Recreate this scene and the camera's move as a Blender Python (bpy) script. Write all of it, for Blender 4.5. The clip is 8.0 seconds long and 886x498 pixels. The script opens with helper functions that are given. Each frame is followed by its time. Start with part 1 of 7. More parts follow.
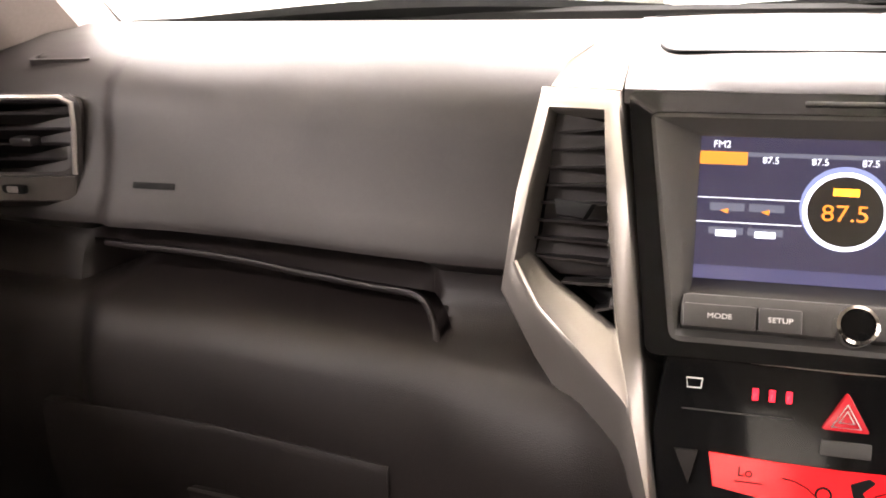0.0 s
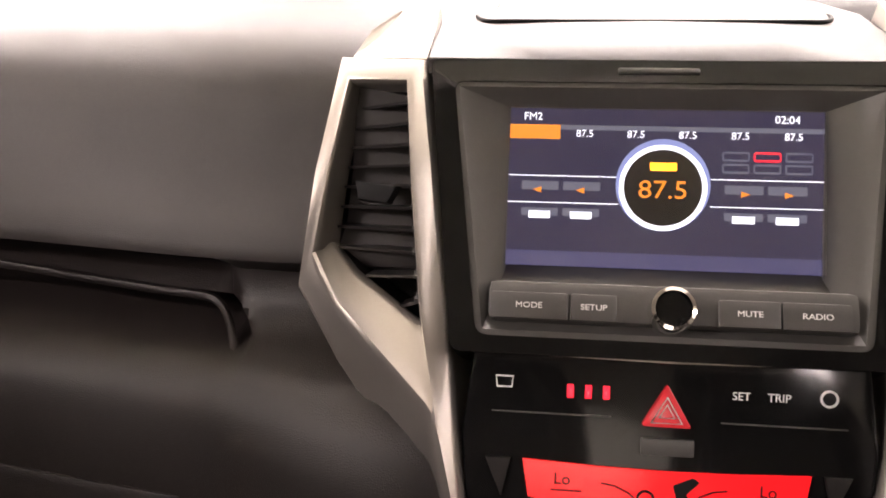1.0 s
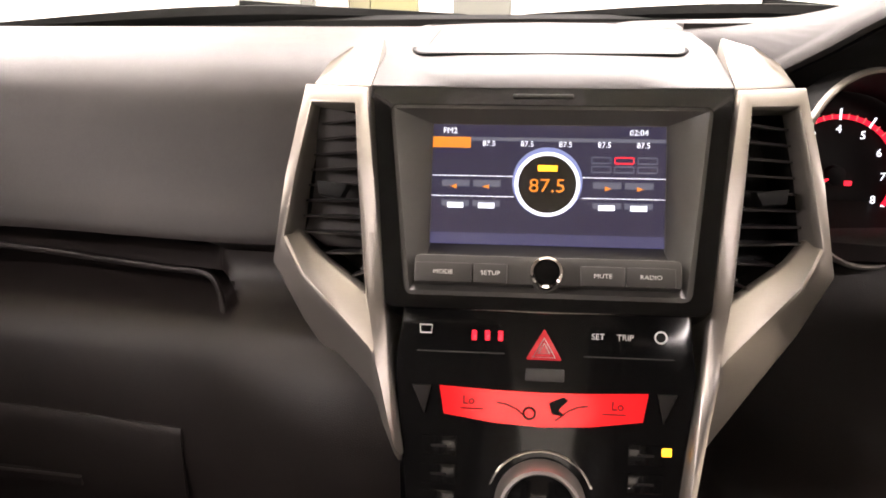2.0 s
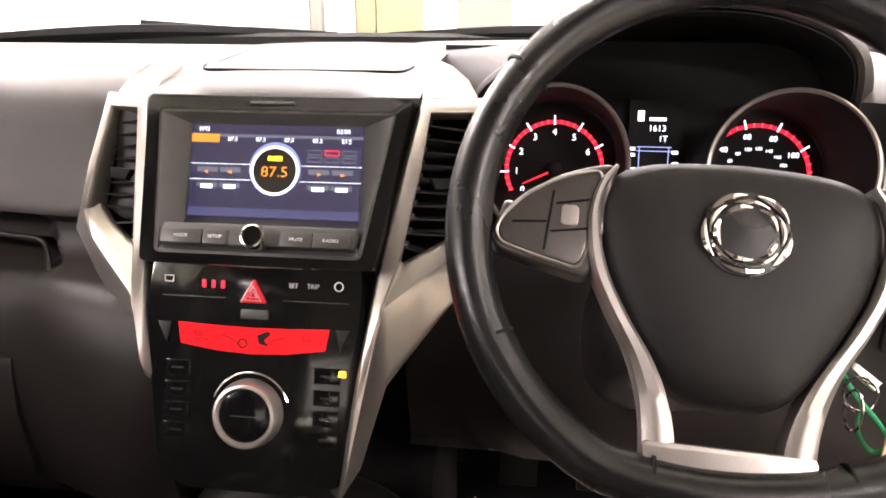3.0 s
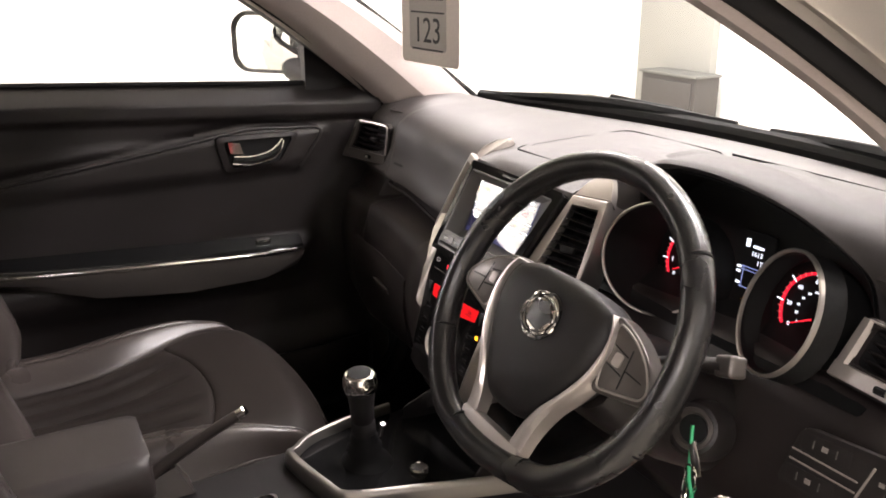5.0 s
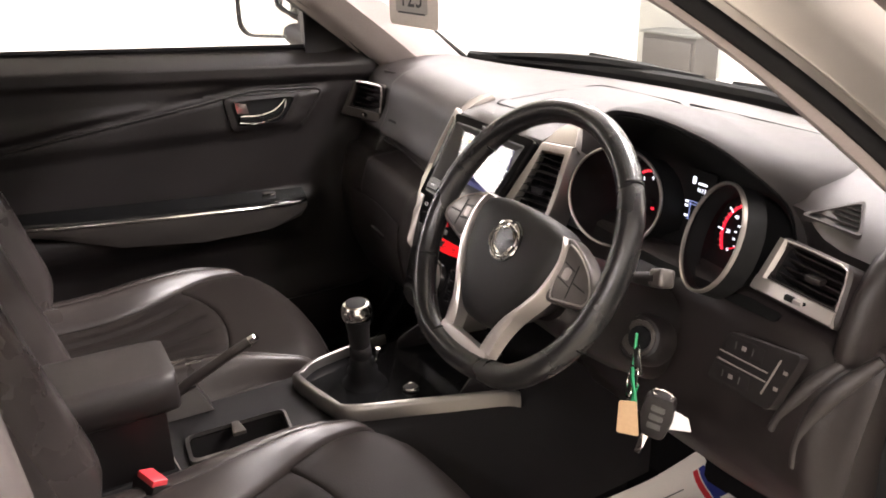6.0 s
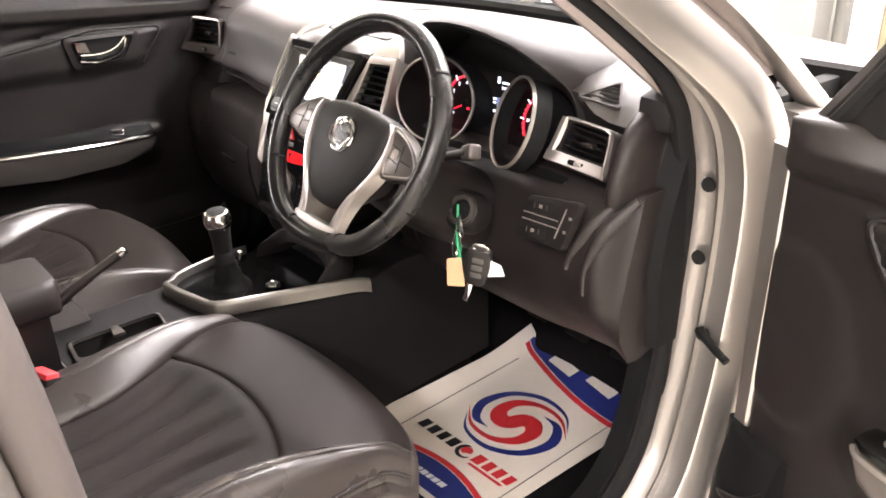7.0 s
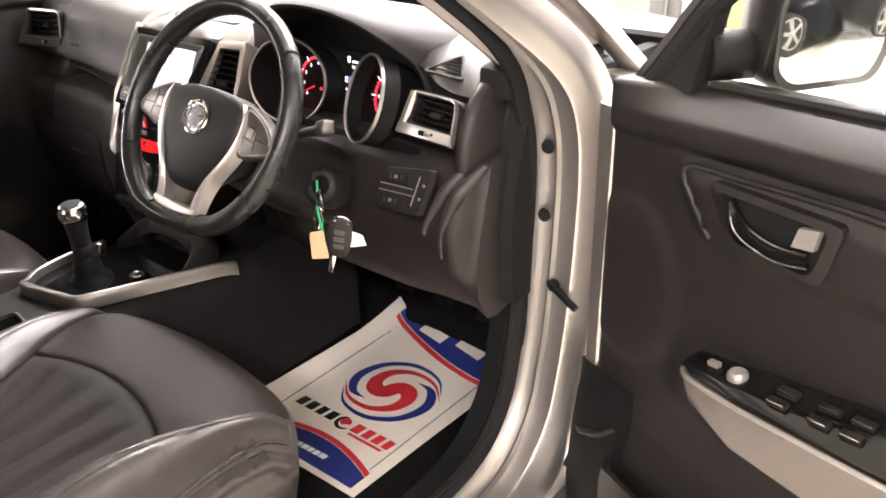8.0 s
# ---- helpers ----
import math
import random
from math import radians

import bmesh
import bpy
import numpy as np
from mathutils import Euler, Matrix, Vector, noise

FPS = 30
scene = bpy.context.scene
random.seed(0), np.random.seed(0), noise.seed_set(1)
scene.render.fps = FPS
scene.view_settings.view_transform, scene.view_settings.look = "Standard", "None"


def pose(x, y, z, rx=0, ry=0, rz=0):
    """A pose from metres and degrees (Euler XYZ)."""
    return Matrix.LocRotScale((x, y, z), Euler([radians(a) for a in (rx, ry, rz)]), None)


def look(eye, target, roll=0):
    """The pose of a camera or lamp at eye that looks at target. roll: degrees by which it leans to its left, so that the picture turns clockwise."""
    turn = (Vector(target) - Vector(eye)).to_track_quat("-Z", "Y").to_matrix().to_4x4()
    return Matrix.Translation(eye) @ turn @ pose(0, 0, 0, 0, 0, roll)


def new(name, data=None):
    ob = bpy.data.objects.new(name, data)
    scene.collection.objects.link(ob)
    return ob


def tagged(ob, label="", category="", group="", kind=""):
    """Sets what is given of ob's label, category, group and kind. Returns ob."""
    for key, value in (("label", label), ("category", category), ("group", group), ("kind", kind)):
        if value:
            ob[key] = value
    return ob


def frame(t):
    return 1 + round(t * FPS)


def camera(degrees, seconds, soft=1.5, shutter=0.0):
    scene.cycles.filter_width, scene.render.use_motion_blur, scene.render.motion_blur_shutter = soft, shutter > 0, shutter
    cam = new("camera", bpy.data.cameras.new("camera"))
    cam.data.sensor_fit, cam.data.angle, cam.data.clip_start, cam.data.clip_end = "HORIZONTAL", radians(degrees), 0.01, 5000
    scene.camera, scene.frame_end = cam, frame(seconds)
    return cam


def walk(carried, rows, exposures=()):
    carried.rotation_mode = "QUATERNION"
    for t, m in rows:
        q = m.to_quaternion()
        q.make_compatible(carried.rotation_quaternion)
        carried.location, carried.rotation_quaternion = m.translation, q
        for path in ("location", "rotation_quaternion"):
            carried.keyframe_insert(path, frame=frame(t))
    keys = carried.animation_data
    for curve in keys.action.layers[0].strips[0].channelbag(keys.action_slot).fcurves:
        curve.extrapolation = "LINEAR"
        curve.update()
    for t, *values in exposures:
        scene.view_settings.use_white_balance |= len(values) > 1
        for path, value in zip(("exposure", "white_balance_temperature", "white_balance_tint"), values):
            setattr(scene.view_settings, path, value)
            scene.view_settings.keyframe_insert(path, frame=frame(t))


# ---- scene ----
cam = camera(56.6, 8.0, soft=1.8)
PATH = [
    (0, (-0.098, 0.172, 1.184), (-0.598, 1.984, 0.502), -1.6),
    (0.5, (-0.079, 0.211, 1.166), (-0.447, 2.056, 0.487), -1.7),
    (1, (-0.06, 0.231, 1.151), (-0.293, 2.106, 0.496), -0.3),
    (1.2, (-0.054, 0.229, 1.15), (-0.253, 2.103, 0.48), -0.0),
    (2.3, (0.031, 0.045, 1.198), (-0.175, 1.92, 0.533), -0.7),
    (2.5, (0.077, 0.012, 1.199), (-0.146, 1.893, 0.555), -0.7),
    (3, (0.245, -0.024, 1.211), (-0.033, 1.846, 0.56), -0.3),
    (3.5, (0.44, -0.014, 1.234), (-0.124, 1.802, 0.612), -0.6),
    (4, (0.64, 0.001, 1.276), (-0.427, 1.591, 0.697), -0.5),
    (4.5, (0.826, 0.022, 1.335), (-0.684, 1.21, 0.779), 0.2),
    (4.7, (0.902, 0.019, 1.366), (-0.707, 1.053, 0.781), 0.1),
    (5.8, (1.074, -0.03, 1.409), (-0.609, 0.79, 0.705), -0.9),
    (6, (1.12, -0.034, 1.405), (-0.523, 0.845, 0.679), -1.3),
    (6.5, (1.22, -0.091, 1.398), (-0.288, 0.947, 0.594), -1.5),
    (7, (1.303, -0.138, 1.396), (-0.104, 1.006, 0.552), -1.8),
    (7.5, (1.35, -0.167, 1.399), (0.066, 1.098, 0.532), -1.9),
    (8, (1.36, -0.169, 1.394), (0.177, 1.184, 0.516), -1.8),
]
EXPOSURES = [(0.0, 0.78, 6800, 14), (0.6, 0.44, 6900, 16), (1.2, 0.20, 7000, 17), (2.3, 0.25, 6800, 14), (3.0, 0.66, 6650, 14), (3.5, 0.60, 6600, 13), (4.2, -0.10, 6550, 12), (4.7, -0.16, 6550, 12), (5.8, 0.02, 6550, 13), (6.5, 0.46, 6450, 12), (7.3, 0.84, 6420, 11), (8.0, 0.67, 6420, 11)]
walk(cam, [(t, look(eye, target, roll)) for t, eye, target, roll in PATH], EXPOSURES)

# ---------- world, lamps ----------
world = bpy.data.worlds.new("world")
scene.world = world
world.use_nodes = True
world.node_tree.nodes["Background"].inputs[0].default_value = (1.0, 0.96, 0.9, 1)
world.node_tree.nodes["Background"].inputs[1].default_value = 0.25


def ceiling_lamp(x, y, z, sx, sy, power):
    data = bpy.data.lights.new("ceiling_lamp", "AREA")
    data.shape, data.size, data.size_y, data.energy = "RECTANGLE", sx, sy, power
    data.color = (1.0, 0.925, 0.93)
    ob = new("ceiling_lamp", data)
    ob.matrix_basis = pose(x, y, z)
    return ob


# The last three are unseen, added to fill the dash and whiten the screen
for lx, ly, power in ((-3.2, 2.3, 280), (0.2, 2.3, 330), (3.4, 2.3, 150), (-3.2, 4.7, 300), (0.2, 4.7, 300), (3.4, 4.7, 260), (-3.0, -2.6, 220), (3.6, -2.6, 220), (4.9, 0.0, 40), (-2.4, -5.6, 300), (2.9, -5.6, 300), (-5.6, -4.0, 650)):
    ceiling_lamp(lx, ly, 3.55, 2.0, 0.5, power)


# ---------- materials ----------
def material(name, color, rough=0.5, metal=0.0, grain=0.0, scale=900.0, mottle=0.12, wear=0.05, coat=0.0, spec=0.5, kind="noise", blotch=9.0):
    m = bpy.data.materials.new(name)
    m.use_nodes = True
    t = m.node_tree
    b = t.nodes["Principled BSDF"]
    b.inputs["Metallic"].default_value = metal
    b.inputs["Specular IOR Level"].default_value = spec
    b.inputs["Coat Weight"].default_value = coat
    b.inputs["Coat Roughness"].default_value = 0.06
    co = t.nodes.new("ShaderNodeTexCoord")
    big = t.nodes.new("ShaderNodeTexNoise")
    big.inputs["Scale"].default_value = blotch
    big.inputs["Detail"].default_value = 5
    t.links.new(co.outputs["Object"], big.inputs["Vector"])
    fine = t.nodes.new("ShaderNodeTexNoise")
    fine.inputs["Scale"].default_value = scale * 0.25
    fine.inputs["Detail"].default_value = 3
    t.links.new(co.outputs["Object"], fine.inputs["Vector"])
    add = t.nodes.new("ShaderNodeMath")
    add.operation = "ADD"
    t.links.new(big.outputs[0], add.inputs[0])
    t.links.new(fine.outputs[0], add.inputs[1])
    ramp = t.nodes.new("ShaderNodeMapRange")
    ramp.inputs[1].default_value, ramp.inputs[2].default_value = 0.4, 1.6
    ramp.inputs[3].default_value, ramp.inputs[4].default_value = 1 - mottle, 1 + mottle
    t.links.new(add.outputs[0], ramp.inputs[0])
    mul = t.nodes.new("ShaderNodeVectorMath")
    mul.operation = "SCALE"
    mul.inputs[0].default_value = color[:3]
    t.links.new(ramp.outputs[0], mul.inputs["Scale"])
    t.links.new(mul.outputs[0], b.inputs["Base Color"])
    rr = t.nodes.new("ShaderNodeMapRange")
    rr.inputs[1].default_value, rr.inputs[2].default_value = 0.15, 0.85
    rr.inputs[3].default_value, rr.inputs[4].default_value = max(0.02, rough - wear), min(1, rough + wear)
    t.links.new(big.outputs[0], rr.inputs[0])
    t.links.new(rr.outputs[0], b.inputs["Roughness"])
    if grain:
        if kind == "cells":
            g = t.nodes.new("ShaderNodeTexVoronoi")
            g.feature = "DISTANCE_TO_EDGE"
        else:
            g = t.nodes.new("ShaderNodeTexNoise")
            g.inputs["Detail"].default_value = 2
        g.inputs["Scale"].default_value = scale
        t.links.new(co.outputs["Object"], g.inputs["Vector"])
        bump = t.nodes.new("ShaderNodeBump")
        bump.inputs["Strength"].default_value = grain
        bump.inputs["Distance"].default_value = 0.0006
        t.links.new(g.outputs[0], bump.inputs["Height"])
        t.links.new(bump.outputs[0], b.inputs["Normal"])
    return m


def glowing(name, color, strength, base=(0.01, 0.01, 0.01), rough=0.15):
    m = bpy.data.materials.new(name)
    m.use_nodes = True
    b = m.node_tree.nodes["Principled BSDF"]
    b.inputs["Base Color"].default_value = (*base, 1)
    b.inputs["Roughness"].default_value = rough
    b.inputs["Emission Color"].default_value = (*color, 1)
    b.inputs["Emission Strength"].default_value = strength
    return m


def clear_glass(name, tint=(0.97, 0.99, 0.98), ior=0.0):
    m = bpy.data.materials.new(name)
    m.use_nodes = True
    t = m.node_tree
    out = t.nodes["Material Output"]
    clear, gloss = t.nodes.new("ShaderNodeBsdfTransparent"), t.nodes.new("ShaderNodeBsdfGlossy")
    clear.inputs[0].default_value = (*tint, 1)
    gloss.inputs["Roughness"].default_value = 0.01
    mix = t.nodes.new("ShaderNodeMixShader")
    mix.inputs[0].default_value = 0.035
    if ior:
        fr = t.nodes.new("ShaderNodeFresnel")
        fr.inputs[0].default_value = ior
        t.links.new(fr.outputs[0], mix.inputs[0])
    t.links.new(clear.outputs[0], mix.inputs[1])
    t.links.new(gloss.outputs[0], mix.inputs[2])
    t.links.new(mix.outputs[0], out.inputs[0])
    return m


M_DASH = material("dash_soft_touch", (0.029, 0.025, 0.0237), 0.46, grain=0.45, scale=1100, kind="cells", spec=0.38)
M_HOOD = material("hood_soft_touch", (0.021, 0.0187, 0.0178), 0.55, grain=0.6, scale=1000, kind="cells", spec=0.32)
M_DASHLOW = material("dash_hard_plastic", (0.0165, 0.0132, 0.0126), 0.40, grain=0.5, scale=750, kind="cells", spec=0.3)
M_DOOR = material("door_panel_plastic", (0.0128, 0.0107, 0.0104), 0.42, grain=0.5, scale=750, kind="cells", spec=0.30)
M_DARK = material("dark_plastic", (0.0125, 0.0105, 0.0102), 0.40, grain=0.25, scale=900, spec=0.32)
M_BLACK = material("matt_black", (0.008, 0.008, 0.008), 0.65, spec=0.12)
M_SILVER = material("satin_silver_trim", (0.50, 0.47, 0.445), 0.36, metal=0.85, mottle=0.05, scale=2600, grain=0.05)
M_SURROUND = material("satin_grey_surround", (0.36, 0.335, 0.31), 0.38, metal=0.85, mottle=0.05, scale=2600, grain=0.05)
M_GLOSS = material("piano_black", (0.005, 0.005, 0.005), 0.10, mottle=0.2, wear=0.04, spec=0.24)
M_UNIT = material("unit_grey_plastic", (0.052, 0.050, 0.047), 0.42, grain=0.15, scale=1200)
M_CHROME = material("chrome", (0.82, 0.80, 0.77), 0.09, metal=1.0, mottle=0.03, wear=0.03)
M_LEATHER = material("black_leather", (0.029, 0.0238, 0.0217), 0.31, grain=0.5, scale=420, kind="cells", wear=0.1, spec=0.55)
M_ARMPAD = material("armrest_vinyl", (0.019, 0.0155, 0.0145), 0.45, grain=0.5, scale=420, kind="cells", wear=0.1, spec=0.3)
M_RIM = material("wheel_leather", (0.011, 0.0105, 0.0105), 0.26, grain=0.3, scale=520, kind="cells", wear=0.08, spec=0.42)
M_HUB = material("airbag_cover_plastic", (0.0105, 0.0095, 0.0094), 0.50, grain=0.35, scale=900, kind="cells", spec=0.24)
M_GEARSIL = material("dull_silver_trim", (0.24, 0.225, 0.21), 0.33, metal=0.85, mottle=0.05, scale=2600, grain=0.05)
M_CLOTH = material("perforated_leather", (0.0135, 0.0106, 0.0093), 0.60, grain=0.8, scale=330, kind="cells", spec=0.14)
M_CARPET = material("black_carpet", (0.008, 0.0075, 0.0075), 0.95, grain=1.0, scale=700, mottle=0.35, spec=0.08)
M_PAINT = material("silver_car_paint", (0.46, 0.435, 0.41), 0.31, metal=0.9, coat=0.1, mottle=0.05, scale=3000, wear=0.03)
M_BLACKPAINT = material("black_car_paint", (0.006, 0.006, 0.007), 0.12, spec=0.16)
M_RUBBER = material("seal_rubber", (0.011, 0.0105, 0.0105), 0.75, grain=0.2, spec=0.14)
M_TRIMBLACK = material("black_grained_trim", (0.012, 0.011, 0.011), 0.62, grain=0.4, scale=800, kind="cells", spec=0.16)
M_SEALGREY = material("grey_pillar_seal", (0.075, 0.064, 0.060), 0.55, grain=0.2)
M_PILLAR = material("pillar_cloth", (0.29, 0.25, 0.235), 0.8, grain=0.4, scale=1200)
M_HEAD = material("headliner_cloth", (0.45, 0.42, 0.39), 0.9, grain=0.4, scale=1200)
M_PLATE = material("switch_plate", (0.30, 0.27, 0.25), 0.38, metal=0.5)
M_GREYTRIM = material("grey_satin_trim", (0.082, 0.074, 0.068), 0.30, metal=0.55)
# lit copy for the driver's armrest side; the passenger's takes M_GREYTRIM
M_ARMSIDE = material("lit_beige_satin_trim", (0.19, 0.168, 0.152), 0.36, metal=0.35, grain=0.1)
M_MATW = material("paper_mat_cream", (0.72, 0.66, 0.58), 0.75, mottle=0.05, blotch=14)
M_MATB = material("paper_mat_blue", (0.018, 0.028, 0.17), 0.6)
M_MATR = material("paper_mat_red", (0.55, 0.025, 0.035), 0.6)
M_INK = material("black_ink", (0.012, 0.012, 0.016), 0.6)
M_WHITEINK = material("white_print", (0.75, 0.75, 0.74), 0.5)
M_PAPER = material("white_card", (0.62, 0.56, 0.52), 0.6)
M_TAN = material("tan_card", (0.52, 0.35, 0.20), 0.7)
M_GREEN = material("green_cord", (0.02, 0.30, 0.12), 0.5)
M_GLASS = clear_glass("clear_glass")
M_SCREENGLASS = clear_glass("display_glass", (0.98, 0.98, 0.98), 3.0)
M_MIRROR = material("mirror_glass", (0.62, 0.63, 0.62), 0.02, metal=1.0, mottle=0.01, wear=0.0)
M_TYRE = material("tyre_rubber", (0.02, 0.02, 0.02), 0.8)
M_WALL = material("white_wall_paint", (0.80, 0.79, 0.76), 0.7, mottle=0.03, blotch=1.5, scale=80)
M_CEIL = material("white_ceiling_paint", (0.78, 0.77, 0.75), 0.85, mottle=0.03, blotch=1.2, scale=60)
M_FLOOR = material("pale_floor_tile", (0.52, 0.49, 0.41), 0.28, mottle=0.08, blotch=2.0, scale=120)
M_GREYWALL = material("grey_wall_panel", (0.11, 0.11, 0.102), 0.6, mottle=0.06, blotch=2.0, scale=60)
M_COLUMN = material("pale_grey_column_paint", (0.27, 0.265, 0.245), 0.6, mottle=0.05, blotch=2.0, scale=60)
M_PALE = material("pale_wall_panel", (0.24, 0.24, 0.22), 0.6, mottle=0.05, blotch=2.0, scale=60)
M_BEIGE = material("beige_wall_panel", (0.28, 0.24, 0.22), 0.6, mottle=0.05, blotch=2.0, scale=60)
M_OLIVEDK = material("dark_olive_panel", (0.12, 0.11, 0.065), 0.6, mottle=0.08, blotch=2.0, scale=60)
M_YELLOW = material("olive_panel", (0.145, 0.14, 0.068), 0.6, mottle=0.08, blotch=2.0, scale=60)
M_BROWN = material("brown_panel", (0.055, 0.050, 0.046), 0.7)

G_SCREEN = glowing("screen_blue", (0.028, 0.026, 0.075), 1.0)
G_SCREENLOW = glowing("screen_lilac", (0.075, 0.075, 0.19), 1.0)
G_WHITE = glowing("screen_white", (0.85, 0.88, 1.0), 2.2)
G_GREYBTN = glowing("screen_grey", (0.16, 0.17, 0.24), 1.0)
G_ORANGE = glowing("screen_orange", (1.0, 0.30, 0.03), 1.4)
G_REDLCD = glowing("red_backlight", (1.0, 0.012, 0.016), 0.95, base=(0.12, 0.004, 0.005))
G_RED = glowing("red_light", (1.0, 0.02, 0.04), 2.0)
G_REDARC = glowing("red_arc", (0.90, 0.015, 0.04), 1.5)
G_REDTICK = glowing("red_tick", (1.0, 0.16, 0.14), 1.2)
G_AMBER = glowing("amber_light", (1.0, 0.42, 0.02), 4.0)
G_GREEN = glowing("green_light", (0.05, 0.8, 0.35), 1.5)
G_HALO = glowing("screen_halo", (0.35, 0.42, 0.85), 1.0)


# ---------- mesh helpers ----------
def finish(bm, name, mat, sharp=38):
    bmesh.ops.remove_doubles(bm, verts=bm.verts, dist=1e-6)
    bmesh.ops.recalc_face_normals(bm, faces=bm.faces)
    for f in bm.faces:
        f.smooth = True
    lim = radians(sharp)
    for e in bm.edges:
        if len(e.link_faces) == 2:
            e.smooth = e.calc_face_angle(0) < lim
        else:
            e.smooth = False
    me = bpy.data.meshes.new(name)
    bm.to_mesh(me)
    bm.free()
    me.materials.append(mat)
    return me


def part(name, bm, mat, parent=None, label="", sharp=38):
    ob = new(name, finish(bm, name, mat, sharp))
    if parent is not None:
        ob.parent = parent
        world_of = parent.matrix_basis.copy()
        if parent.parent is not None:
            world_of = parent.parent.matrix_basis @ parent.matrix_parent_inverse @ world_of
        ob.matrix_parent_inverse = world_of.inverted()
    return tagged(ob, label=label)


def thing(name, at, label, category, group=""):
    ob = new(name)
    ob.empty_display_size = 0.05
    ob.matrix_basis = pose(*at)
    return tagged(ob, label=label, category=category, group=group)


def structure(name, bm, mat, label, sharp=38):
    return tagged(part(name, bm, mat, None, label, sharp), kind="structure")


def frame_at(origin, xaxis, yaxis):
    x = Vector(xaxis).normalized()
    y = Vector(yaxis)
    z = x.cross(y).normalized()
    y = z.cross(x).normalized()
    m = Matrix((x, y, z)).transposed().to_4x4()
    m.translation = Vector(origin)
    return m


def bevel(bm, edges, width, segs=2):
    if width > 0:
        bmesh.ops.bevel(bm, geom=list(edges), offset=width, segments=segs, profile=0.6, affect="EDGES", clamp_overlap=True)


def rbox(size, m=Matrix(), r=0.003, segs=2, bm=None):
    own = bmesh.new()
    bmesh.ops.create_cube(own, size=1, matrix=Matrix.Diagonal((*size, 1)))
    bevel(own, own.edges, r, segs)
    return merged(own, m, bm)


def merged(own, m=Matrix(), bm=None):
    bmesh.ops.transform(own, matrix=m, verts=own.verts)
    if bm is None:
        return own
    tmp = bpy.data.meshes.new("tmp")
    own.to_mesh(tmp)
    own.free()
    bm.from_mesh(tmp)
    bpy.data.meshes.remove(tmp)
    return bm


def prism(outline, depth, m=Matrix(), r=0.0, segs=2, bm=None):
    """An outline in the plane of m, raised by depth along its normal."""
    own = bmesh.new()
    low = [own.verts.new((x, y, 0)) for x, y in outline]
    f = own.faces.new(low)
    top = bmesh.ops.extrude_face_region(own, geom=[f])
    up = [v for v in top["geom"] if isinstance(v, bmesh.types.BMVert)]
    bmesh.ops.translate(own, vec=(0, 0, depth), verts=up)
    bmesh.ops.recalc_face_normals(own, faces=own.faces)
    if r:
        ups = set(up)
        bevel(own, [e for e in own.edges if e.verts[0] in ups and e.verts[1] in ups], r, segs)
    return merged(own, m, bm)


def loft(rings, cap=True, closed=True, bm=None):
    own = bm if bm is not None else bmesh.new()
    vs = [[own.verts.new(p) for p in ring] for ring in rings]
    n = len(vs[0])
    for a, b in zip(vs, vs[1:]):
        for i in range(n if closed else n - 1):
            j = (i + 1) % n
            own.faces.new((a[i], a[j], b[j], b[i]))
    if cap and closed:
        own.faces.new(vs[0][::-1])
        own.faces.new(vs[-1])
    return own


def tube(path, radius, segs=10, cap=True, bm=None, flat=1.0, loop=False):
    pts = [Vector(p) for p in path]
    n = len(pts)
    rad = radius if isinstance(radius, (list, tuple)) else [radius] * n
    rings, prev = [], None
    for i, p in enumerate(pts):
        if loop:
            d = (pts[(i + 1) % n] - pts[i - 1]).normalized()
        else:
            d = (pts[min(i + 1, n - 1)] - pts[max(i - 1, 0)]).normalized()
        if prev is None:
            ref = Vector((0, 0, 1)) if abs(d.z) < 0.9 else Vector((1, 0, 0))
            a = d.cross(ref).normalized()
        else:
            a = (prev - d * prev.dot(d)).normalized()
        prev = a
        b = d.cross(a)
        rings.append([p + rad[i] * (math.cos(k * math.tau / segs) * a + flat * math.sin(k * math.tau / segs) * b) for k in range(segs)])
    if loop:
        rings.append(rings[0])
        return loft(rings, cap=False, bm=bm)
    return loft(rings, cap=cap, bm=bm)


def lathe(profile, m=Matrix(), segs=32, bm=None, cap=True):
    own = bmesh.new()
    loft([[(r * math.cos(k * math.tau / segs), r * math.sin(k * math.tau / segs), z) for k in range(segs)] for r, z in profile], cap=cap, bm=own)
    return merged(own, m, bm)


def smooth_line(points, steps=6):
    """A Catmull-Rom line through the points."""
    p = [Vector(q) for q in points]
    p = [2 * p[0] - p[1]] + p + [2 * p[-1] - p[-2]]
    out = []
    for i in range(1, len(p) - 2):
        for k in range(steps):
            t = k / steps
            a, b, c, d = p[i - 1], p[i], p[i + 1], p[i + 2]
            out.append(0.5 * ((2 * b) + (c - a) * t + (2 * a - 5 * b + 4 * c - d) * t * t + (3 * b - a - 3 * c + d) * t ** 3))
    out.append(p[-2])
    return out


def rounded(w, h, r, n=5, cx=0.0, cy=0.0):
    out = []
    for qx, qy, a0 in ((1, 1, 0), (-1, 1, 90), (-1, -1, 180), (1, -1, 270)):
        for k in range(n + 1):
            a = radians(a0 + 90 * k / n)
            out.append((cx + qx * (w / 2 - r) + r * math.cos(a), cy + qy * (h / 2 - r) + r * math.sin(a)))
    return out


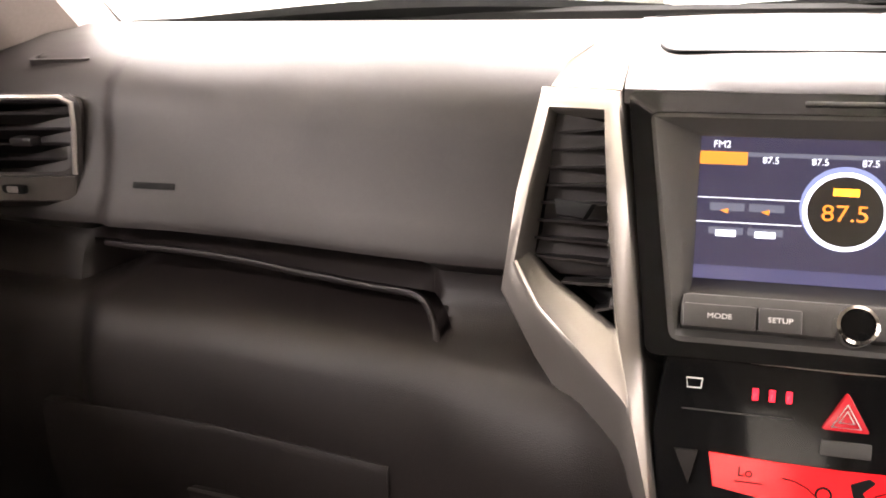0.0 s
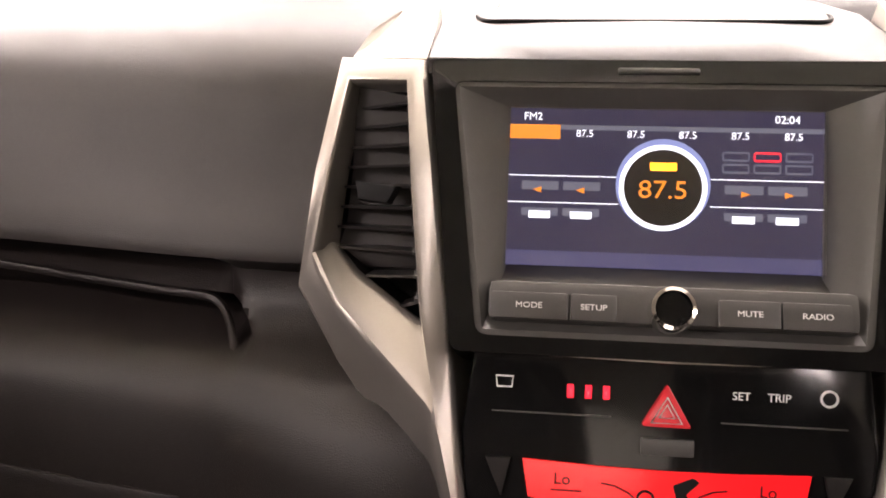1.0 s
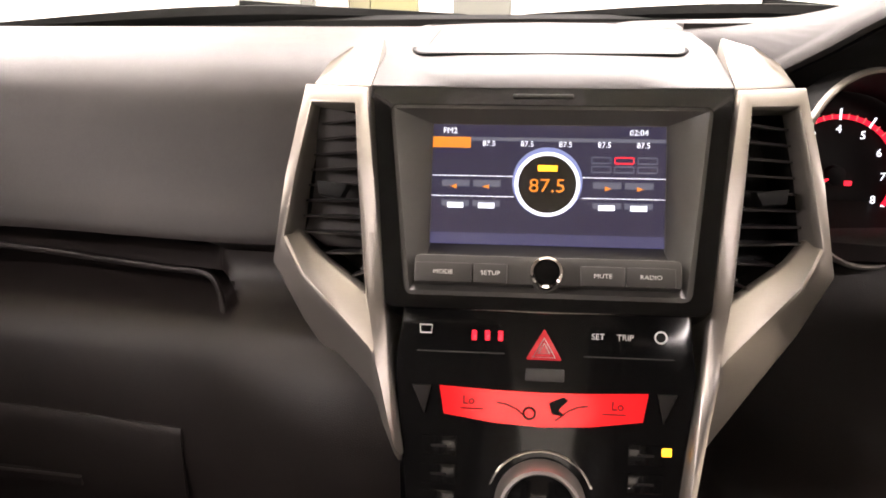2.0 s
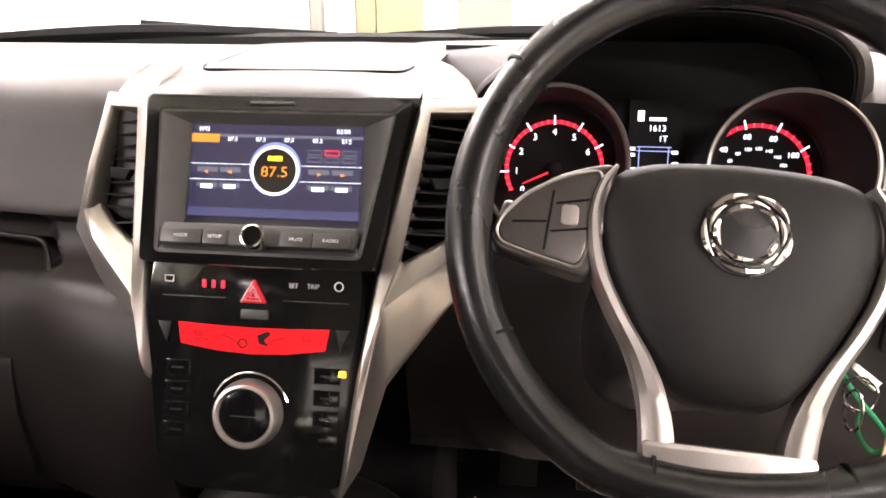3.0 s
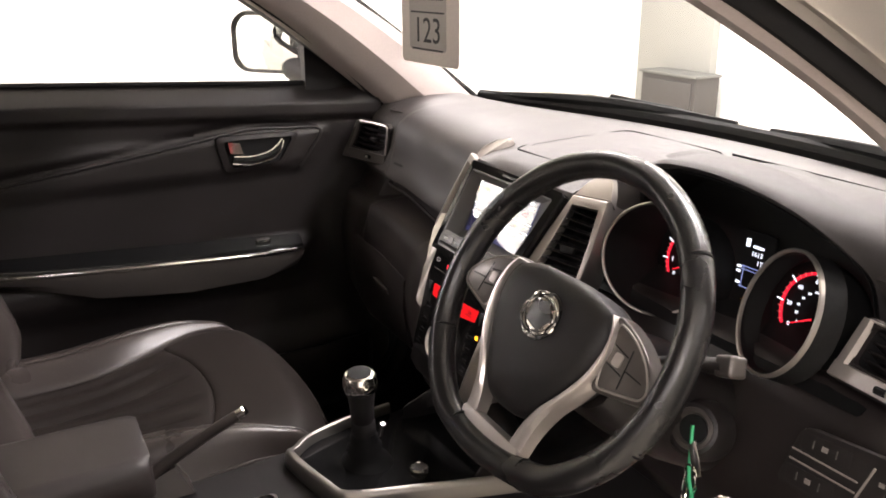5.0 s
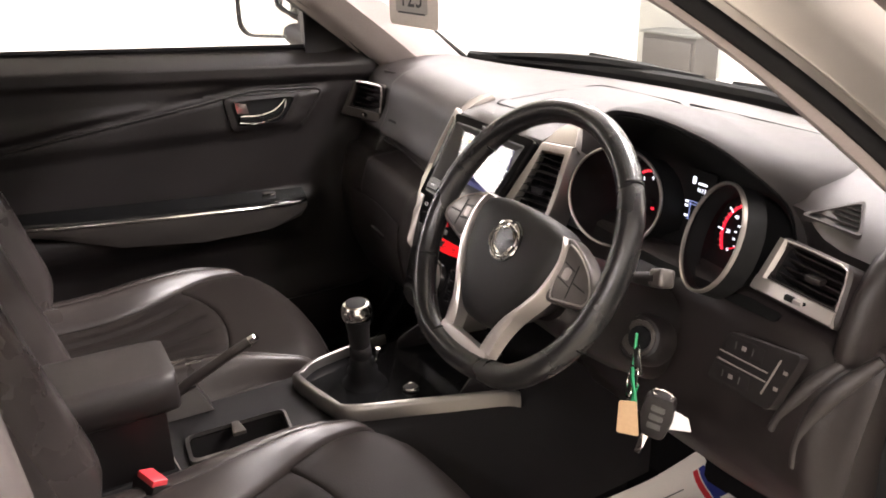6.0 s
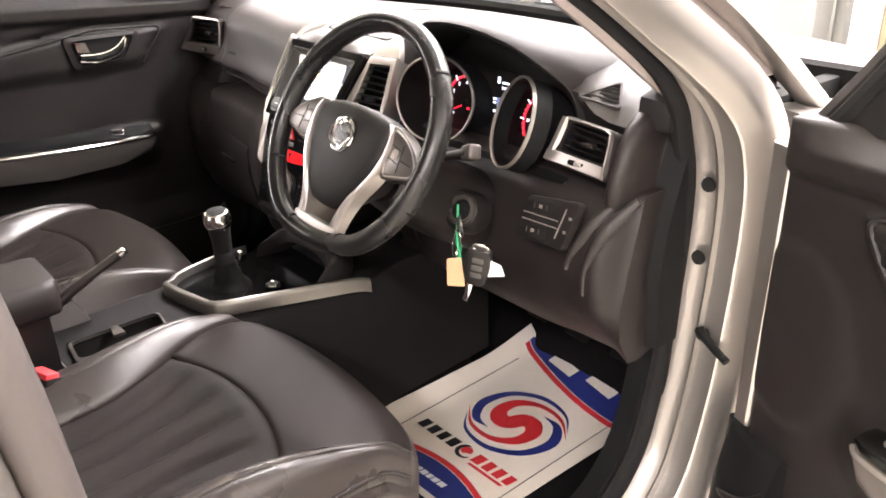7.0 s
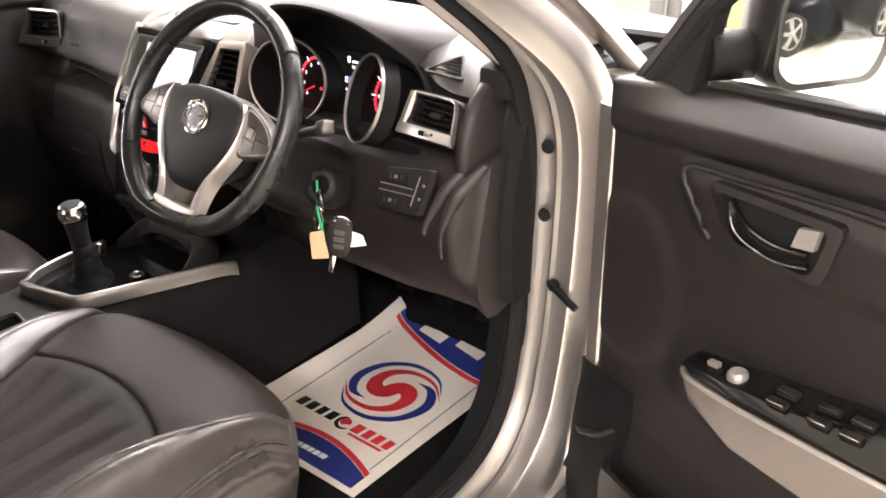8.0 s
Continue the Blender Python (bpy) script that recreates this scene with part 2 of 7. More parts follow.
def round_corners(poly, r, n=4):
    """A polygon with its corners rounded by about r."""
    out, pts = [], [Vector(p) for p in poly]
    for i, p in enumerate(pts):
        a, b = pts[i - 1] - p, pts[(i + 1) % len(pts)] - p
        k = min(r, a.length * 0.45, b.length * 0.45)
        s, e = p + a.normalized() * k, p + b.normalized() * k
        for j in range(n + 1):
            t = j / n
            out.append(s * (1 - t) ** 2 + p * 2 * t * (1 - t) + e * t * t)
    return out


def smoothstep(a, b, x):
    t = min(1, max(0, (x - a) / (b - a)))
    return t * t * (3 - 2 * t)


def lettering(body, size, m, mat, parent, name="lettering", depth=0.0002, wide=1.0):
    """Raised letters centred on m, in the built-in font."""
    cu = bpy.data.curves.new("text", "FONT")
    cu.body, cu.size, cu.extrude, cu.resolution_u = body, size, depth, 3
    cu.align_x, cu.align_y = "CENTER", "CENTER"
    tmp = new("text", cu)
    dg = bpy.context.evaluated_depsgraph_get()
    me = bpy.data.meshes.new_from_object(tmp.evaluated_get(dg))
    bpy.data.objects.remove(tmp)
    bpy.data.curves.remove(cu)
    bm = bmesh.new()
    bm.from_mesh(me)
    bpy.data.meshes.remove(me)
    bmesh.ops.transform(bm, matrix=m @ Matrix.Diagonal((wide, 1, 1, 1)), verts=bm.verts)
    return part(name, bm, mat, parent)


def mirrored(bm):
    bmesh.ops.scale(bm, vec=(-1, 1, 1), verts=bm.verts)
    bmesh.ops.reverse_faces(bm, faces=bm.faces)
    return bm


# ---------- the showroom ----------
structure("ground", rbox((15, 16, 0.1), pose(0.5, -0.5, -0.05), 0), M_FLOOR, "pale polished showroom floor")
structure("wall_north", rbox((15.4, 0.2, 3.8), pose(0.5, 6.2, 1.8), 0), M_WALL, "bright white showroom wall")
structure("wall_south", rbox((15.4, 0.2, 3.8), pose(0.5, -8.0, 1.8), 0), M_WALL, "plain white showroom wall")
structure("wall_west", rbox((0.2, 14.0, 3.8), pose(-7.1, -0.9, 1.8), 0), M_WALL, "plain white showroom wall")
structure("wall_east", rbox((0.2, 14.0, 3.8), pose(8.1, -0.9, 1.8), 0), M_WALL, "plain white showroom wall")
structure("ceiling", rbox((15.4, 14.4, 0.1), pose(0.5, -0.9, 3.75), 0), M_CEIL, "plain white showroom ceiling")
for x0, x1, mat, z0, z1, lab in ((-5.72, -4.72, M_COLUMN, 0, 3.6, "pale grey painted wall column"), (-2.11, -1.63, M_PALE, 0, 3.6, "pale grey wall panel"),
                                 (-1.625, -1.54, M_GREYWALL, 0, 3.6, "narrow grey wall strip"), (-1.41, -1.285, M_BEIGE, 0, 3.6, "beige door post in the white wall"),
                                 (-1.28, -1.135, M_OLIVEDK, 0, 3.6, "dark olive edge of a door leaf"), (-1.13, -0.80, M_YELLOW, 0, 3.6, "olive yellow door leaf in the white wall"),
                                 (-0.55, -0.15, M_GREYWALL, 0.52, 3.6, "grey notice panel on the white wall")):
    structure("wall_panel", rbox((x1 - x0, 0.1, z1 - z0), pose((x0 + x1) / 2, 6.06, (z0 + z1) / 2), 0.01), mat, lab)
low_box = thing("waste_bin", (-1.77, 5.85, 0), "grey square bin standing against a pale panel", "bin")
part("bin_body", rbox((0.29, 0.26, 0.68), pose(-1.77, 5.84, 0.34), 0.015), M_GREYWALL, low_box)
part("bin_lid", rbox((0.305, 0.275, 0.05), pose(-1.77, 5.84, 0.705), 0.012), M_BROWN, low_box)
wall_box = thing("wall_cabinet", (-4.93, 5.95, 0), "low dark grey cabinet against a pale column", "cabinet")
part("cabinet_body", rbox((0.72, 0.3, 0.41), pose(-4.93, 5.85, 0.205), 0.01), M_BROWN, wall_box)
part("cabinet_door", rbox((0.64, 0.02, 0.31), pose(-4.93, 5.69, 0.21), 0.004), M_BROWN, wall_box)
part("cabinet_top", rbox((0.76, 0.33, 0.025), pose(-4.93, 5.84, 0.423), 0.006), M_GREYWALL, wall_box)

# ---------- car body ----------
car = thing("car_body", (0, 0, 0), "silver metallic car body with its driver's side open", "car")


def both(bm_maker, name, mat, label=""):
    part(name, bm_maker(), mat, car, label)
    part(name, mirrored(bm_maker()), mat, car, label)


# floor pan and firewall
part("floor_pan", rbox((1.46, 2.9, 0.04), pose(0, -0.4, 0.33), 0.01), M_CARPET, car, "black carpeted floor")
fw = bmesh.new()
loft([[(x, 1.0, 0.34), (x, 1.13, 0.44), (x, 1.18, 0.66), (x, 1.2, 1.08), (x, 1.24, 1.08), (x, 1.24, 0.3), (x, 1.0, 0.3)] for x in (-0.72, 0.72)], bm=fw)
part("firewall", fw, M_CARPET, car, "black carpeted bulkhead")
part("tunnel", prism(round_corners([(-0.10, 0), (0.12, 0), (0.095, 0.3), (-0.075, 0.3)], 0.06), 1.7, frame_at((0, 0.9, 0.34), (1, 0, 0), (0, 0, 1))), M_CARPET, car)


def sill():
    return loft([[(0.60, y, 0.36), (0.655, y, 0.40), (0.66, y, 0.43), (0.72, y, 0.435), (0.80, y, 0.42), (0.83, y, 0.36), (0.82, y, 0.22), (0.62, y, 0.22)] for y in (0.80, 0.6, 0.2, -0.2, -1.2)])


both(sill, "sill", M_PAINT)


def kick_trim():
    return loft([[(0.56, y, 0.36), (0.62, y, 0.42), (0.655, y, 0.452), (0.682, y, 0.455), (0.682, y, 0.36)] for y in (0.95, 0.6, 0.1, -0.1)])


both(kick_trim, "sill_trim", M_TRIMBLACK)
both(lambda: rbox((0.03, 0.42, 0.74), pose(0.678, 1.0, 0.70), 0.006), "kick_panel", M_BLACK)

# the door opening's edge: path of the inner lip, from the sill up the hinge post and the windscreen pillar to the roof
LIP = smooth_line([(0.690, -0.02, 0.435), (0.690, 0.45, 0.435), (0.690, 0.66, 0.45), (0.690, 0.755, 0.52), (0.694, 0.79, 0.64), (0.700, 0.805, 0.80), (0.704, 0.808, 0.95), (0.704, 0.795, 1.04),
                   (0.700, 0.75, 1.125), (0.672, 0.64, 1.225), (0.635, 0.50, 1.325), (0.60, 0.36, 1.405), (0.575, 0.18, 1.455), (0.565, -0.05, 1.475), (0.565, -0.4, 1.475)], 5)


def ribbon(path, offsets, lift):
    """A band along the door opening; offsets: (outwards, away from the opening) pairs of its section."""
    rings = []
    mid = Vector((0.68, 0.3, 0.95))
    for i, p in enumerate(path):
        d = (path[min(i + 1, len(path) - 1)] - path[max(i - 1, 0)]).normalized()
        out = Vector((1, 0, 0))
        away = d.cross(out).normalized()
        if away.dot(p - mid) < 0:
            away = -away
        k = lift(p)
        rings.append([p + out * (o * k) + away * a for o, a in offsets])
    return loft(rings)


def narrow(p):
    return 1.0 - 0.5 * smoothstep(1.05, 1.22, p.z)


POST = [(-0.010, 0.0), (0.006, 0.002), (0.010, 0.004), (0.026, 0.006), (0.029, -0.001), (0.033, -0.003), (0.038, 0.003), (0.050, 0.005), (0.066, 0.004), (0.070, -0.002), (0.074, 0.000), (0.079, 0.010), (0.092, 0.018), (0.100, 0.034), (0.098, 0.06), (-0.010, 0.06)]
both(lambda: ribbon(LIP, POST, narrow), "door_frame", M_PAINT, "silver painted hinge post and pillar")


def seal_line():
    """The rubber seal stands into the opening where it climbs the windscreen pillar."""
    return [p + Vector((-0.020, 0, 0)).lerp(Vector((0.000, -0.003, -0.003)), smoothstep(1.06, 1.18, p.z)) for p in LIP]


both(lambda: tube(seal_line(), [0.0155 - 0.0075 * smoothstep(1.08, 1.2, p.z) for p in LIP], 10, flat=1.15), "door_seal", M_RUBBER)
both(lambda: tube([p + Vector((-0.012, 0, 0)) for p in seal_line() if p.z < 1.08], 0.0105, 8), "seal_lip", M_RUBBER)
both(lambda: ribbon([p + Vector((-0.083, 0, 0)) for p in LIP[:38]], [(0, 0.012), (0.03, 0.004), (0.06, 0.006), (0.062, 0.03), (0, 0.03)], lambda p: 1.0), "post_trim", M_BLACK)


def pillar_trim():
    front = [(0.69, 1.0, 1.105), (0.665, 0.86, 1.215), (0.635, 0.70, 1.32), (0.59, 0.50, 1.43), (0.57, 0.40, 1.475)]
    rear = [(0.684, 0.757, 1.108), (0.659, 0.630, 1.208), (0.624, 0.495, 1.310), (0.589, 0.347, 1.395), (0.565, 0.250, 1.440)]
    rings = []
    for f, r in zip(smooth_line(front, 4), smooth_line(rear, 4)):
        m = (f + r) / 2 + Vector((-0.058, -0.012, 0.0))
        rings.append([f, (f * 2 + m) / 3 + Vector((-0.018, 0, 0)), m, (r + m) / 2 + Vector((-0.016, -0.006, 0)), (r * 3 + m) / 4 + Vector((-0.018, -0.008, 0)), r, r + Vector((0.010, 0.006, 0.004)), r + Vector((0.022, 0.045, 0.02)), f + Vector((0.03, 0.01, 0.01))])
    return loft(rings)


both(pillar_trim, "pillar_trim", M_PILLAR, "light grey inner pillar cover")

# middle pillar, rear side, roof
def mid_pillar():
    rings = []
    for z, y, x in ((0.43, -0.03, 0.70), (0.7, -0.045, 0.715), (0.95, -0.055, 0.725), (1.15, -0.075, 0.72), (1.3, -0.10, 0.66), (1.46, -0.13, 0.58)):
        rings.append([(x - 0.02, y, z), (x + 0.02, y - 0.006, z), (x + 0.035, y - 0.02, z), (x + 0.05, y - 0.05, z), (x + 0.05, y - 0.2, z), (x - 0.05, y - 0.2, z), (x - 0.05, y - 0.03, z)])
    return loft(rings)


def pillar_seal(r=0.016):
    return tube(smooth_line([(0.695, -0.012, 0.43), (0.71, -0.03, 0.7), (0.72, -0.04, 0.95), (0.715, -0.06, 1.15), (0.655, -0.085, 1.3), (0.575, -0.115, 1.46)], 4), r, 10)


def set_back(bm, far, side):
    bmesh.ops.translate(bm, vec=(0, -far, 0), verts=bm.verts)
    return bm if side > 0 else mirrored(bm)


part("middle_pillar", set_back(mid_pillar(), 0.020, 1), M_PAINT, car)
part("middle_pillar", set_back(mid_pillar(), 0.18, -1), M_PAINT, car)
part("door_seal", set_back(pillar_seal(0.022), 0.020, 1), M_SEALGREY, car)
part("door_seal", set_back(pillar_seal(), 0.18, -1), M_SEALGREY, car)
# the closed door presses its seal flat between frame and pillar cover
part("door_seal", mirrored(ribbon(LIP[38:], [(-0.034, -0.012), (0.055, -0.014), (0.060, 0.004), (-0.034, 0.012)], lambda p: 1.0)), M_RUBBER, car)


def rear_side():
    return loft([[(0.77, y, 0.3), (0.80, y, 0.5), (0.80, y, 0.85), (0.775, y, 1.1), (0.70, y, 1.1), (0.68, y, 0.5), (0.70, y, 0.3)] for y in (-0.26, -0.8, -1.4, -1.9)])


both(rear_side, "rear_side_panel", M_PAINT)
roof = bmesh.new()
rings = []
for y, z in ((0.46, 1.46), (0.3, 1.515), (0.0, 1.555), (-0.6, 1.575), (-1.3, 1.54), (-1.9, 1.45)):
    rings.append([(-0.58, y, z - 0.06), (-0.4, y, z - 0.01), (0, y, z + 0.01), (0.4, y, z - 0.01), (0.58, y, z - 0.06), (0.58, y, z - 0.03), (0.4, y, z + 0.025), (0, y, z + 0.045), (-0.4, y, z + 0.025), (-0.58, y, z - 0.03)])
loft(rings, bm=roof)
part("roof", roof, M_HEAD, car, "roof with pale cloth headliner")
part("rear_panel", rbox((1.5, 0.06, 0.68), pose(0, -1.93, 0.66), 0.02), M_PAINT, car)

# windscreen
def screen_at(u, v):
    x = (u * 2 - 1) * (0.70 - 0.13 * v)
    bow = 1 - (u * 2 - 1) ** 2
    y = 1.02 + 0.17 * bow - v * (0.60 + 0.09 * bow)
    z = 1.10 + v * 0.375 - 0.03 * v * v + 0.015 * bow * v
    return Vector((x, y, z))


ws = bmesh.new()
loft([[screen_at(i / 16, j / 6) for j in range(7)] + [screen_at(i / 16, j / 6) + Vector((0, 0.003, 0.004)) for j in range(6, -1, -1)] for i in range(17)], bm=ws)
pane = part("windscreen", ws, M_GLASS, car, "clear curved windscreen")
pane.visible_shadow = False
fr = bmesh.new()
tube([screen_at(i / 20, 0) + Vector((0, 0.010, 0.002)) for i in range(21)], 0.016, 8, bm=fr)
part("windscreen_seal", fr, M_RUBBER, car)

# bonnet, wings and cowl outside
bon = bmesh.new()
rings = []
for x in (-0.72, -0.5, -0.25, 0, 0.25, 0.5, 0.72):
    b = 1 - (x / 0.72) ** 2
    rings.append([(x, 1.16 + 0.12 * b, 1.035 + 0.02 * b), (x, 1.5, 1.02 + 0.03 * b), (x, 1.85, 0.95 + 0.05 * b), (x, 2.05 + 0.06 * b, 0.82), (x, 2.06, 0.78), (x, 1.16, 0.96)])
loft(rings, bm=bon)
part("bonnet", bon, M_PAINT, car)
part("cowl", loft([[(x, 1.05 + 0.18 * (1 - (x / 0.7) ** 2), 1.07), (x, 1.17 + 0.17 * (1 - (x / 0.7) ** 2), 1.04), (x, 1.17 + 0.17 * (1 - (x / 0.7) ** 2), 0.98), (x, 1.05, 0.98)] for x in (-0.7, -0.4, 0, 0.4, 0.7)]), M_BLACK, car)


def wing():
    rings = []
    for y, t, o in ((0.93, 1.08, 0.80), (1.1, 1.055, 0.845), (1.4, 1.02, 0.865), (1.75, 0.96, 0.86), (2.0, 0.88, 0.80)):
        rings.append([(0.72, y, t), (0.77, y, t - 0.004), (o - 0.02, y, t - 0.04), (o, y, t - 0.12), (o - 0.01, y, 0.55), (o - 0.06, y, 0.5), (0.72, y, 0.5)])
    return loft(rings)


both(wing, "front_wing", M_PAINT)


def outer_pillar():
    pts = smooth_line([(0.735, 1.03, 1.07), (0.715, 0.84, 1.215), (0.675, 0.66, 1.335), (0.62, 0.45, 1.455)], 4)
    return tube(pts, 0.025, 10, flat=0.7)


both(outer_pillar, "windscreen_pillar", M_PAINT)
both(lambda: tube(smooth_line([(0.702, 1.035, 1.085), (0.682, 0.845, 1.228), (0.645, 0.665, 1.348), (0.592, 0.455, 1.468)], 4), 0.009, 8), "windscreen_moulding", M_RUBBER)
for wx_, wy_ in ((0.70, 1.46), (-0.70, 1.46), (0.70, -1.30), (-0.70, -1.30)):
    tyre = part("wheel", lathe([(0.20, -0.10), (0.31, -0.10), (0.33, -0.06), (0.33, 0.06), (0.31, 0.10), (0.20, 0.10)], frame_at((wx_, wy_, 0.33), (0, 1, 0), (0, 0, 1)), 32), M_TYRE, car, "black tyre")
    part("rim", lathe([(0.215, -0.08), (0.215, 0.08), (0.19, 0.07), (0.03, 0.05), (0.03, -0.05), (0.19, -0.07)], frame_at((wx_, wy_, 0.33), (0, 1, 0), (0, 0, 1)), 32), M_SURROUND, tyre, "silver wheel rim")
for sx, a0, a1 in ((-1, (-0.66, 1.045, 1.112), (-0.10, 1.225, 1.112)), (1, (-0.02, 1.225, 1.112), (0.55, 1.10, 1.112))):
    wiper = thing("windscreen_wiper", a0, "black wiper resting at the foot of the windscreen", "wiper", "wipers on the windscreen")
    pth = smooth_line([a0, Vector(a0).lerp(Vector(a1), 0.5) + Vector((0, 0.008, 0.010)), a1], 8)
    part("blade", tube(pth, [0.006 + 0.006 * math.sin(math.pi * i / (len(pth) - 1)) for i in range(len(pth))], 6), M_BLACK, wiper)
    part("wiper_arm", tube([pth[8] + Vector((0, 0.012, 0.012)), pth[12] + Vector((0, 0.02, 0.0)), pth[-1] + Vector((0.03, 0.03, -0.03))], [0.005, 0.008, 0.012], 6), M_BLACK, wiper)
for px, pz in ((0.724, 0.995), (0.721, 0.885)):
    part("bolt", lathe([(0.0085, 0), (0.011, 0.003), (0.010, 0.007), (0.004, 0.008)], frame_at((px, 0.803, pz), (1, 0, 0), (0, 0, 1)), 12), M_RUBBER, car, "dark rubber plug")

# ---------- dashboard ----------
dash = thing("dashboard", (0, 0.9, 0.6), "charcoal soft-touch dashboard with silver vent surrounds", "dashboard")


def far_edge(x):
    return 1.02 + 0.165 * (1 - (x / 0.70) ** 2)


def forward(x):
    """How far the dash comes out towards the centre."""
    return 0.030 * smoothstep(-0.47, -0.19, x)


def lip_z(x):
    """Height of the shelf's upper lip, which falls towards the centre stack."""
    return 0.970 - 0.010 * smoothstep(-0.50, -0.25, x)


def passenger_profile(x):
    """Section of the passenger half: top pad, airbag face, shelf, glovebox."""
    f = far_edge(x) - 0.02
    e = smoothstep(-0.56, -0.68, x)  # turning away at the door
    d = 0.012 * e + 0.007 * (1 - smoothstep(-0.524, -0.506, x)) - forward(x)
    g = -0.036 * smoothstep(-0.27, -0.12, x)  # swells towards the centre stack

    def k(slide):  # open shelf between these, with a slanting end
        return smoothstep(-0.545, -0.525, x) * (1 - smoothstep(-0.256 + slide, -0.238 + slide, x))

    return [(x, f, 1.095), (x, 0.95, 1.122), (x, 0.86, 1.128), (x, 0.79 + d, 1.124), (x, 0.748 + d, 1.112), (x, 0.722 + d, 1.094), (x, 0.714 + d, 1.07),
            (x, 0.708 + d, 1.04), (x, 0.698 + d, 1.014), (x, 0.6875 + d, 0.999), (x, 0.688 + d, 0.990), (x, 0.703 + d + 0.022 * k(0), 0.979), (x, 0.703 + d + 0.002 * k(0), lip_z(x) + 0.002), (x, 0.697 + d + 0.060 * k(0.002), lip_z(x) - 0.004),
            (x, 0.692 + d + 0.066 * k(0.008), lip_z(x) - 0.010), (x, 0.684 + d + 0.058 * k(0.014) + 0.3 * g, 0.942), (x, 0.664 + d + 0.008 * k(0.018) + 0.6 * g, 0.9385), (x, 0.655 + d + 0.8 * g, 0.933), (x, 0.647 + d + g, 0.914), (x, 0.636 + d + g, 0.88), (x, 0.631 + d + g, 0.84),
            (x, 0.634 + d + g, 0.79), (x, 0.65 + d + g, 0.72), (x, 0.70 + g, 0.65), (x, 0.78, 0.60), (x, 0.95, 0.58), (x, 1.05, 0.62), (x, 1.10, 0.9)]


XS = [-0.69, -0.67, -0.63, -0.59, -0.56, -0.545, -0.541, -0.535, -0.53, -0.525, -0.521, -0.518, -0.514, -0.510, -0.506, -0.50, -0.48, -0.45, -0.40, -0.35, -0.30, -0.27, -0.256, -0.252, -0.248, -0.244, -0.24, -0.236, -0.232, -0.228, -0.224, -0.220, -0.216, -0.205, -0.19, -0.175, -0.16, -0.145, -0.13, -0.115, -0.10, -0.092]
part("passenger_pad", loft([passenger_profile(x)[:12] + [(x, 0.80, 0.975), (x, 1.0, 1.0)] for x in XS]), M_DASH, dash, "charcoal passenger airbag pad", 50)
part("lower_dash", loft([[(x, 0.98, 0.985), (x, 0.80, 0.9765)] + passenger_profile(x)[11:] for x in XS]), M_DASHLOW, dash, "dark lower dash with an open shelf", 50)

# glovebox seam and latch, airbag mark
LID = (-0.55, -0.54, -0.50, -0.45, -0.40, -0.35, -0.30, -0.27, -0.26)
part("glovebox_lid", loft([[(x, 0.6325 - forward(x), 0.864), (x, 0.6295 - forward(x), 0.858), (x, 0.6265 - forward(x), 0.81), (x, 0.637 - forward(x), 0.735), (x, 0.66, 0.68), (x, 0.70, 0.69), (x, 0.67, 0.864)] for x in LID]), M_DASHLOW, dash, "", 50)
part("glovebox_latch", rbox((0.075, 0.010, 0.010), pose(-0.385, 0.6200, 0.808, -8, 0, -4), 0.003), M_DASHLOW, dash)
part("latch_edge", rbox((0.075, 0.003, 0.0016), pose(-0.385, 0.6145, 0.8135, -8, 0, -4), 0.0006), M_GREYTRIM, dash)
part("airbag_mark", rbox((0.036, 0.0008, 0.005), pose(-0.471, 0.7000, 1.021, -22), 0), M_BLACK, dash)
SHELF = [(-0.527, 0.706, 0.970)] + [(x, 0.7015 - forward(x), lip_z(x)) for x in (-0.50, -0.45, -0.40, -0.35, -0.30, -0.27)] + [(-0.254, 0.700 - forward(-0.25), 0.9585), (-0.244, 0.692 - forward(-0.244), 0.951), (-0.236, 0.678 - forward(-0.236), 0.938), (-0.229, 0.662 - forward(-0.229), 0.928)]
part("shelf_edge", tube(smooth_line(SHELF, 4), 0.0028, 6), M_DASHLOW, dash, "", 60)


# centre hump with its lid
def hump(x):
    b = 1 - (x / 0.125) ** 2
    f = far_edge(x) - 0.02
    return [(x, f, 1.095), (x, 0.98, 1.121 + 0.003 * b), (x, 0.86, 1.1255 + 0.004 * b), (x, 0.76, 1.1215 + 0.004 * b), (x, 0.70, 1.112 + 0.003 * b), (x, 0.674 - 0.003 * b, 1.104), (x, 0.671 - 0.003 * b, 1.096), (x, 0.685, 1.088), (x, 0.80, 1.06), (x, 1.0, 1.05)]


part("centre_pad", loft([hump(x) for x in (-0.122, -0.118, -0.10, -0.06, 0, 0.06, 0.10, 0.118, 0.122)]), M_DASH, dash, "charcoal centre top pad", 50)
lid = [(-0.102, 0.742), (-0.094, 0.728), (0.094, 0.728), (0.102, 0.742), (0.112, 0.97), (-0.112, 0.97)]
lidpts = round_corners(lid, 0.02)
lb = bmesh.new()
tube([(p.x, p.y, 1.1150 + 0.004 * (1 - (p.x / 0.125) ** 2) + 0.0105 * smoothstep(0.69, 0.82, p.y) - 0.004 * smoothstep(0.86, 0.98, p.y)) for p in lidpts], 0.0014, 6, loop=True, bm=lb)
part("tray_lid_seam", lb, M_BLACK, dash)


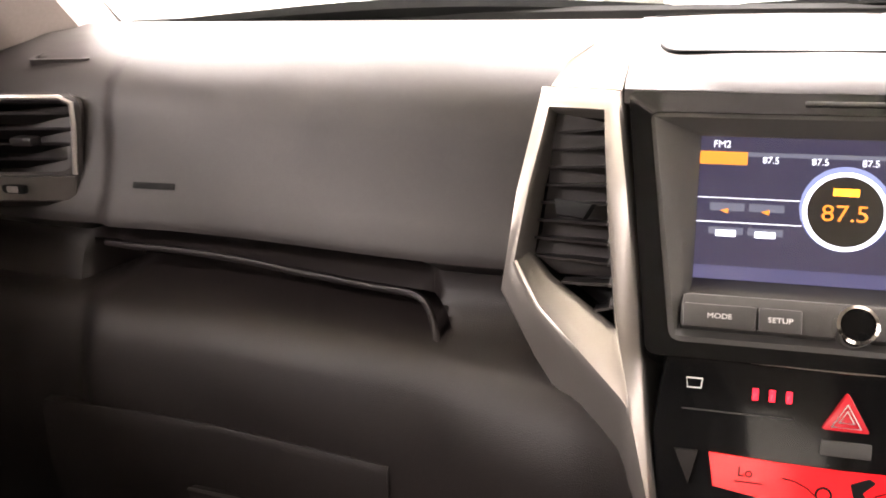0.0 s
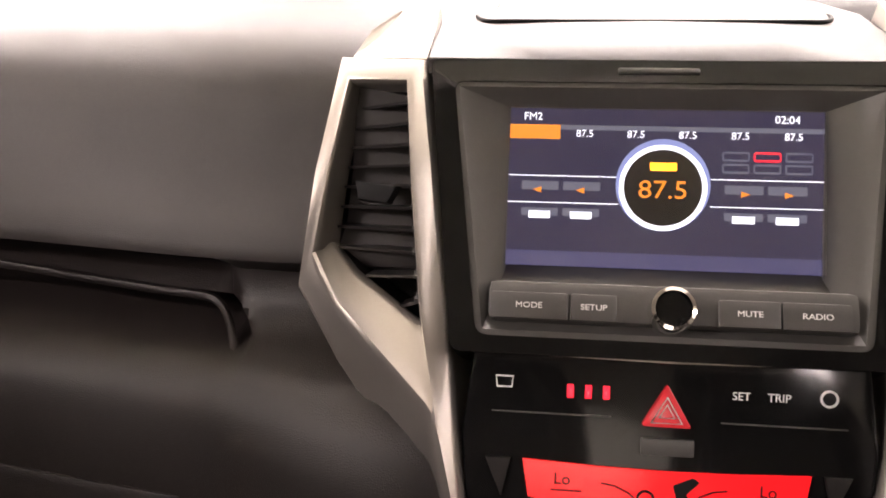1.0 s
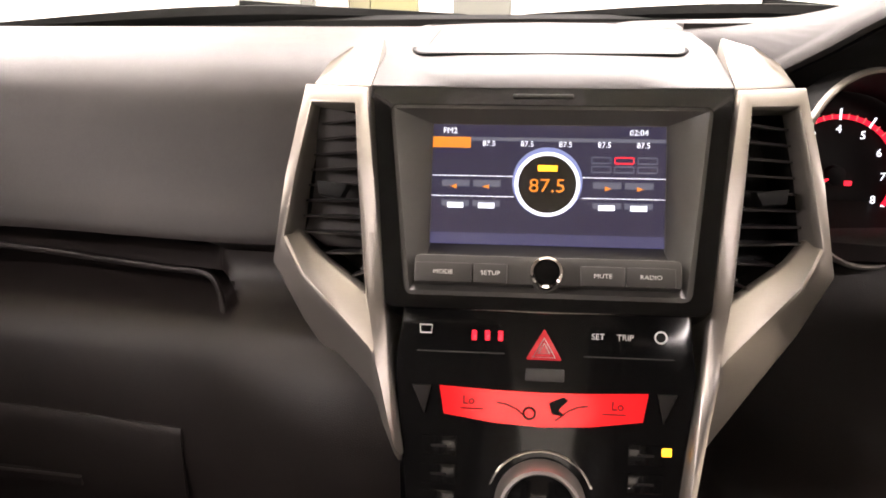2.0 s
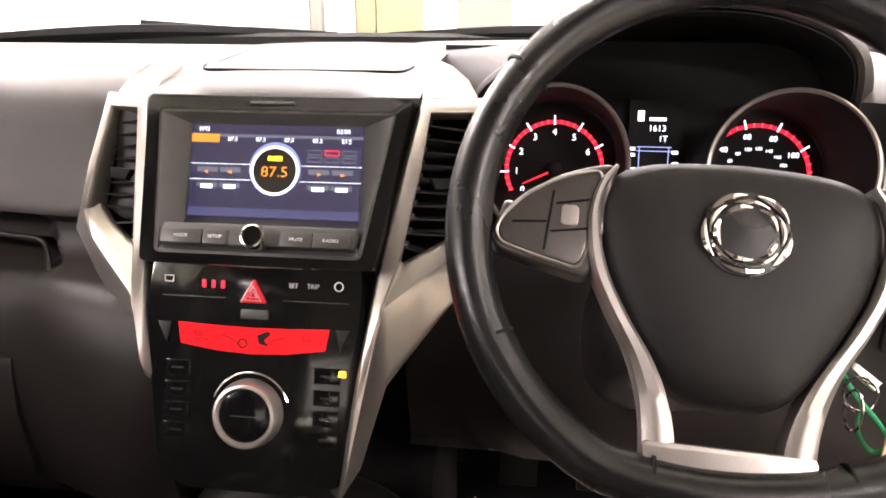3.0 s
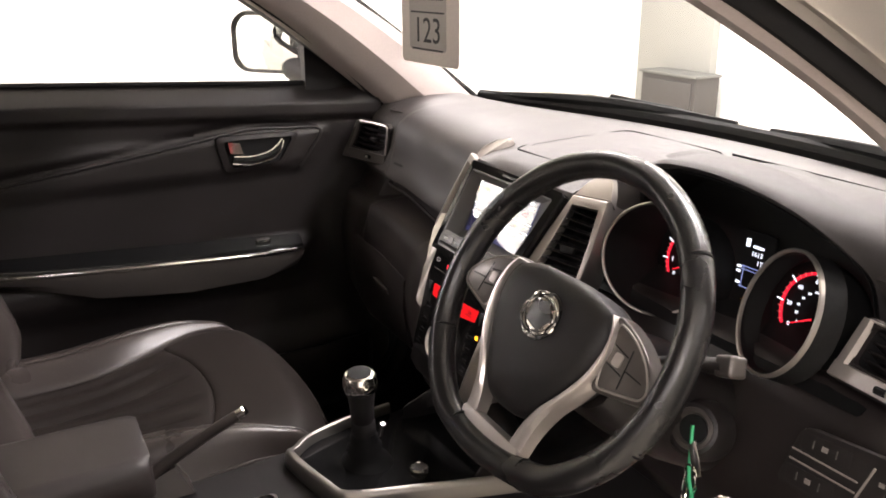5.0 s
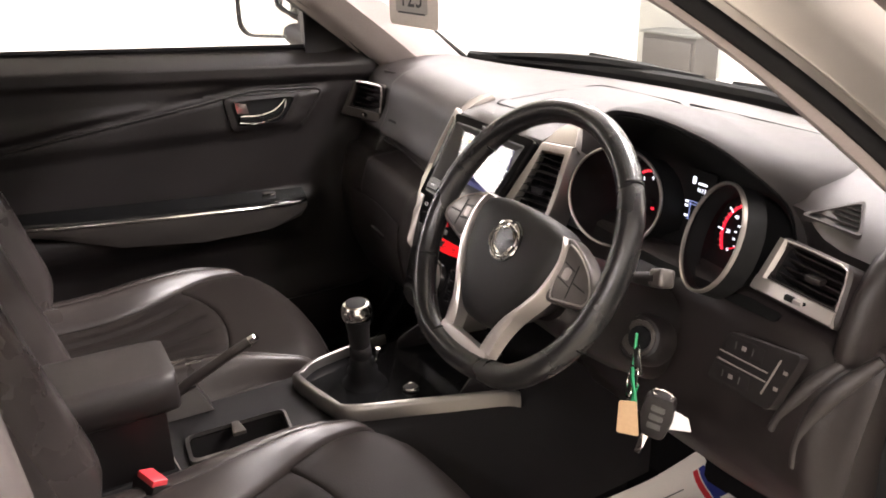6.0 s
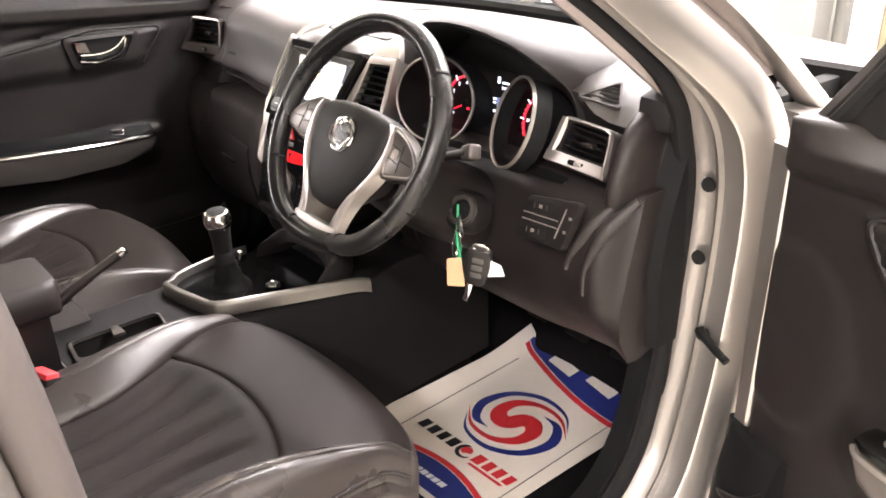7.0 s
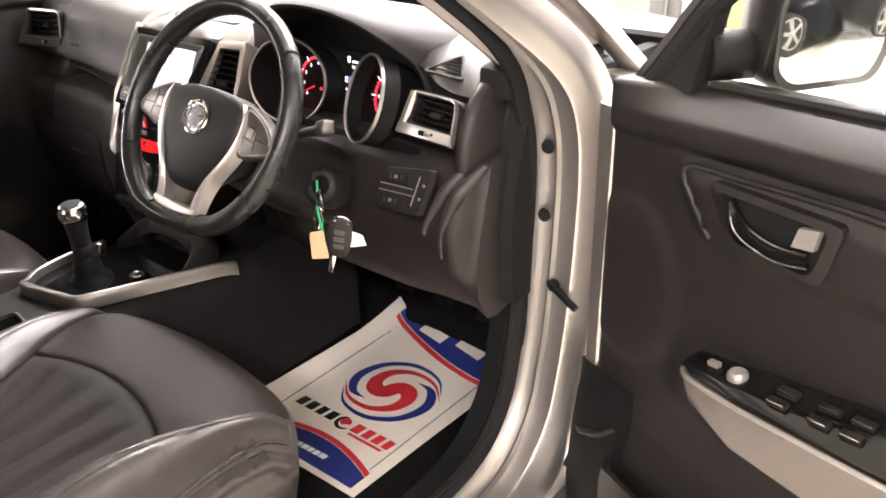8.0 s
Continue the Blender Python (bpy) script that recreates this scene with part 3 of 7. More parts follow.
# driver side: pad behind and round the instrument hood
def driver_profile(x):
    f = far_edge(x) - 0.02
    e = smoothstep(0.52, 0.62, x)
    h = 0.3 * (1 - smoothstep(0.535, 0.585, x))   # runs into the instrument hood
    w = smoothstep(0.652, 0.640, x)   # room for the side vent
    b = 0.075 * smoothstep(0.650, 0.668, x) + 0.032 * smoothstep(0.580, 0.512, x)   # falls back behind the end cover and the hood
    return [(x, f, 1.095), (x, 0.95, 1.122 - 0.006 * e), (x, 0.86, 1.130 - 0.014 * e), (x, 0.79 + b, 1.122 - 0.020 * e), (x, 0.752 + b - 0.02 * h, 1.106 - 0.022 * e + 0.016 * h), (x, 0.733 + b - 0.018 * h, 1.090 - 0.022 * e + 0.012 * h), (x, 0.726 + b + 0.02 * w - 0.012 * h, 1.070 - 0.008 * e),
            (x, 0.712 + b + 0.045 * w, 1.03), (x, 0.703 + b + 0.04 * w, 0.985), (x, 0.72 + b, 0.975), (x, 0.80 + b, 0.96), (x, 1.0, 0.95)]


part("driver_end_pad", loft([driver_profile(x) for x in (0.505, 0.515, 0.525, 0.532, 0.538, 0.545, 0.56, 0.575, 0.60, 0.635, 0.640, 0.644, 0.648, 0.651, 0.655, 0.660, 0.665, 0.67, 0.69)]), M_DASH, dash, "", 50)
part("driver_far_pad", loft([[(x, far_edge(x) - 0.02, 1.095), (x, 0.96, 1.125), (x, 0.86, 1.132), (x, 0.86, 1.06), (x, 1.0, 1.0)] for x in (0.118, 0.2, 0.3, 0.4, 0.5, 0.51)]), M_DASH, dash)


part("top_seam", tube(smooth_line([(0.125, 0.968, 1.1255), (0.25, 0.968, 1.1255), (0.38, 0.962, 1.1258), (0.49, 0.948, 1.1250), (0.56, 0.922, 1.1215), (0.615, 0.880, 1.1165), (0.648, 0.820, 1.1065)], 5), 0.0018, 6), M_BLACK, dash, "dark seam along the dashboard top")


# instrument hood: a raked brow, its edge nearest to the driver at the top and falling back down both sides
BROW = smooth_line([(0.150, 0.775, 1.00), (0.152, 0.772, 1.05), (0.165, 0.757, 1.093), (0.198, 0.722, 1.124), (0.222, 0.700, 1.145), (0.252, 0.683, 1.163), (0.290, 0.671, 1.176), (0.346, 0.667, 1.181),
                    (0.400, 0.670, 1.177), (0.450, 0.686, 1.161), (0.480, 0.705, 1.140), (0.495, 0.732, 1.116), (0.503, 0.758, 1.090), (0.508, 0.772, 1.05), (0.510, 0.775, 1.00)], 4)


def brow_section(i):
    p = BROW[i]
    d = BROW[min(i + 1, len(BROW) - 1)] - BROW[max(i - 1, 0)]
    n = Vector((-d.z, 0, d.x)).normalized()
    s = smoothstep(1.09, 1.175, p.z)
    r = smoothstep(0.37, 0.50, p.x)                  # the door side swells into a shoulder
    sh = p + n * (0.007 + 0.016 * r * (1 - 0.7 * s))
    left = smoothstep(0.26, 0.16, p.x)               # the centre side runs out level over the vents
    k = 1 + 0.06 * (1 - s) + 0.16 * left
    k2 = k + 0.18 * left
    at = lambda y, f, flare: Vector((0.335 + (sh.x - 0.335) * flare, y, sh.z + (1.130 - sh.z) * f))
    y0 = max(sh.y + 0.03 + 0.02 * r, 0.735)
    outer = [p + n * 0.003 + Vector((0, 0.0005, 0)), p + n * 0.0065 + Vector((0, 0.006, 0)), p.lerp(sh, 0.7) + n * 0.002 + Vector((0, 0.018, 0)), Vector((sh.x, y0, sh.z)), at(y0 + 0.04, 0.22 + 0.1 * (1 - s) + 0.35 * left, k), at(0.87, 0.62 + 0.3 * left, k2), at(0.94, 0.95, k2), at(0.99, 1.0, k2) + Vector((0, 0, -0.02))]
    inner = [p - n * 0.002 + Vector((0, 0.003, 0)), p - n * 0.005 + Vector((0, 0.03, 0)), Vector((p.x, 0.815, p.z)) - n * 0.012]
    return outer, inner


rings = []
for i in range(len(BROW)):
    o, q = brow_section(i)
    rings.append([q[0]] + o + [Vector((o[-1].x, 0.96, o[-1].z - 0.03)), q[2] + (BROW[i] - q[2]).normalized() * 0.002 + Vector((0, 0.002, 0)), q[1] * 0.96 + BROW[i] * 0.04])
part("instrument_hood", loft(rings), M_HOOD, dash, "charcoal hood over the instruments", 60)
lining = []
for i in range(len(BROW)):
    o, q = brow_section(i)
    c = (Vector((0.335, q[1].y, 1.05)) - q[1]).normalized() * 0.002
    lining.append([q[0] + c, q[1] + c, q[2] + c, q[2] + c * 2, q[1] + c * 2, q[0] + c * 1.5])
part("hood_lining", loft(lining), M_BLACK, dash, "black lining of the instrument hood", 60)

# lower driver panel
def knee(x):
    e = smoothstep(0.50, 0.62, x) - 1.3 * smoothstep(0.650, 0.678, x)
    c = 1 - smoothstep(0.14, 0.22, x)
    return [(x, 0.80, 0.985), (x, 0.728 - 0.01 * e, 0.985), (x, 0.716 - 0.02 * e, 0.975), (x, 0.704 - 0.035 * e + 0.02 * c, 0.94), (x, 0.688 - 0.03 * e + 0.03 * c, 0.88), (x, 0.680 - 0.02 * e + 0.04 * c, 0.82), (x, 0.690 + 0.04 * c, 0.77),
            (x, 0.715 + 0.03 * c, 0.728 + 0.01 * e), (x, 0.735, 0.722), (x, 0.80, 0.735), (x, 0.95, 0.74), (x, 1.0, 0.9)]


part("knee_panel", loft([knee(x) for x in (0.095, 0.12, 0.15, 0.18, 0.22, 0.28, 0.36, 0.44, 0.50, 0.54, 0.58, 0.62, 0.64, 0.65, 0.66, 0.668, 0.674, 0.678)]), M_DASHLOW, dash, "dark lower panel under the steering column", 50)
def knee_depth(z):
    steps = ((0.80, 0.662), (0.82, 0.660), (0.88, 0.658), (0.94, 0.669), (0.975, 0.696), (1.0, 0.712))
    for (z0, y0), (z1, y1) in zip(steps, steps[1:]):
        if z <= z1:
            return y0 + (y1 - y0) * (z - z0) / (z1 - z0)
    return steps[-1][1]


# ribs use the lighter pad colour to bring out their highlights
for pts in ([(0.682, 0.985), (0.667, 0.962), (0.655, 0.940), (0.640, 0.905), (0.631, 0.872), (0.630, 0.840)], [(0.650, 0.972), (0.636, 0.950), (0.618, 0.920), (0.604, 0.895), (0.596, 0.870)]):
    line = smooth_line([(x, knee_depth(z) + 0.003, z) for x, z in pts], 5)
    part("panel_rib", tube(line, [0.0025 + 0.0075 * math.sin(math.pi * min(0.9, 0.15 + i / len(line))) for i in range(len(line))], 10), M_DASH, dash, "moulded rib", 60)
END = [(y, z, k) for y, z, k in ((0.752, 1.094, 0.3), (0.722, 1.075, 0.8), (0.700, 1.045, 1.0), (0.686, 1.005, 1.0), (0.682, 0.978, 0.9), (0.690, 0.966, 0.4))]
part("end_cover", loft([[(0.634, y + 0.020, z), (0.637, y + 0.006, z), (0.644, y, z), (0.652 + 0.003 * k, y + 0.001, z), (0.658 + 0.004 * k, y + 0.010, z), (0.661 + 0.004 * k, y + 0.030, z), (0.661, 0.84, z), (0.634, 0.84, z)] for y, z, k in END]), M_DASHLOW, dash, "dark rounded end of the dashboard", 50)
part("end_filler", loft([[(0.656, y, z), (0.696, y + 0.012, z), (0.696, 0.86, z), (0.656, 0.86, z)] for y, z in ((0.790, 1.075), (0.765, 1.0), (0.745, 0.93), (0.735, 0.86), (0.745, 0.74))]), M_BLACK, dash)
part("corner_cap", rbox((0.052, 0.075, 0.046), pose(0.660, 0.785, 1.094, 8, 6, 4), 0.010), M_TRIMBLACK, dash, "black corner cap under the pillar")


# ---------- centre vent surrounds ----------
def vent_surround(side):
    unit = thing("centre_air_vent", (side * 0.14, 0.65, 0.95), "tall air vent with black slats in a satin silver surround", "air vent", "air vents in the dashboard")
    outer = [(-0.173, 0.696, 1.101), (-0.123, 0.676, 1.102), (-0.1125, 0.640, 1.050), (-0.103, 0.604, 0.995), (-0.0965, 0.576, 0.950), (-0.0905, 0.551, 0.905), (-0.0845, 0.530, 0.850), (-0.080, 0.515, 0.805),
             (-0.086, 0.562, 0.805), (-0.095, 0.586, 0.840), (-0.104, 0.591, 0.870), (-0.127, 0.602, 0.900), (-0.164, 0.619, 0.948), (-0.188, 0.634, 0.984), (-0.184, 0.664, 1.040)]
    if side < 0:  # the passenger side ends higher, behind the lower dash
        outer[6:11] = [(-0.0890, 0.545, 0.894), (-0.0900, 0.549, 0.886), (-0.100, 0.576, 0.885), (-0.105, 0.586, 0.886), (-0.111, 0.593, 0.889)]
    rim = [(-0.1655, 0.685, 1.088), (-0.1315, 0.669, 1.090), (-0.1260, 0.642, 1.042), (-0.1165, 0.604, 0.985), (-0.1075, 0.578, 0.958), (-0.1050, 0.572, 0.951), (-0.1050, 0.571, 0.9495), (-0.1055, 0.571, 0.9490),
           (-0.1065, 0.572, 0.9490), (-0.1075, 0.573, 0.9500), (-0.1100, 0.576, 0.9520), (-0.134, 0.594, 0.968), (-0.161, 0.616, 0.985), (-0.1790, 0.642, 1.003), (-0.1735, 0.664, 1.045)]
    inner = [(-0.1655, 0.685, 1.088), (-0.1315, 0.669, 1.090), (-0.1265, 0.642, 1.042), (-0.1185, 0.606, 0.986), (-0.1180, 0.6045, 0.982), (-0.1180, 0.604, 0.981), (-0.1185, 0.604, 0.9805), (-0.1190, 0.604, 0.9802),
             (-0.1195, 0.604, 0.9802), (-0.1205, 0.605, 0.9805), (-0.1235, 0.607, 0.982), (-0.143, 0.621, 0.990), (-0.163, 0.636, 0.998), (-0.1765, 0.649, 1.008), (-0.173, 0.665, 1.045)]
    nrm = Vector((-0.374, -0.812, 0.449)).normalized()
    o, r_, n_ = [Vector(p) for p in outer], [Vector(p) for p in rim], [Vector(p) for p in inner]
    rings = [[p - nrm * 0.06 for p in o], [p - nrm * 0.001 for p in o], [p.lerp(q, 0.06) + nrm * 0.0030 for p, q in zip(o, r_)], [p.lerp(q, 0.16) + nrm * 0.0046 for p, q in zip(o, r_)], [p.lerp(q, 0.75) + nrm * 0.0042 for p, q in zip(o, r_)],
             [p.lerp(q, 0.92) + nrm * 0.0050 for p, q in zip(o, r_)], [p + nrm * 0.0035 for p in r_], [p.lerp(q, 0.25) - nrm * 0.0015 for p, q in zip(r_, n_)], [p.lerp(q, 0.85) - nrm * 0.0040 for p, q in zip(r_, n_)], [q - nrm * 0.006 for q in n_], [q - nrm * 0.014 for q in n_]]
    bm = loft(rings, cap=False)
    part("surround", bm if side < 0 else mirrored(bm), M_SURROUND, unit, "satin silver surround", 48)
    ctr = sum(n_, Vector()) / len(n_)
    well = [[q - nrm * 0.012 for q in n_], [q.lerp(ctr, 0.03) - nrm * 0.037 for q in n_]]
    bm = loft(well, cap=False)
    bm.faces.new([v for v in list(bm.verts)[len(n_):]])
    part("duct", bm if side < 0 else mirrored(bm), M_BLACK, unit)
    corner_l, corner_b = Vector((-0.1765, 0.649, 1.008)), Vector((-0.1175, 0.602, 0.979))
    # slats across the opening
    for k in range(10):
        z = 1.079 - 0.0102 * k
        left = n_[0].lerp(corner_l, (1.088 - z) / 0.080) if z > 1.008 else corner_l.lerp(corner_b, (1.008 - z) / 0.029)
        right = n_[1].lerp(corner_b, (1.090 - z) / 0.111)
        left.z, right.z = z - 0.002, z + 0.006
        back = -nrm * 0.007
        bm = bmesh.new()
        loft([[p + back + Vector((0, 0, 0.0007)), p + back + Vector((0, 0.020, -0.004)), p + back + Vector((0, 0.020, -0.0055)), p + back + Vector((0, 0, -0.0009))] for p in (left, right)], bm=bm)
        part("slat", bm if side < 0 else mirrored(bm), M_DARK, unit)
        bm = rbox((0.003, 0.012, 0.002), Matrix.Translation(right + back + Vector((-0.004, 0.0, 0.002))), 0.0005)
        part("slat_pin", bm if side < 0 else mirrored(bm), M_UNIT, unit)
    bm = prism([(-0.013, 0.005), (0.013, 0.005), (0.009, -0.005), (-0.009, -0.005)], 0.006, frame_at((-0.147, 0.652, 1.034), (1, -0.35, 0), (0.1, 0.45, 1)), 0.002)
    part("vent_tab", bm if side < 0 else mirrored(bm), M_BLACK, unit)
    # cap that runs up on to the top pad
    cap = [(-0.170, 0.700, 1.100), (-0.160, 0.710, 1.115), (-0.145, 0.722, 1.125), (-0.1235, 0.738, 1.130), (-0.1215, 0.70, 1.116), (-0.123, 0.676, 1.102)]
    bm = loft([[Vector(p) + Vector((0, 0, 0.001)) for p in cap], [Vector(p) - Vector((0, -0.01, 0.014)) for p in cap]])
    bevel(bm, [e for e in bm.edges if e.calc_length() > 0.015], 0.002)
    part("cap", bm if side < 0 else mirrored(bm), M_SURROUND, unit)
    return unit


vent_surround(-1)
vent_surround(1)

# ---------- centre stack ----------
UP = Vector((0, 0.313, 0.95)).normalized()
STACK = frame_at((0, 0.576, 0.969), (1, 0, 0), UP)


def on_stack(x, v, off=0.0):
    return STACK @ pose(x, v, off)


UNIT = frame_at((0, 0.578, 0.984), (1, 0, 0), Vector((0, 0.57, 0.82)))


def on_unit(x, v, off=0.0):
    return UNIT @ pose(x, v, off)


stack = thing("centre_stack", (0, 0.6, 0.8), "gloss black centre control panel with climate display", "control panel")
panel = [(-0.088, 0.018), (-0.0935, -0.028), (-0.089, -0.075), (-0.082, -0.137), (-0.076, -0.166), (-0.05, -0.176), (0.05, -0.176), (0.076, -0.166), (0.082, -0.137), (0.089, -0.075), (0.0935, -0.028), (0.088, 0.018)]
part("panel", prism(panel, 0.03, on_stack(0, 0, -0.03), 0.002), M_GLOSS, stack, "gloss black panel")
top = bmesh.new()
outer = [(-0.119, 0.147), (0.119, 0.147), (0.100, -0.004), (-0.100, -0.004)]
inner = [(-0.106, 0.134), (0.106, 0.134), (0.0885, 0.004), (-0.0885, 0.004)]
rr = lambda pl, o: [on_unit(p.x, p.y, o).translation for p in round_corners(pl, 0.006)]
loft([rr(outer, -0.03), rr(outer, 0.0), rr(inner, 0.001), rr(inner, -0.01)], cap=False, bm=top)
part("unit_border", top, M_GLOSS, stack, "gloss black border")
part("panel_lip", tube([on_stack(x, 0.013 - 0.003 * (1 - (x / 0.09) ** 2), 0.001).translation for x in (-0.088, -0.05, 0, 0.05, 0.088)], 0.0012, 6), M_CHROME, stack)

# head unit
unit = thing("infotainment_unit", (0, 0.62, 0.97), "grey in-dash radio unit with a lit colour screen", "car radio", "")
SCR = [(-0.077, 0.655, 1.081), (0.077, 0.655, 1.081), (0.077, 0.625, 1.0065), (-0.077, 0.625, 1.0065)]
SF = frame_at((0, 0.640, 1.0437), (1, 0, 0), Vector(SCR[0]) - Vector(SCR[3]))
SW, SH = 0.154, 0.0803
fo = [on_unit(x, v, 0.0).translation for x, v in ((-0.106, 0.134), (0.106, 0.134), (0.0885, 0.004), (-0.0885, 0.004))]
fm = [on_unit(x, v, 0.0).translation for x, v in ((-0.1035, 0.1315), (0.1035, 0.1315), (0.0855, 0.007), (-0.0855, 0.007))]
sc = [Vector(p) for p in SCR]
ledge = [sc[0], sc[1], sc[2] + Vector((0, -0.003, -0.002)), sc[3] + Vector((0, -0.003, -0.002))]
part("bezel", loft([[p + Vector((0, 0.02, 0)) for p in fo], fo, fm, ledge, [p + Vector((0, 0.003, 0)) for p in sc]], cap=False), M_UNIT, unit, "matt grey bezel", 20)
part("screen", prism([(-SW / 2, -SH / 2), (SW / 2, -SH / 2), (SW / 2, SH / 2), (-SW / 2, SH / 2)], 0.004, SF @ pose(0, 0, -0.004)), G_SCREEN, unit, "lit blue display")
part("button_bar", rbox((0.166, 0.019, 0.02), on_stack(0, 0.0335, -0.0085) @ pose(0, 0, 0, -14), 0.004), M_UNIT, unit)
BTN = on_stack(0, 0.0335, 0.003) @ pose(0, 0, 0, -14)
for x, w, word in ((-0.064, 0.036, "MODE"), (-0.0345, 0.021, "SETUP"), (0.0345, 0.027, "MUTE"), (0.0635, 0.030, "RADIO")):
    b = part("button", rbox((w, 0.0125, 0.004), BTN @ pose(x, 0, -0.001), 0.0012), M_UNIT, unit)
    lettering(word, 0.0038, BTN @ pose(x, 0, 0.0013), M_WHITEINK, b, wide=1.15)
knob = part("volume_knob", lathe([(0.0104, -0.004), (0.0104, 0.006), (0.0098, 0.009), (0.0082, 0.0095), (0.0078, 0.008), (0.0076, 0.007)], BTN @ pose(0, 0, 0)), M_CHROME, unit, "chrome ringed knob")
part("knob_face", lathe([(0.0078, 0.0), (0.0078, 0.0078), (0.004, 0.0084), (0.0005, 0.0085)], BTN), M_GLOSS, knob, "black knob face")
part("disc_slot", rbox((0.040, 0.003, 0.003), on_unit(-0.004, 0.1405, 0.0005), 0.001), M_UNIT, unit)


def lit(u0, v0, u1, v1, mat, name, layer=0, parent=unit, r=0.0):
    """A lit field on the screen; u, v from 0 to 1, v down."""
    w, h = (u1 - u0) * SW, (v1 - v0) * SH
    m = SF @ pose(((u0 + u1) / 2 - 0.5) * SW, (0.5 - (v0 + v1) / 2) * SH, 0.0002 + 0.0002 * layer)
    part(name, prism(rounded(w, h, r) if r else [(-w / 2, -h / 2), (w / 2, -h / 2), (w / 2, h / 2), (-w / 2, h / 2)], 0.0002, m), mat, parent)


def at_screen(u, v, layer=3):
    return SF @ pose((u - 0.5) * SW, (0.5 - v) * SH, 0.0002 + 0.0002 * layer)


lit(0.0, 0.905, 1.0, 1.0, G_SCREENLOW, "screen_band")
lit(0.0, 0.105, 1.0, 0.135, G_GREYBTN, "screen_rule")
lit(0.0, 0.105, 0.165, 0.195, G_ORANGE, "screen_tab", 1)
for k in range(5):
    lettering("87.5", 0.0052, at_screen(0.245 + 0.165 * k, 0.16), G_WHITE, unit, "screen_text")
lettering("FM2", 0.0055, at_screen(0.075, 0.055), G_WHITE, unit, "screen_text")
lettering("02:04", 0.0055, at_screen(0.885, 0.055), G_WHITE, unit, "screen_text")
for v in (0.43, 0.60):
    lit(0.0, v - 0.003, 0.36, v + 0.003, G_WHITE, "screen_rule")
    lit(0.65, v - 0.003, 1.0, v + 0.003, G_WHITE, "screen_rule")
for u in (0.105, 0.24, 0.755, 0.89):
    lit(u - 0.06, 0.465, u + 0.06, 0.52, G_GREYBTN, "screen_key", 1)
    lit(u - 0.06, 0.635, u + 0.06, 0.685, G_GREYBTN, "screen_key", 1)
    lit(u - 0.035, 0.655, u + 0.035, 0.70, G_WHITE, "screen_key_mark", 2)
for u, s in ((0.095, -1), (0.235, -1), (0.76, 1), (0.895, 1)):
    tri = [(s * 0.0022, 0), (-s * 0.0022, 0.0016), (-s * 0.0022, -0.0016)]
    part("screen_key_mark", prism(tri, 0.0002, at_screen(u, 0.52)), G_ORANGE, unit)
for r_ in range(2):
    for c in range(3):
        lit(0.685 + 0.098 * c, 0.255 + 0.075 * r_, 0.77 + 0.098 * c, 0.315 + 0.075 * r_, G_RED if (r_, c) == (0, 1) else G_GREYBTN, "screen_option", 1, r=0.0012)
        lit(0.690 + 0.098 * c, 0.267 + 0.075 * r_, 0.765 + 0.098 * c, 0.303 + 0.075 * r_, G_SCREEN, "screen_option_field", 2)
DIALF = at_screen(0.5, 0.49, 1)
part("screen_halo", lathe([(0.0, 0), (0.0232, 0), (0.0232, 0.0001)], DIALF @ pose(0, 0.0015, 0), 40), G_HALO, unit)
part("screen_ring", lathe([(0.0192, 0.0), (0.0192, 0.0006), (0.0216, 0.0006), (0.0216, 0.0)], DIALF, 48, cap=False), G_WHITE, unit)
part("screen_dial", lathe([(0.0, 0.0004), (0.0192, 0.0004), (0.0192, 0.0002)], DIALF, 40), M_BLACK, unit)
lettering("87.5", 0.0128, DIALF @ pose(0, -0.0015, 0.0008), G_ORANGE, unit, "screen_text", wide=1.12)
part("screen_tab", rbox((0.013, 0.004, 0.0003), DIALF @ pose(0, 0.0105, 0.0008), 0), G_AMBER, unit)
pane_ = bmesh.new()
pane_.faces.new([pane_.verts.new(SF @ Vector((a * SW / 2, b * SH / 2, 0.0046 - 0.0024 * b))) for a, b in ((-1, -1), (1, -1), (1, 1), (-1, 1))])
cover = part("screen_glass", pane_, M_SCREENGLASS, unit)
if cover.data.polygons[0].normal.dot(SF.to_3x3() @ Vector((0, 0, 1))) < 0:
    cover.data.flip_normals()
cover.visible_shadow = False

# switches under the unit
hz = [(0, 0.0005), (-0.0115, -0.0195), (0.0115, -0.0195)]
haz = part("hazard_button", prism(round_corners(hz, 0.002), 0.004, on_stack(0, 0, -0.001), 0.001), material("hazard_red", (0.55, 0.02, 0.03), 0.25, coat=0.4), stack, "red triangular hazard switch")
for s in (0.55, 0.28):
    tri = [(0, 0.0125 * s), (-0.0125 * s, -0.009 * s), (0.0125 * s, -0.009 * s)]
    bm = tube([(x, y, 0) for x, y in tri], 0.0005, 5, loop=True)
    bmesh.ops.transform(bm, matrix=on_stack(0, -0.0125, 0.0034), verts=bm.verts)
    part("hazard_mark", bm, M_WHITEINK, haz)
for k in range(3):
    part("heater_light", rbox((0.0030, 0.0062, 0.0006), on_stack(-0.0435 + 0.0082 * k, -0.0055, 0.0004), 0.0003), G_RED, stack)
part("screen_heater_mark", tube([on_stack(-0.074 + x, -0.0025 + y, 0.0004).translation for x, y in ((-0.004, 0.0025), (0.004, 0.0025), (0.0034, -0.0025), (-0.0034, -0.0025))], 0.0005, 5, loop=True), M_WHITEINK, stack)
lettering("SET", 0.0052, on_stack(0.033, -0.004, 0.0003), M_WHITEINK, stack)
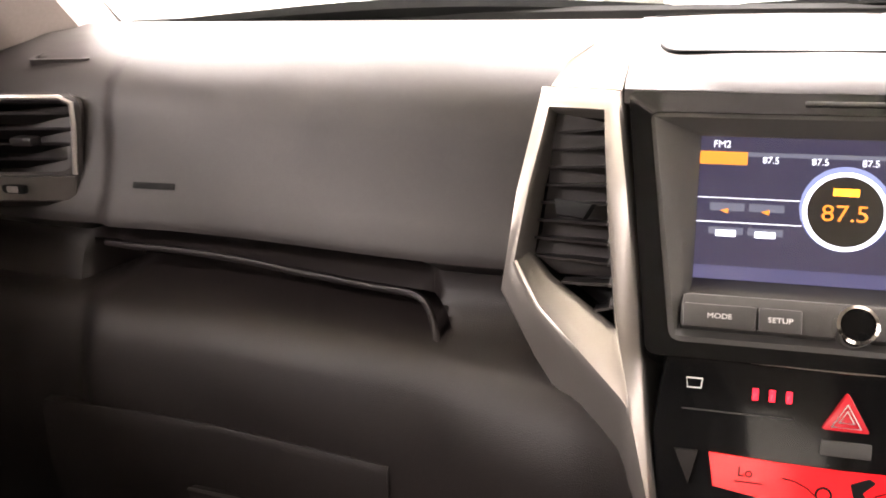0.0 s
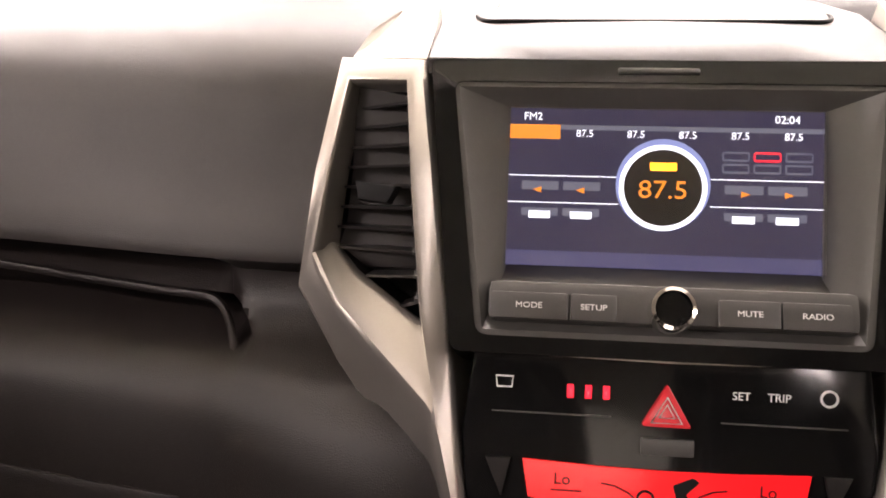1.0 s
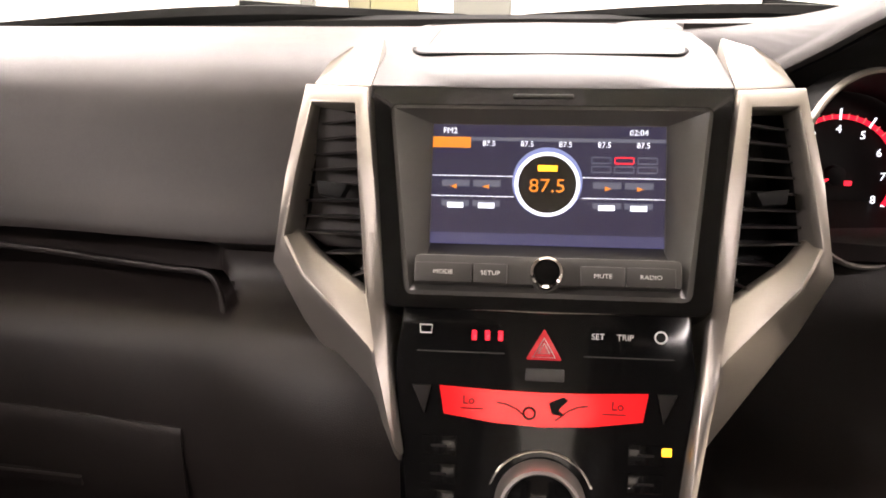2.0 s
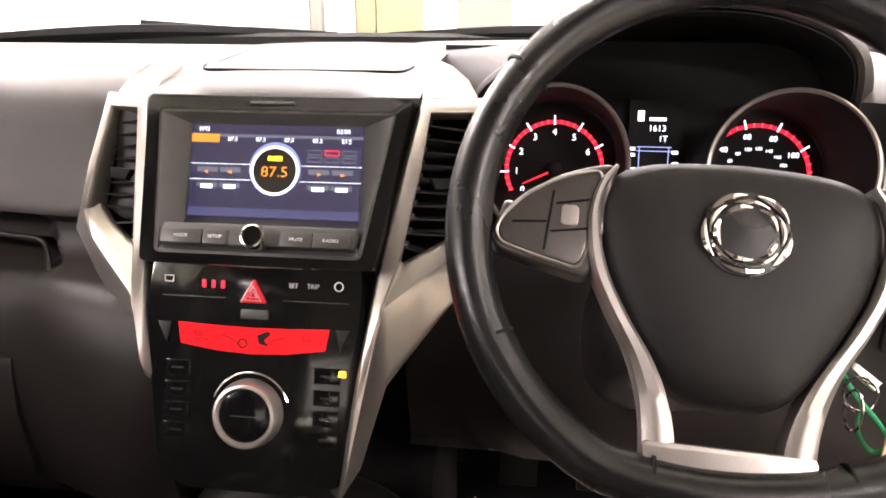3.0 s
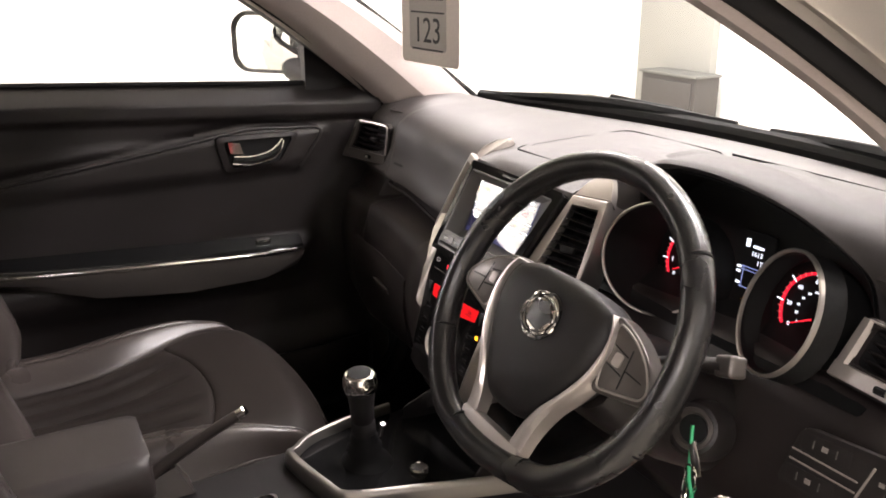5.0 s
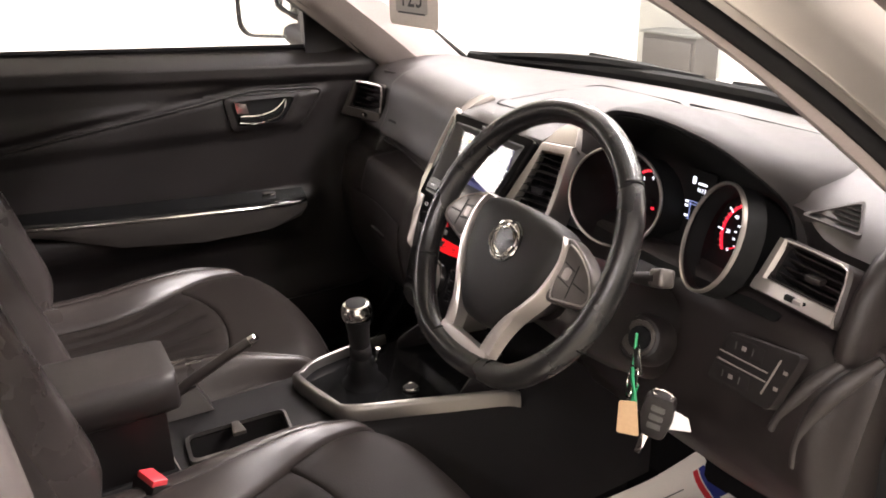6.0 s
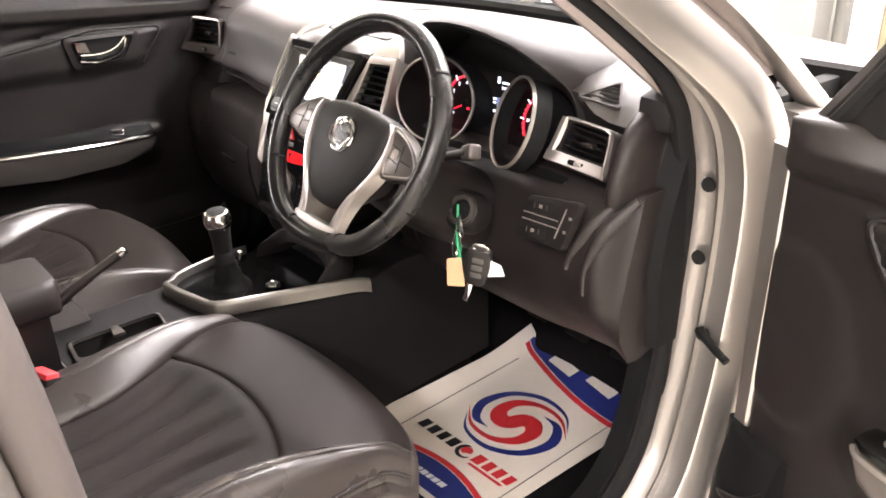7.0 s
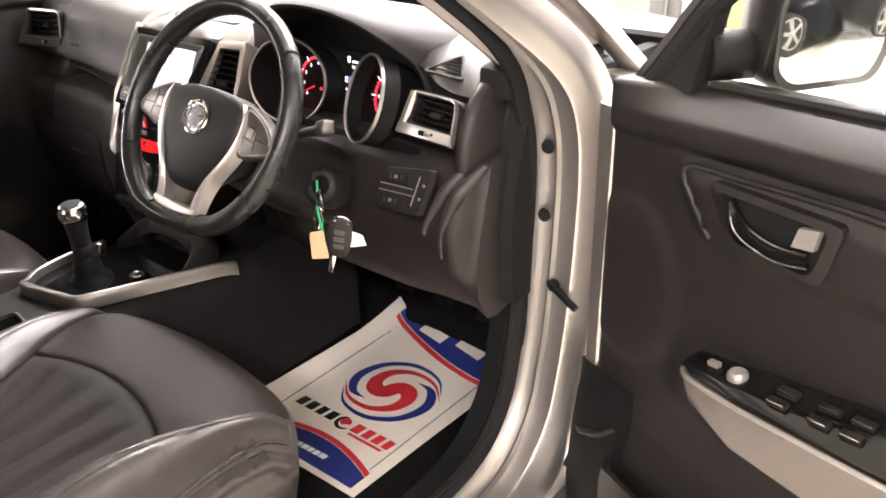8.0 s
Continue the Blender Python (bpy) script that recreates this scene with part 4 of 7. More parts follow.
lettering("TRIP", 0.0052, on_stack(0.0495, -0.004, 0.0003), M_WHITEINK, stack)
part("wheel_mark", lathe([(0.0030, 0), (0.0030, 0.0005), (0.0040, 0.0005), (0.0040, 0)], on_stack(0.071, -0.003, 0.0001), 20, cap=False), M_WHITEINK, stack)
for sgn in (-1, 1):
    part("switch_seam", rbox((0.055, 0.0006, 0.0006), on_stack(sgn * 0.052, -0.0165, 0.0003), 0), M_UNIT, stack)
    part("corner_switch", prism([(sgn * 0.082, -0.038), (sgn * 0.070, -0.038), (sgn * 0.074, -0.056)][::sgn], 0.002, on_stack(0, 0, 0), 0.0006), M_DARK, stack)
part("slot", rbox((0.024, 0.008, 0.003), on_stack(0.001, -0.029, 0), 0.001), M_UNIT, stack)
lcd = [(-0.0645, -0.038), (-0.0615, -0.0555), (-0.03, -0.0600), (0, -0.0615), (0.03, -0.0600), (0.0615, -0.0555), (0.0645, -0.038), (0.03, -0.0395), (0, -0.040), (-0.03, -0.0395)]
disp = part("climate_display", prism(lcd, 0.002, on_stack(0, 0, -0.0006)), G_REDLCD, stack, "bright red backlit display")
for sgn in (-1, 1):
    lettering("Lo", 0.0075, on_stack(sgn * 0.046, -0.0465, 0.0016), M_BLACK, disp)
    part("display_line", rbox((0.014, 0.0006, 0.0003), on_stack(sgn * 0.044, -0.0515, 0.0016), 0), M_BLACK, disp)
    pts = [on_stack(sgn * (0.028 - 0.02 * t), -0.047 - 0.010 * t * t, 0.0016).translation for t in (0, 0.3, 0.6, 1)]
    part("display_line", tube(pts, 0.0004, 5), M_BLACK, disp)
part("display_symbol", prism(round_corners([(0.004, -0.046), (0.013, -0.042), (0.016, -0.044), (0.010, -0.050), (0.014, -0.054), (0.006, -0.053)], 0.001), 0.0003, on_stack(0, 0, 0.0014)), M_BLACK, disp)
part("display_symbol", lathe([(0.003, 0), (0.003, 0.0003), (0.0042, 0.0003), (0.0042, 0)], on_stack(-0.008, -0.053, 0.0015), 16, cap=False), M_BLACK, disp)
part("warning_light", rbox((0.006, 0.005, 0.001), on_stack(0.0765, -0.0735, 0.0006), 0.0003), G_AMBER, stack)
dial = part("climate_dial", lathe([(0.0285, -0.002), (0.0285, 0.004), (0.0270, 0.013), (0.0255, 0.016), (0.0235, 0.0165), (0.0222, 0.0145), (0.0215, 0.012)], on_stack(0, -0.110, 0), 48), M_SILVER, stack, "brushed silver ring dial")
part("dial_face", lathe([(0.0218, 0.0), (0.0218, 0.0125), (0.015, 0.0145), (0.001, 0.015)], on_stack(0, -0.110, 0), 40), M_GLOSS, dial, "gloss black dial centre")
part("dial_mark", rbox((0.022, 0.0007, 0.0004), on_stack(0, -0.110, 0.0152), 0), M_UNIT, dial)
arc = [on_stack(0.0335 * math.cos(radians(a)), -0.110 + 0.0335 * math.sin(radians(a)), 0.0005).translation for a in range(20, 161, 10)]
part("dial_scale", tube(arc, 0.0008, 5), M_CHROME, stack)
for v in (-0.076, -0.094, -0.111, -0.128):
    for sgn in (-1, 1):
        part("climate_switch", rbox((0.022, 0.013, 0.002), on_stack(sgn * 0.064, v, 0.0), 0.001), M_GLOSS, stack)
        part("switch_mark", rbox((0.010, 0.0014, 0.0004), on_stack(sgn * 0.064, v, 0.0012), 0), M_DARK, stack)

# ---------- instruments ----------
cluster = thing("instrument_cluster", (0.34, 0.8, 0.95), "two lit dials with red scales and a small trip screen", "instruments")
part("face", prism(rounded(0.338, 0.20, 0.075), 0.01, frame_at((0.331, 0.808, 1.04), (1, 0, 0), (0, 0.12, 1))), M_BLACK, cluster)
part("surround", loft([[(x, 0.80, 1.0 + dz), (x, 0.735, 0.985 + dz), (x, 0.70, 0.975), (x, 0.80, 0.97)] for x, dz in ((0.13, 0), (0.34, -0.006), (0.55, 0))]), M_BLACK, cluster)


def gauge(x, z, centre, yaw, tilt, r, name, label):
    """A dial face towards the driver in a tube whose rim is cut at a slant."""
    m = frame_at((x, 0.793, z), (1, 0, 0), (0, 0.12, 1))
    yw, tl = radians(yaw), radians(tilt)
    back = Vector((math.sin(yw), -math.cos(yw), 0))
    rm = frame_at(centre, (math.cos(yw), math.sin(yw), 0), Vector((0, 0, math.cos(tl))) - back * math.sin(tl))
    ang = [math.tau * k / 56 for k in range(56)]
    rim = lambda q, off: [rm @ Vector((q * math.cos(a), q * math.sin(a), off)) for a in ang]
    base = [m @ Vector(((r - 0.004) * math.cos(a), (r - 0.004) * math.sin(a), 0)) for a in ang]
    g = part(name, loft([base, rim(r - 0.002, -0.002), rim(r + 0.0015, -0.002), rim(r + 0.0018, -0.03)], cap=False), M_BLACK, cluster, label)
    part("ring", loft([rim(r - 0.0020, -0.003), rim(r - 0.0016, 0.0005), rim(r + 0.0002, 0.0018), rim(r + 0.0018, 0.0005), rim(r + 0.0022, -0.004)], cap=False), M_SURROUND, g, "satin silver ring")
    return m, g


def scale(m, g, r, a0, a1, n, red_from=0.0):
    pts = [(m @ pose(r * math.cos(radians(a0 + (a1 - a0) * k / 40)), r * math.sin(radians(a0 + (a1 - a0) * k / 40)), 0.002)).translation for k in range(41)]
    part("scale_arc", tube(pts, 0.0020, 6, flat=1.0), G_REDARC, g)
    for k in range(4 * (n - 1) + 1):
        if k % 4:
            a = radians(a0 + (a1 - a0) * k / (4 * (n - 1)))
            part("minor_tick", rbox((0.0045, 0.0007, 0.0006), m @ pose(0, 0, 0, 0, 0, math.degrees(a)) @ pose(r + 0.0005, 0, 0.0042), 0), G_REDTICK, g)
    for k in range(n):
        a = radians(a0 + (a1 - a0) * k / (n - 1))
        part("tick", rbox((0.009, 0.0014, 0.0008), m @ pose(0, 0, 0, 0, 0, math.degrees(a)) @ pose(r + 0.002, 0, 0.0045), 0), G_WHITE, g)


tm, tg = gauge(0.237, 1.0165, (0.241, 0.716, 1.0395), 24, 10, 0.0715, "rev_counter", "rev counter with red scale")
scale(tm, tg, 0.0475, 214, -32, 9)
for k in range(9):
    a = radians(214 - 246 * k / 8)
    lettering(str(k), 0.009, tm @ pose(0.0375 * math.cos(a), 0.0375 * math.sin(a), 0.003), G_WHITE, tg, "numeral")
part("needle", prism([(0, -0.001), (0.034, -0.0004), (0.034, 0.0004), (0, 0.001)], 0.001, tm @ pose(0, 0, 0.006) @ pose(0, 0, 0, 0, 0, 205)), G_RED, tg)
part("needle_cap", lathe([(0.008, 0), (0.008, 0.006), (0.005, 0.008), (0.0005, 0.0085)], tm, 20), M_BLACK, tg)
sm, sg = gauge(0.430, 1.0135, (0.439, 0.7045, 1.0436), -25, 20, 0.0694, "speedometer", "speedometer with red scale and white numerals")
scale(sm, sg, 0.0510, 208, -35, 8)
for k in range(8):
    a = radians(208 - 243 * k / 7)
    lettering(str(k * 20), 0.0075, sm @ pose(0.041 * math.cos(a), 0.041 * math.sin(a), 0.003), G_WHITE, sg, "numeral")
for k in range(13):
    a = radians(205 - 237 * k / 12)
    lettering(str(k * 20), 0.0046, sm @ pose(0.029 * math.cos(a), 0.029 * math.sin(a), 0.003), G_WHITE, sg, "numeral")
part("needle", prism([(-0.004, -0.0012), (0.040, -0.0004), (0.040, 0.0004), (-0.004, 0.0012)], 0.001, sm @ pose(0, 0, 0.006) @ pose(0, 0, 0, 0, 0, 208)), G_RED, sg)
part("needle_cap", lathe([(0.008, 0), (0.008, 0.006), (0.005, 0.008), (0.0005, 0.0085)], sm, 20), M_BLACK, sg)
mf = frame_at((0.333, 0.7935, 1.05), (1, 0, 0), (0, 0.12, 1))
trip = part("trip_screen", prism(rounded(0.05, 0.075, 0.004), 0.003, mf @ pose(0, 0, -0.001)), M_BLACK, cluster, "small black and white trip screen")
lettering("1613", 0.0085, mf @ pose(0.002, 0.010, 0.003), G_WHITE, trip, "screen_text")
lettering("1T", 0.008, mf @ pose(0.008, 0.0, 0.003), G_WHITE, trip, "screen_text")
part("screen_symbol", rbox((0.006, 0.010, 0.0006), mf @ pose(-0.014, 0.022, 0.0025), 0), G_WHITE, trip)
part("screen_symbol", rbox((0.016, 0.003, 0.0006), mf @ pose(0.002, 0.019, 0.0025), 0), G_WHITE, trip)
for yy, w in ((-0.008, 0.034), (-0.012, 0.034), (-0.034, 0.034)):
    part("screen_line", rbox((w, 0.0009, 0.0006), mf @ pose(0, yy, 0.0025), 0), G_HALO, trip)
for xx in (-0.014, 0.014):
    part("screen_line", rbox((0.0009, 0.026, 0.0006), mf @ pose(xx, -0.021, 0.0025), 0), G_HALO, trip)
for xx, yy in ((-0.021, -0.010), (-0.021, -0.016), (-0.019, -0.030), (0.020, -0.013), (0.021, -0.024)):
    part("screen_symbol", rbox((0.006, 0.003, 0.0006), mf @ pose(xx, yy, 0.0025), 0), G_WHITE, trip)
part("warning_light", rbox((0.006, 0.005, 0.001), mf @ pose(0.004, -0.046, 0.012), 0.0004), G_AMBER, cluster)
part("warning_light", rbox((0.006, 0.004, 0.001), tm @ pose(0.010, -0.006, 0.0055), 0.0004), G_RED, tg)
part("warning_light", rbox((0.006, 0.005, 0.001), sm @ pose(0.012, -0.040, 0.0055), 0.0004), G_GREEN, sg)

# ---------- steering wheel ----------
wheel = thing("steering_wheel", (0.352, 0.475, 1.045), "black leather three-spoke steering wheel with silver trim", "steering wheel")
TILT_W = 30.5
YAW_W = radians(3.5)
WM = frame_at((0.3536, 0.4748, 1.057), (math.cos(YAW_W), math.sin(YAW_W), 0), (-math.sin(YAW_W) * math.sin(radians(TILT_W)), math.cos(YAW_W) * math.sin(radians(TILT_W)), math.cos(radians(TILT_W))))
R_W = 0.1655


def rim_point(a):
    c, s = math.cos(a), math.sin(a)
    r = R_W
    y = r * s
    if s < -0.86:
        y = -0.86 * r + (s + 0.86) * r * 0.6
    return Vector((r * c, y, 0.0))


full = [WM @ rim_point(math.tau * k / 72) for k in range(72)]
part("rim", tube(full, 0.0147, 14, loop=True, flat=1.12), M_RIM, wheel, "black stitched leather rim")
for a in (38, 142, 205, 335, 250, 290):
    p = [WM @ rim_point(radians(a) + d) for d in (-0.006, 0.0, 0.006)]
    part("rim_seam", tube(p, 0.0149, 14, flat=1.12), M_BLACK, wheel)
WH = WM @ pose(0, 0, 0, 0, 0, -4.5)  # the wheel stands turned a little to the right
# hub pad
half = [(0.0, 0.043), (0.045, 0.0405), (0.070, 0.034), (0.081, 0.022), (0.0845, 0.0), (0.078, -0.030), (0.062, -0.062), (0.043, -0.091), (0.024, -0.106), (0.0, -0.109)]
hubp = half + [(-x, y) for x, y in half[-2:0:-1]]
hp = smooth_line([(*p, 0) for p in hubp] + [(*hubp[0], 0)], 3)[:-1]
rings = []
for k, off in ((1.0, -0.030), (1.0, -0.006), (0.97, 0.003), (0.90, 0.008), (0.75, 0.0115), (0.45, 0.0138), (0.2, 0.0146), (0.03, 0.0148)):
    rings.append([WH @ Vector((p.x * k, (p.y + 0.034) * k - 0.034, off)) for p in hp])
part("airbag_cover", loft(rings), M_HUB, wheel, "matt black airbag cover", 50)
# emblem ring drawn as plain arcs
EY = -0.005
emb = part("emblem", lathe([(0.026, 0.0115), (0.026, 0.0158), (0.001, 0.0168)], WH @ pose(0, EY, 0), 32), M_RIM, wheel, "plain round emblem with chrome arcs")
for a0 in (20, 92, 164, 236, 308):
    for rx, ry, a1, wd in ((0.0250, 0.0232, 0, 0.0018), (0.0175, 0.0160, 62, 0.0016), (0.0212, 0.0195, 34, 0.0011)):
        pts = [WH @ Vector((rx * math.cos(radians(a0 + a1 + 58 * k / 12)), EY + ry * math.sin(radians(a0 + a1 + 58 * k / 12)), 0.0170)) for k in range(13)]
        part("chrome_arc", tube(pts, [0.0006 + wd * math.sin(math.pi * k / 12) for k in range(13)], 6), M_CHROME, emb)


def spoke_strip(side):
    """Silver strip from the hub's upper corner down to the rim's foot."""
    outer = smooth_line([(0.078, 0.0335, 0), (0.0875, 0.020, 0), (0.0915, -0.001, 0), (0.0880, -0.030, 0), (0.0775, -0.054, 0), (0.0615, -0.082, 0), (0.0520, -0.112, 0), (0.0485, -0.148, 0)], 5)
    inner = smooth_line([(0.0755, 0.0325, 0), (0.0825, 0.018, 0), (0.0850, 0.000, 0), (0.0785, -0.030, 0), (0.065, -0.057, 0), (0.0455, -0.087, 0), (0.0345, -0.113, 0), (0.0290, -0.142, 0)], 5)
    rings = []
    n = len(outer) - 1
    for i, (b, a) in enumerate(zip(outer, inner)):
        lift = 0.009 - 0.006 * smoothstep(0.6, 1.0, i / n)
        ring = [Vector((a.x, a.y, -0.016)), Vector((a.x, a.y, lift - 0.003)), a.lerp(b, 0.25) + Vector((0, 0, lift)), a.lerp(b, 0.7) + Vector((0, 0, lift)), Vector((b.x, b.y, lift - 0.004)), Vector((b.x, b.y, -0.016))]
        rings.append([WH @ Vector((q.x * side, q.y, q.z)) for q in ring])
    return loft(rings)


for side in (-1, 1):
    part("spoke_trim", spoke_strip(side), M_SILVER, wheel, "satin silver spoke")
part("spoke_foot", prism(round_corners([(-0.051, -0.130), (0.051, -0.130), (0.046, -0.158), (-0.046, -0.158)], 0.006), 0.016, WH @ pose(0, 0, -0.012), 0.003), M_SILVER, wheel)


def pod(side, k=1.0, dy=0.0):
    line = [(0.076, 0.0365), (0.094, 0.0325), (0.112, 0.0255), (0.133, 0.012), (0.1475, -0.005), (0.1515, -0.016), (0.147, -0.025), (0.120, -0.0325), (0.088, -0.040), (0.080, -0.01)]
    return [Vector(((0.115 + (x - 0.115) * k) * side, (y + 0.003) * k - 0.003 + dy)) for x, y in line][::side]


for side in (-1, 1):
    pts = round_corners(pod(side), 0.008)
    part("spoke", prism([(p.x, p.y) for p in pts], 0.022, WH @ pose(0, 0, -0.020), 0.004, 3), M_GREYTRIM, wheel, "grey satin spoke shell")
    pl_ = part("switch_plate", prism([(p.x, p.y) for p in round_corners(pod(side, 0.80), 0.007)], 0.0035, WH @ pose(side * 0.002, 0, 0.0), 0.0012), M_GREYTRIM, wheel, "grey satin switch plate")
    edge_ = [WH @ Vector((p.x + side * 0.002, p.y, 0.0030)) for p in round_corners(pod(side, 0.84), 0.007)]
    part("plate_edge", tube(edge_, 0.0011, 6, loop=True), M_SURROUND, pl_, "bright plate edge")
    for x0, y0, x1, y1 in ((0.092, 0.010, 0.112, 0.006), (0.090, -0.008, 0.114, -0.012), (0.114, 0.014, 0.117, -0.024), (0.117, -0.006, 0.138, -0.008)):
        part("switch_gap", tube([WH @ Vector((side * x0, y0, 0.0036)), WH @ Vector((side * x1, y1, 0.0036))], 0.0008, 5), M_BLACK, pl_)
    part("wheel_button", prism(rounded(0.011, 0.013, 0.003), 0.0020, WH @ pose(side * 0.103, -0.001, 0.003), 0.0008), M_PLATE, pl_, "pale toggle switch")
part("hub_back", lathe([(0.066, -0.02), (0.060, -0.045), (0.045, -0.07), (0.04, -0.09)], WH @ pose(0, -0.036, 0), 24), M_DARK, wheel)

# column, stalks, ignition
column = thing("steering_column", (0.352, 0.60, 0.92), "dark plastic steering column cover with stalks", "steering column")
CM = WM @ pose(0, 0, 0)
rings = []
for d, w, h, dy in ((-0.075, 0.050, 0.044, -0.034), (-0.10, 0.060, 0.052, -0.036), (-0.15, 0.068, 0.060, -0.038), (-0.22, 0.074, 0.066, -0.04), (-0.30, 0.07, 0.066, -0.04)):
    rings.append([CM @ Vector((w * math.copysign(abs(math.cos(a)) ** 0.7, math.cos(a)), dy + h * math.copysign(abs(math.sin(a)) ** 0.7, math.sin(a)), d)) for a in [math.tau * k / 24 for k in range(24)]])
part("shroud", loft(rings), M_DARK, column, "", 50)
for side, tip in ((1, Vector((0.520, 0.560, 1.050))), (-1, Vector((0.200, 0.575, 1.035)))):
    root = CM @ Vector((side * 0.05, 0.0, -0.115))
    st = part("stalk", tube([root, root.lerp(tip, 0.5) + Vector((0, -0.004, 0.004)), root.lerp(tip, 0.74), root.lerp(tip, 0.90)], [0.007, 0.0075, 0.0105, 0.0115], 12, flat=0.8), M_DARK, column, "dark control stalk")
    axis = (tip - root).normalized()
    part("stalk_tip", rbox((0.024, 0.021, 0.020), frame_at(tip - axis * 0.012, axis, (0, 0.3, 1)), 0.005, 3), M_GREYTRIM, st, "grey stalk end")
IGN = frame_at((0.428, 0.615, 0.922), (1, 0.35, 0.0), (0, 0.55, 1))
ig = part("ignition_lock", lathe([(0.034, -0.03), (0.032, 0.0), (0.027, 0.008), (0.0225, 0.009), (0.021, 0.006), (0.020, 0.001)], IGN, 32), M_DARK, column)
part("lock_ring", lathe([(0.0235, 0.006), (0.0225, 0.0105), (0.018, 0.011), (0.016, 0.008), (0.015, 0.003)], IGN, 32), M_GREYTRIM, ig, "grey ring round the key slot")
part("lock_slot", lathe([(0.0155, 0.0), (0.0155, 0.006), (0.001, 0.0065)], IGN, 24), M_BLACK, ig)

# keys hanging from the lock
keys = thing("key_ring", (0.50, 0.565, 0.90), "car keys with green cord and card tags hanging from the ignition", "keys")
part("key_blade", rbox((0.009, 0.0022, 0.04), frame_at((0.470, 0.572, 0.922), (0.6, 0.5, 0.4), (0.3, -0.4, 0.9)), 0.0008), M_CHROME, keys)
part("cord", tube(smooth_line([(0.448, 0.588, 0.945), (0.458, 0.578, 0.925), (0.470, 0.566, 0.905), (0.488, 0.556, 0.885), (0.494, 0.552, 0.872), (0.486, 0.555, 0.862), (0.476, 0.562, 0.874), (0.478, 0.568, 0.895)], 5), 0.0019, 6), M_GREEN, keys, "thin green cord")
part("split_ring", tube([(0.474 + 0.011 * math.cos(a), 0.564 - 0.004 * math.cos(a), 0.905 + 0.014 * math.sin(a)) for a in [math.tau * k / 20 for k in range(20)]], 0.0012, 6, loop=True), M_CHROME, keys)
part("split_ring", tube([(0.470 + 0.004 * math.cos(a), 0.562 - 0.008 * math.cos(a), 0.892 + 0.017 * math.sin(a)) for a in [math.tau * k / 20 for k in range(20)]], 0.0011, 6, loop=True), M_CHROME, keys)
FOB = frame_at((0.521, 0.560, 0.880), (0.80, 0.55, -0.16), (0.16, 0.05, 1))
fob = part("key_fob", prism([(p.x, p.y) for p in round_corners([(-0.017, 0.026), (0.016, 0.029), (0.019, 0.0), (0.014, -0.030), (-0.012, -0.030), (-0.019, -0.002)], 0.008)], 0.013, FOB @ pose(0, 0, -0.0065), 0.003), M_DARK, keys, "black remote key")
for yy in (0.012, 0.0, -0.012):
    part("fob_button", prism(rounded(0.016, 0.008, 0.002), 0.0012, FOB @ pose(0, yy, 0.0062), 0.0004), M_UNIT, fob)
part("fob_ring", tube([(FOB @ Vector((0.012 * math.cos(a), 0.030 + 0.005 * math.sin(a), 0.0))) for a in [math.tau * k / 16 for k in range(16)]], 0.0012, 6, loop=True), M_CHROME, fob)
part("fob_blade", prism([(-0.004, -0.062), (0.004, -0.062), (0.0045, -0.028), (-0.0045, -0.028)], 0.0022, FOB @ pose(-0.004, 0, -0.001) @ pose(0, 0, 0, 0, 0, -6), 0.0005), M_CHROME, fob, "steel key blade")
part("card_tag", prism([(p.x, p.y) for p in round_corners([(-0.013, 0.02), (0.008, 0.024), (0.013, -0.022), (-0.014, -0.024)], 0.003)], 0.0012, frame_at((0.495, 0.542, 0.868), (0.8, 0.5, 0), (0.05, 0, 1))), M_TAN, keys, "tan card tag")
part("card_tag", prism([(-0.012, 0.016), (0.008, 0.010), (0.014, -0.006), (-0.01, -0.012)], 0.0008, frame_at((0.543, 0.574, 0.876), (0.8, 0.55, -0.1), (0.1, 0, 1))), M_WHITEINK, keys, "white paper tag")


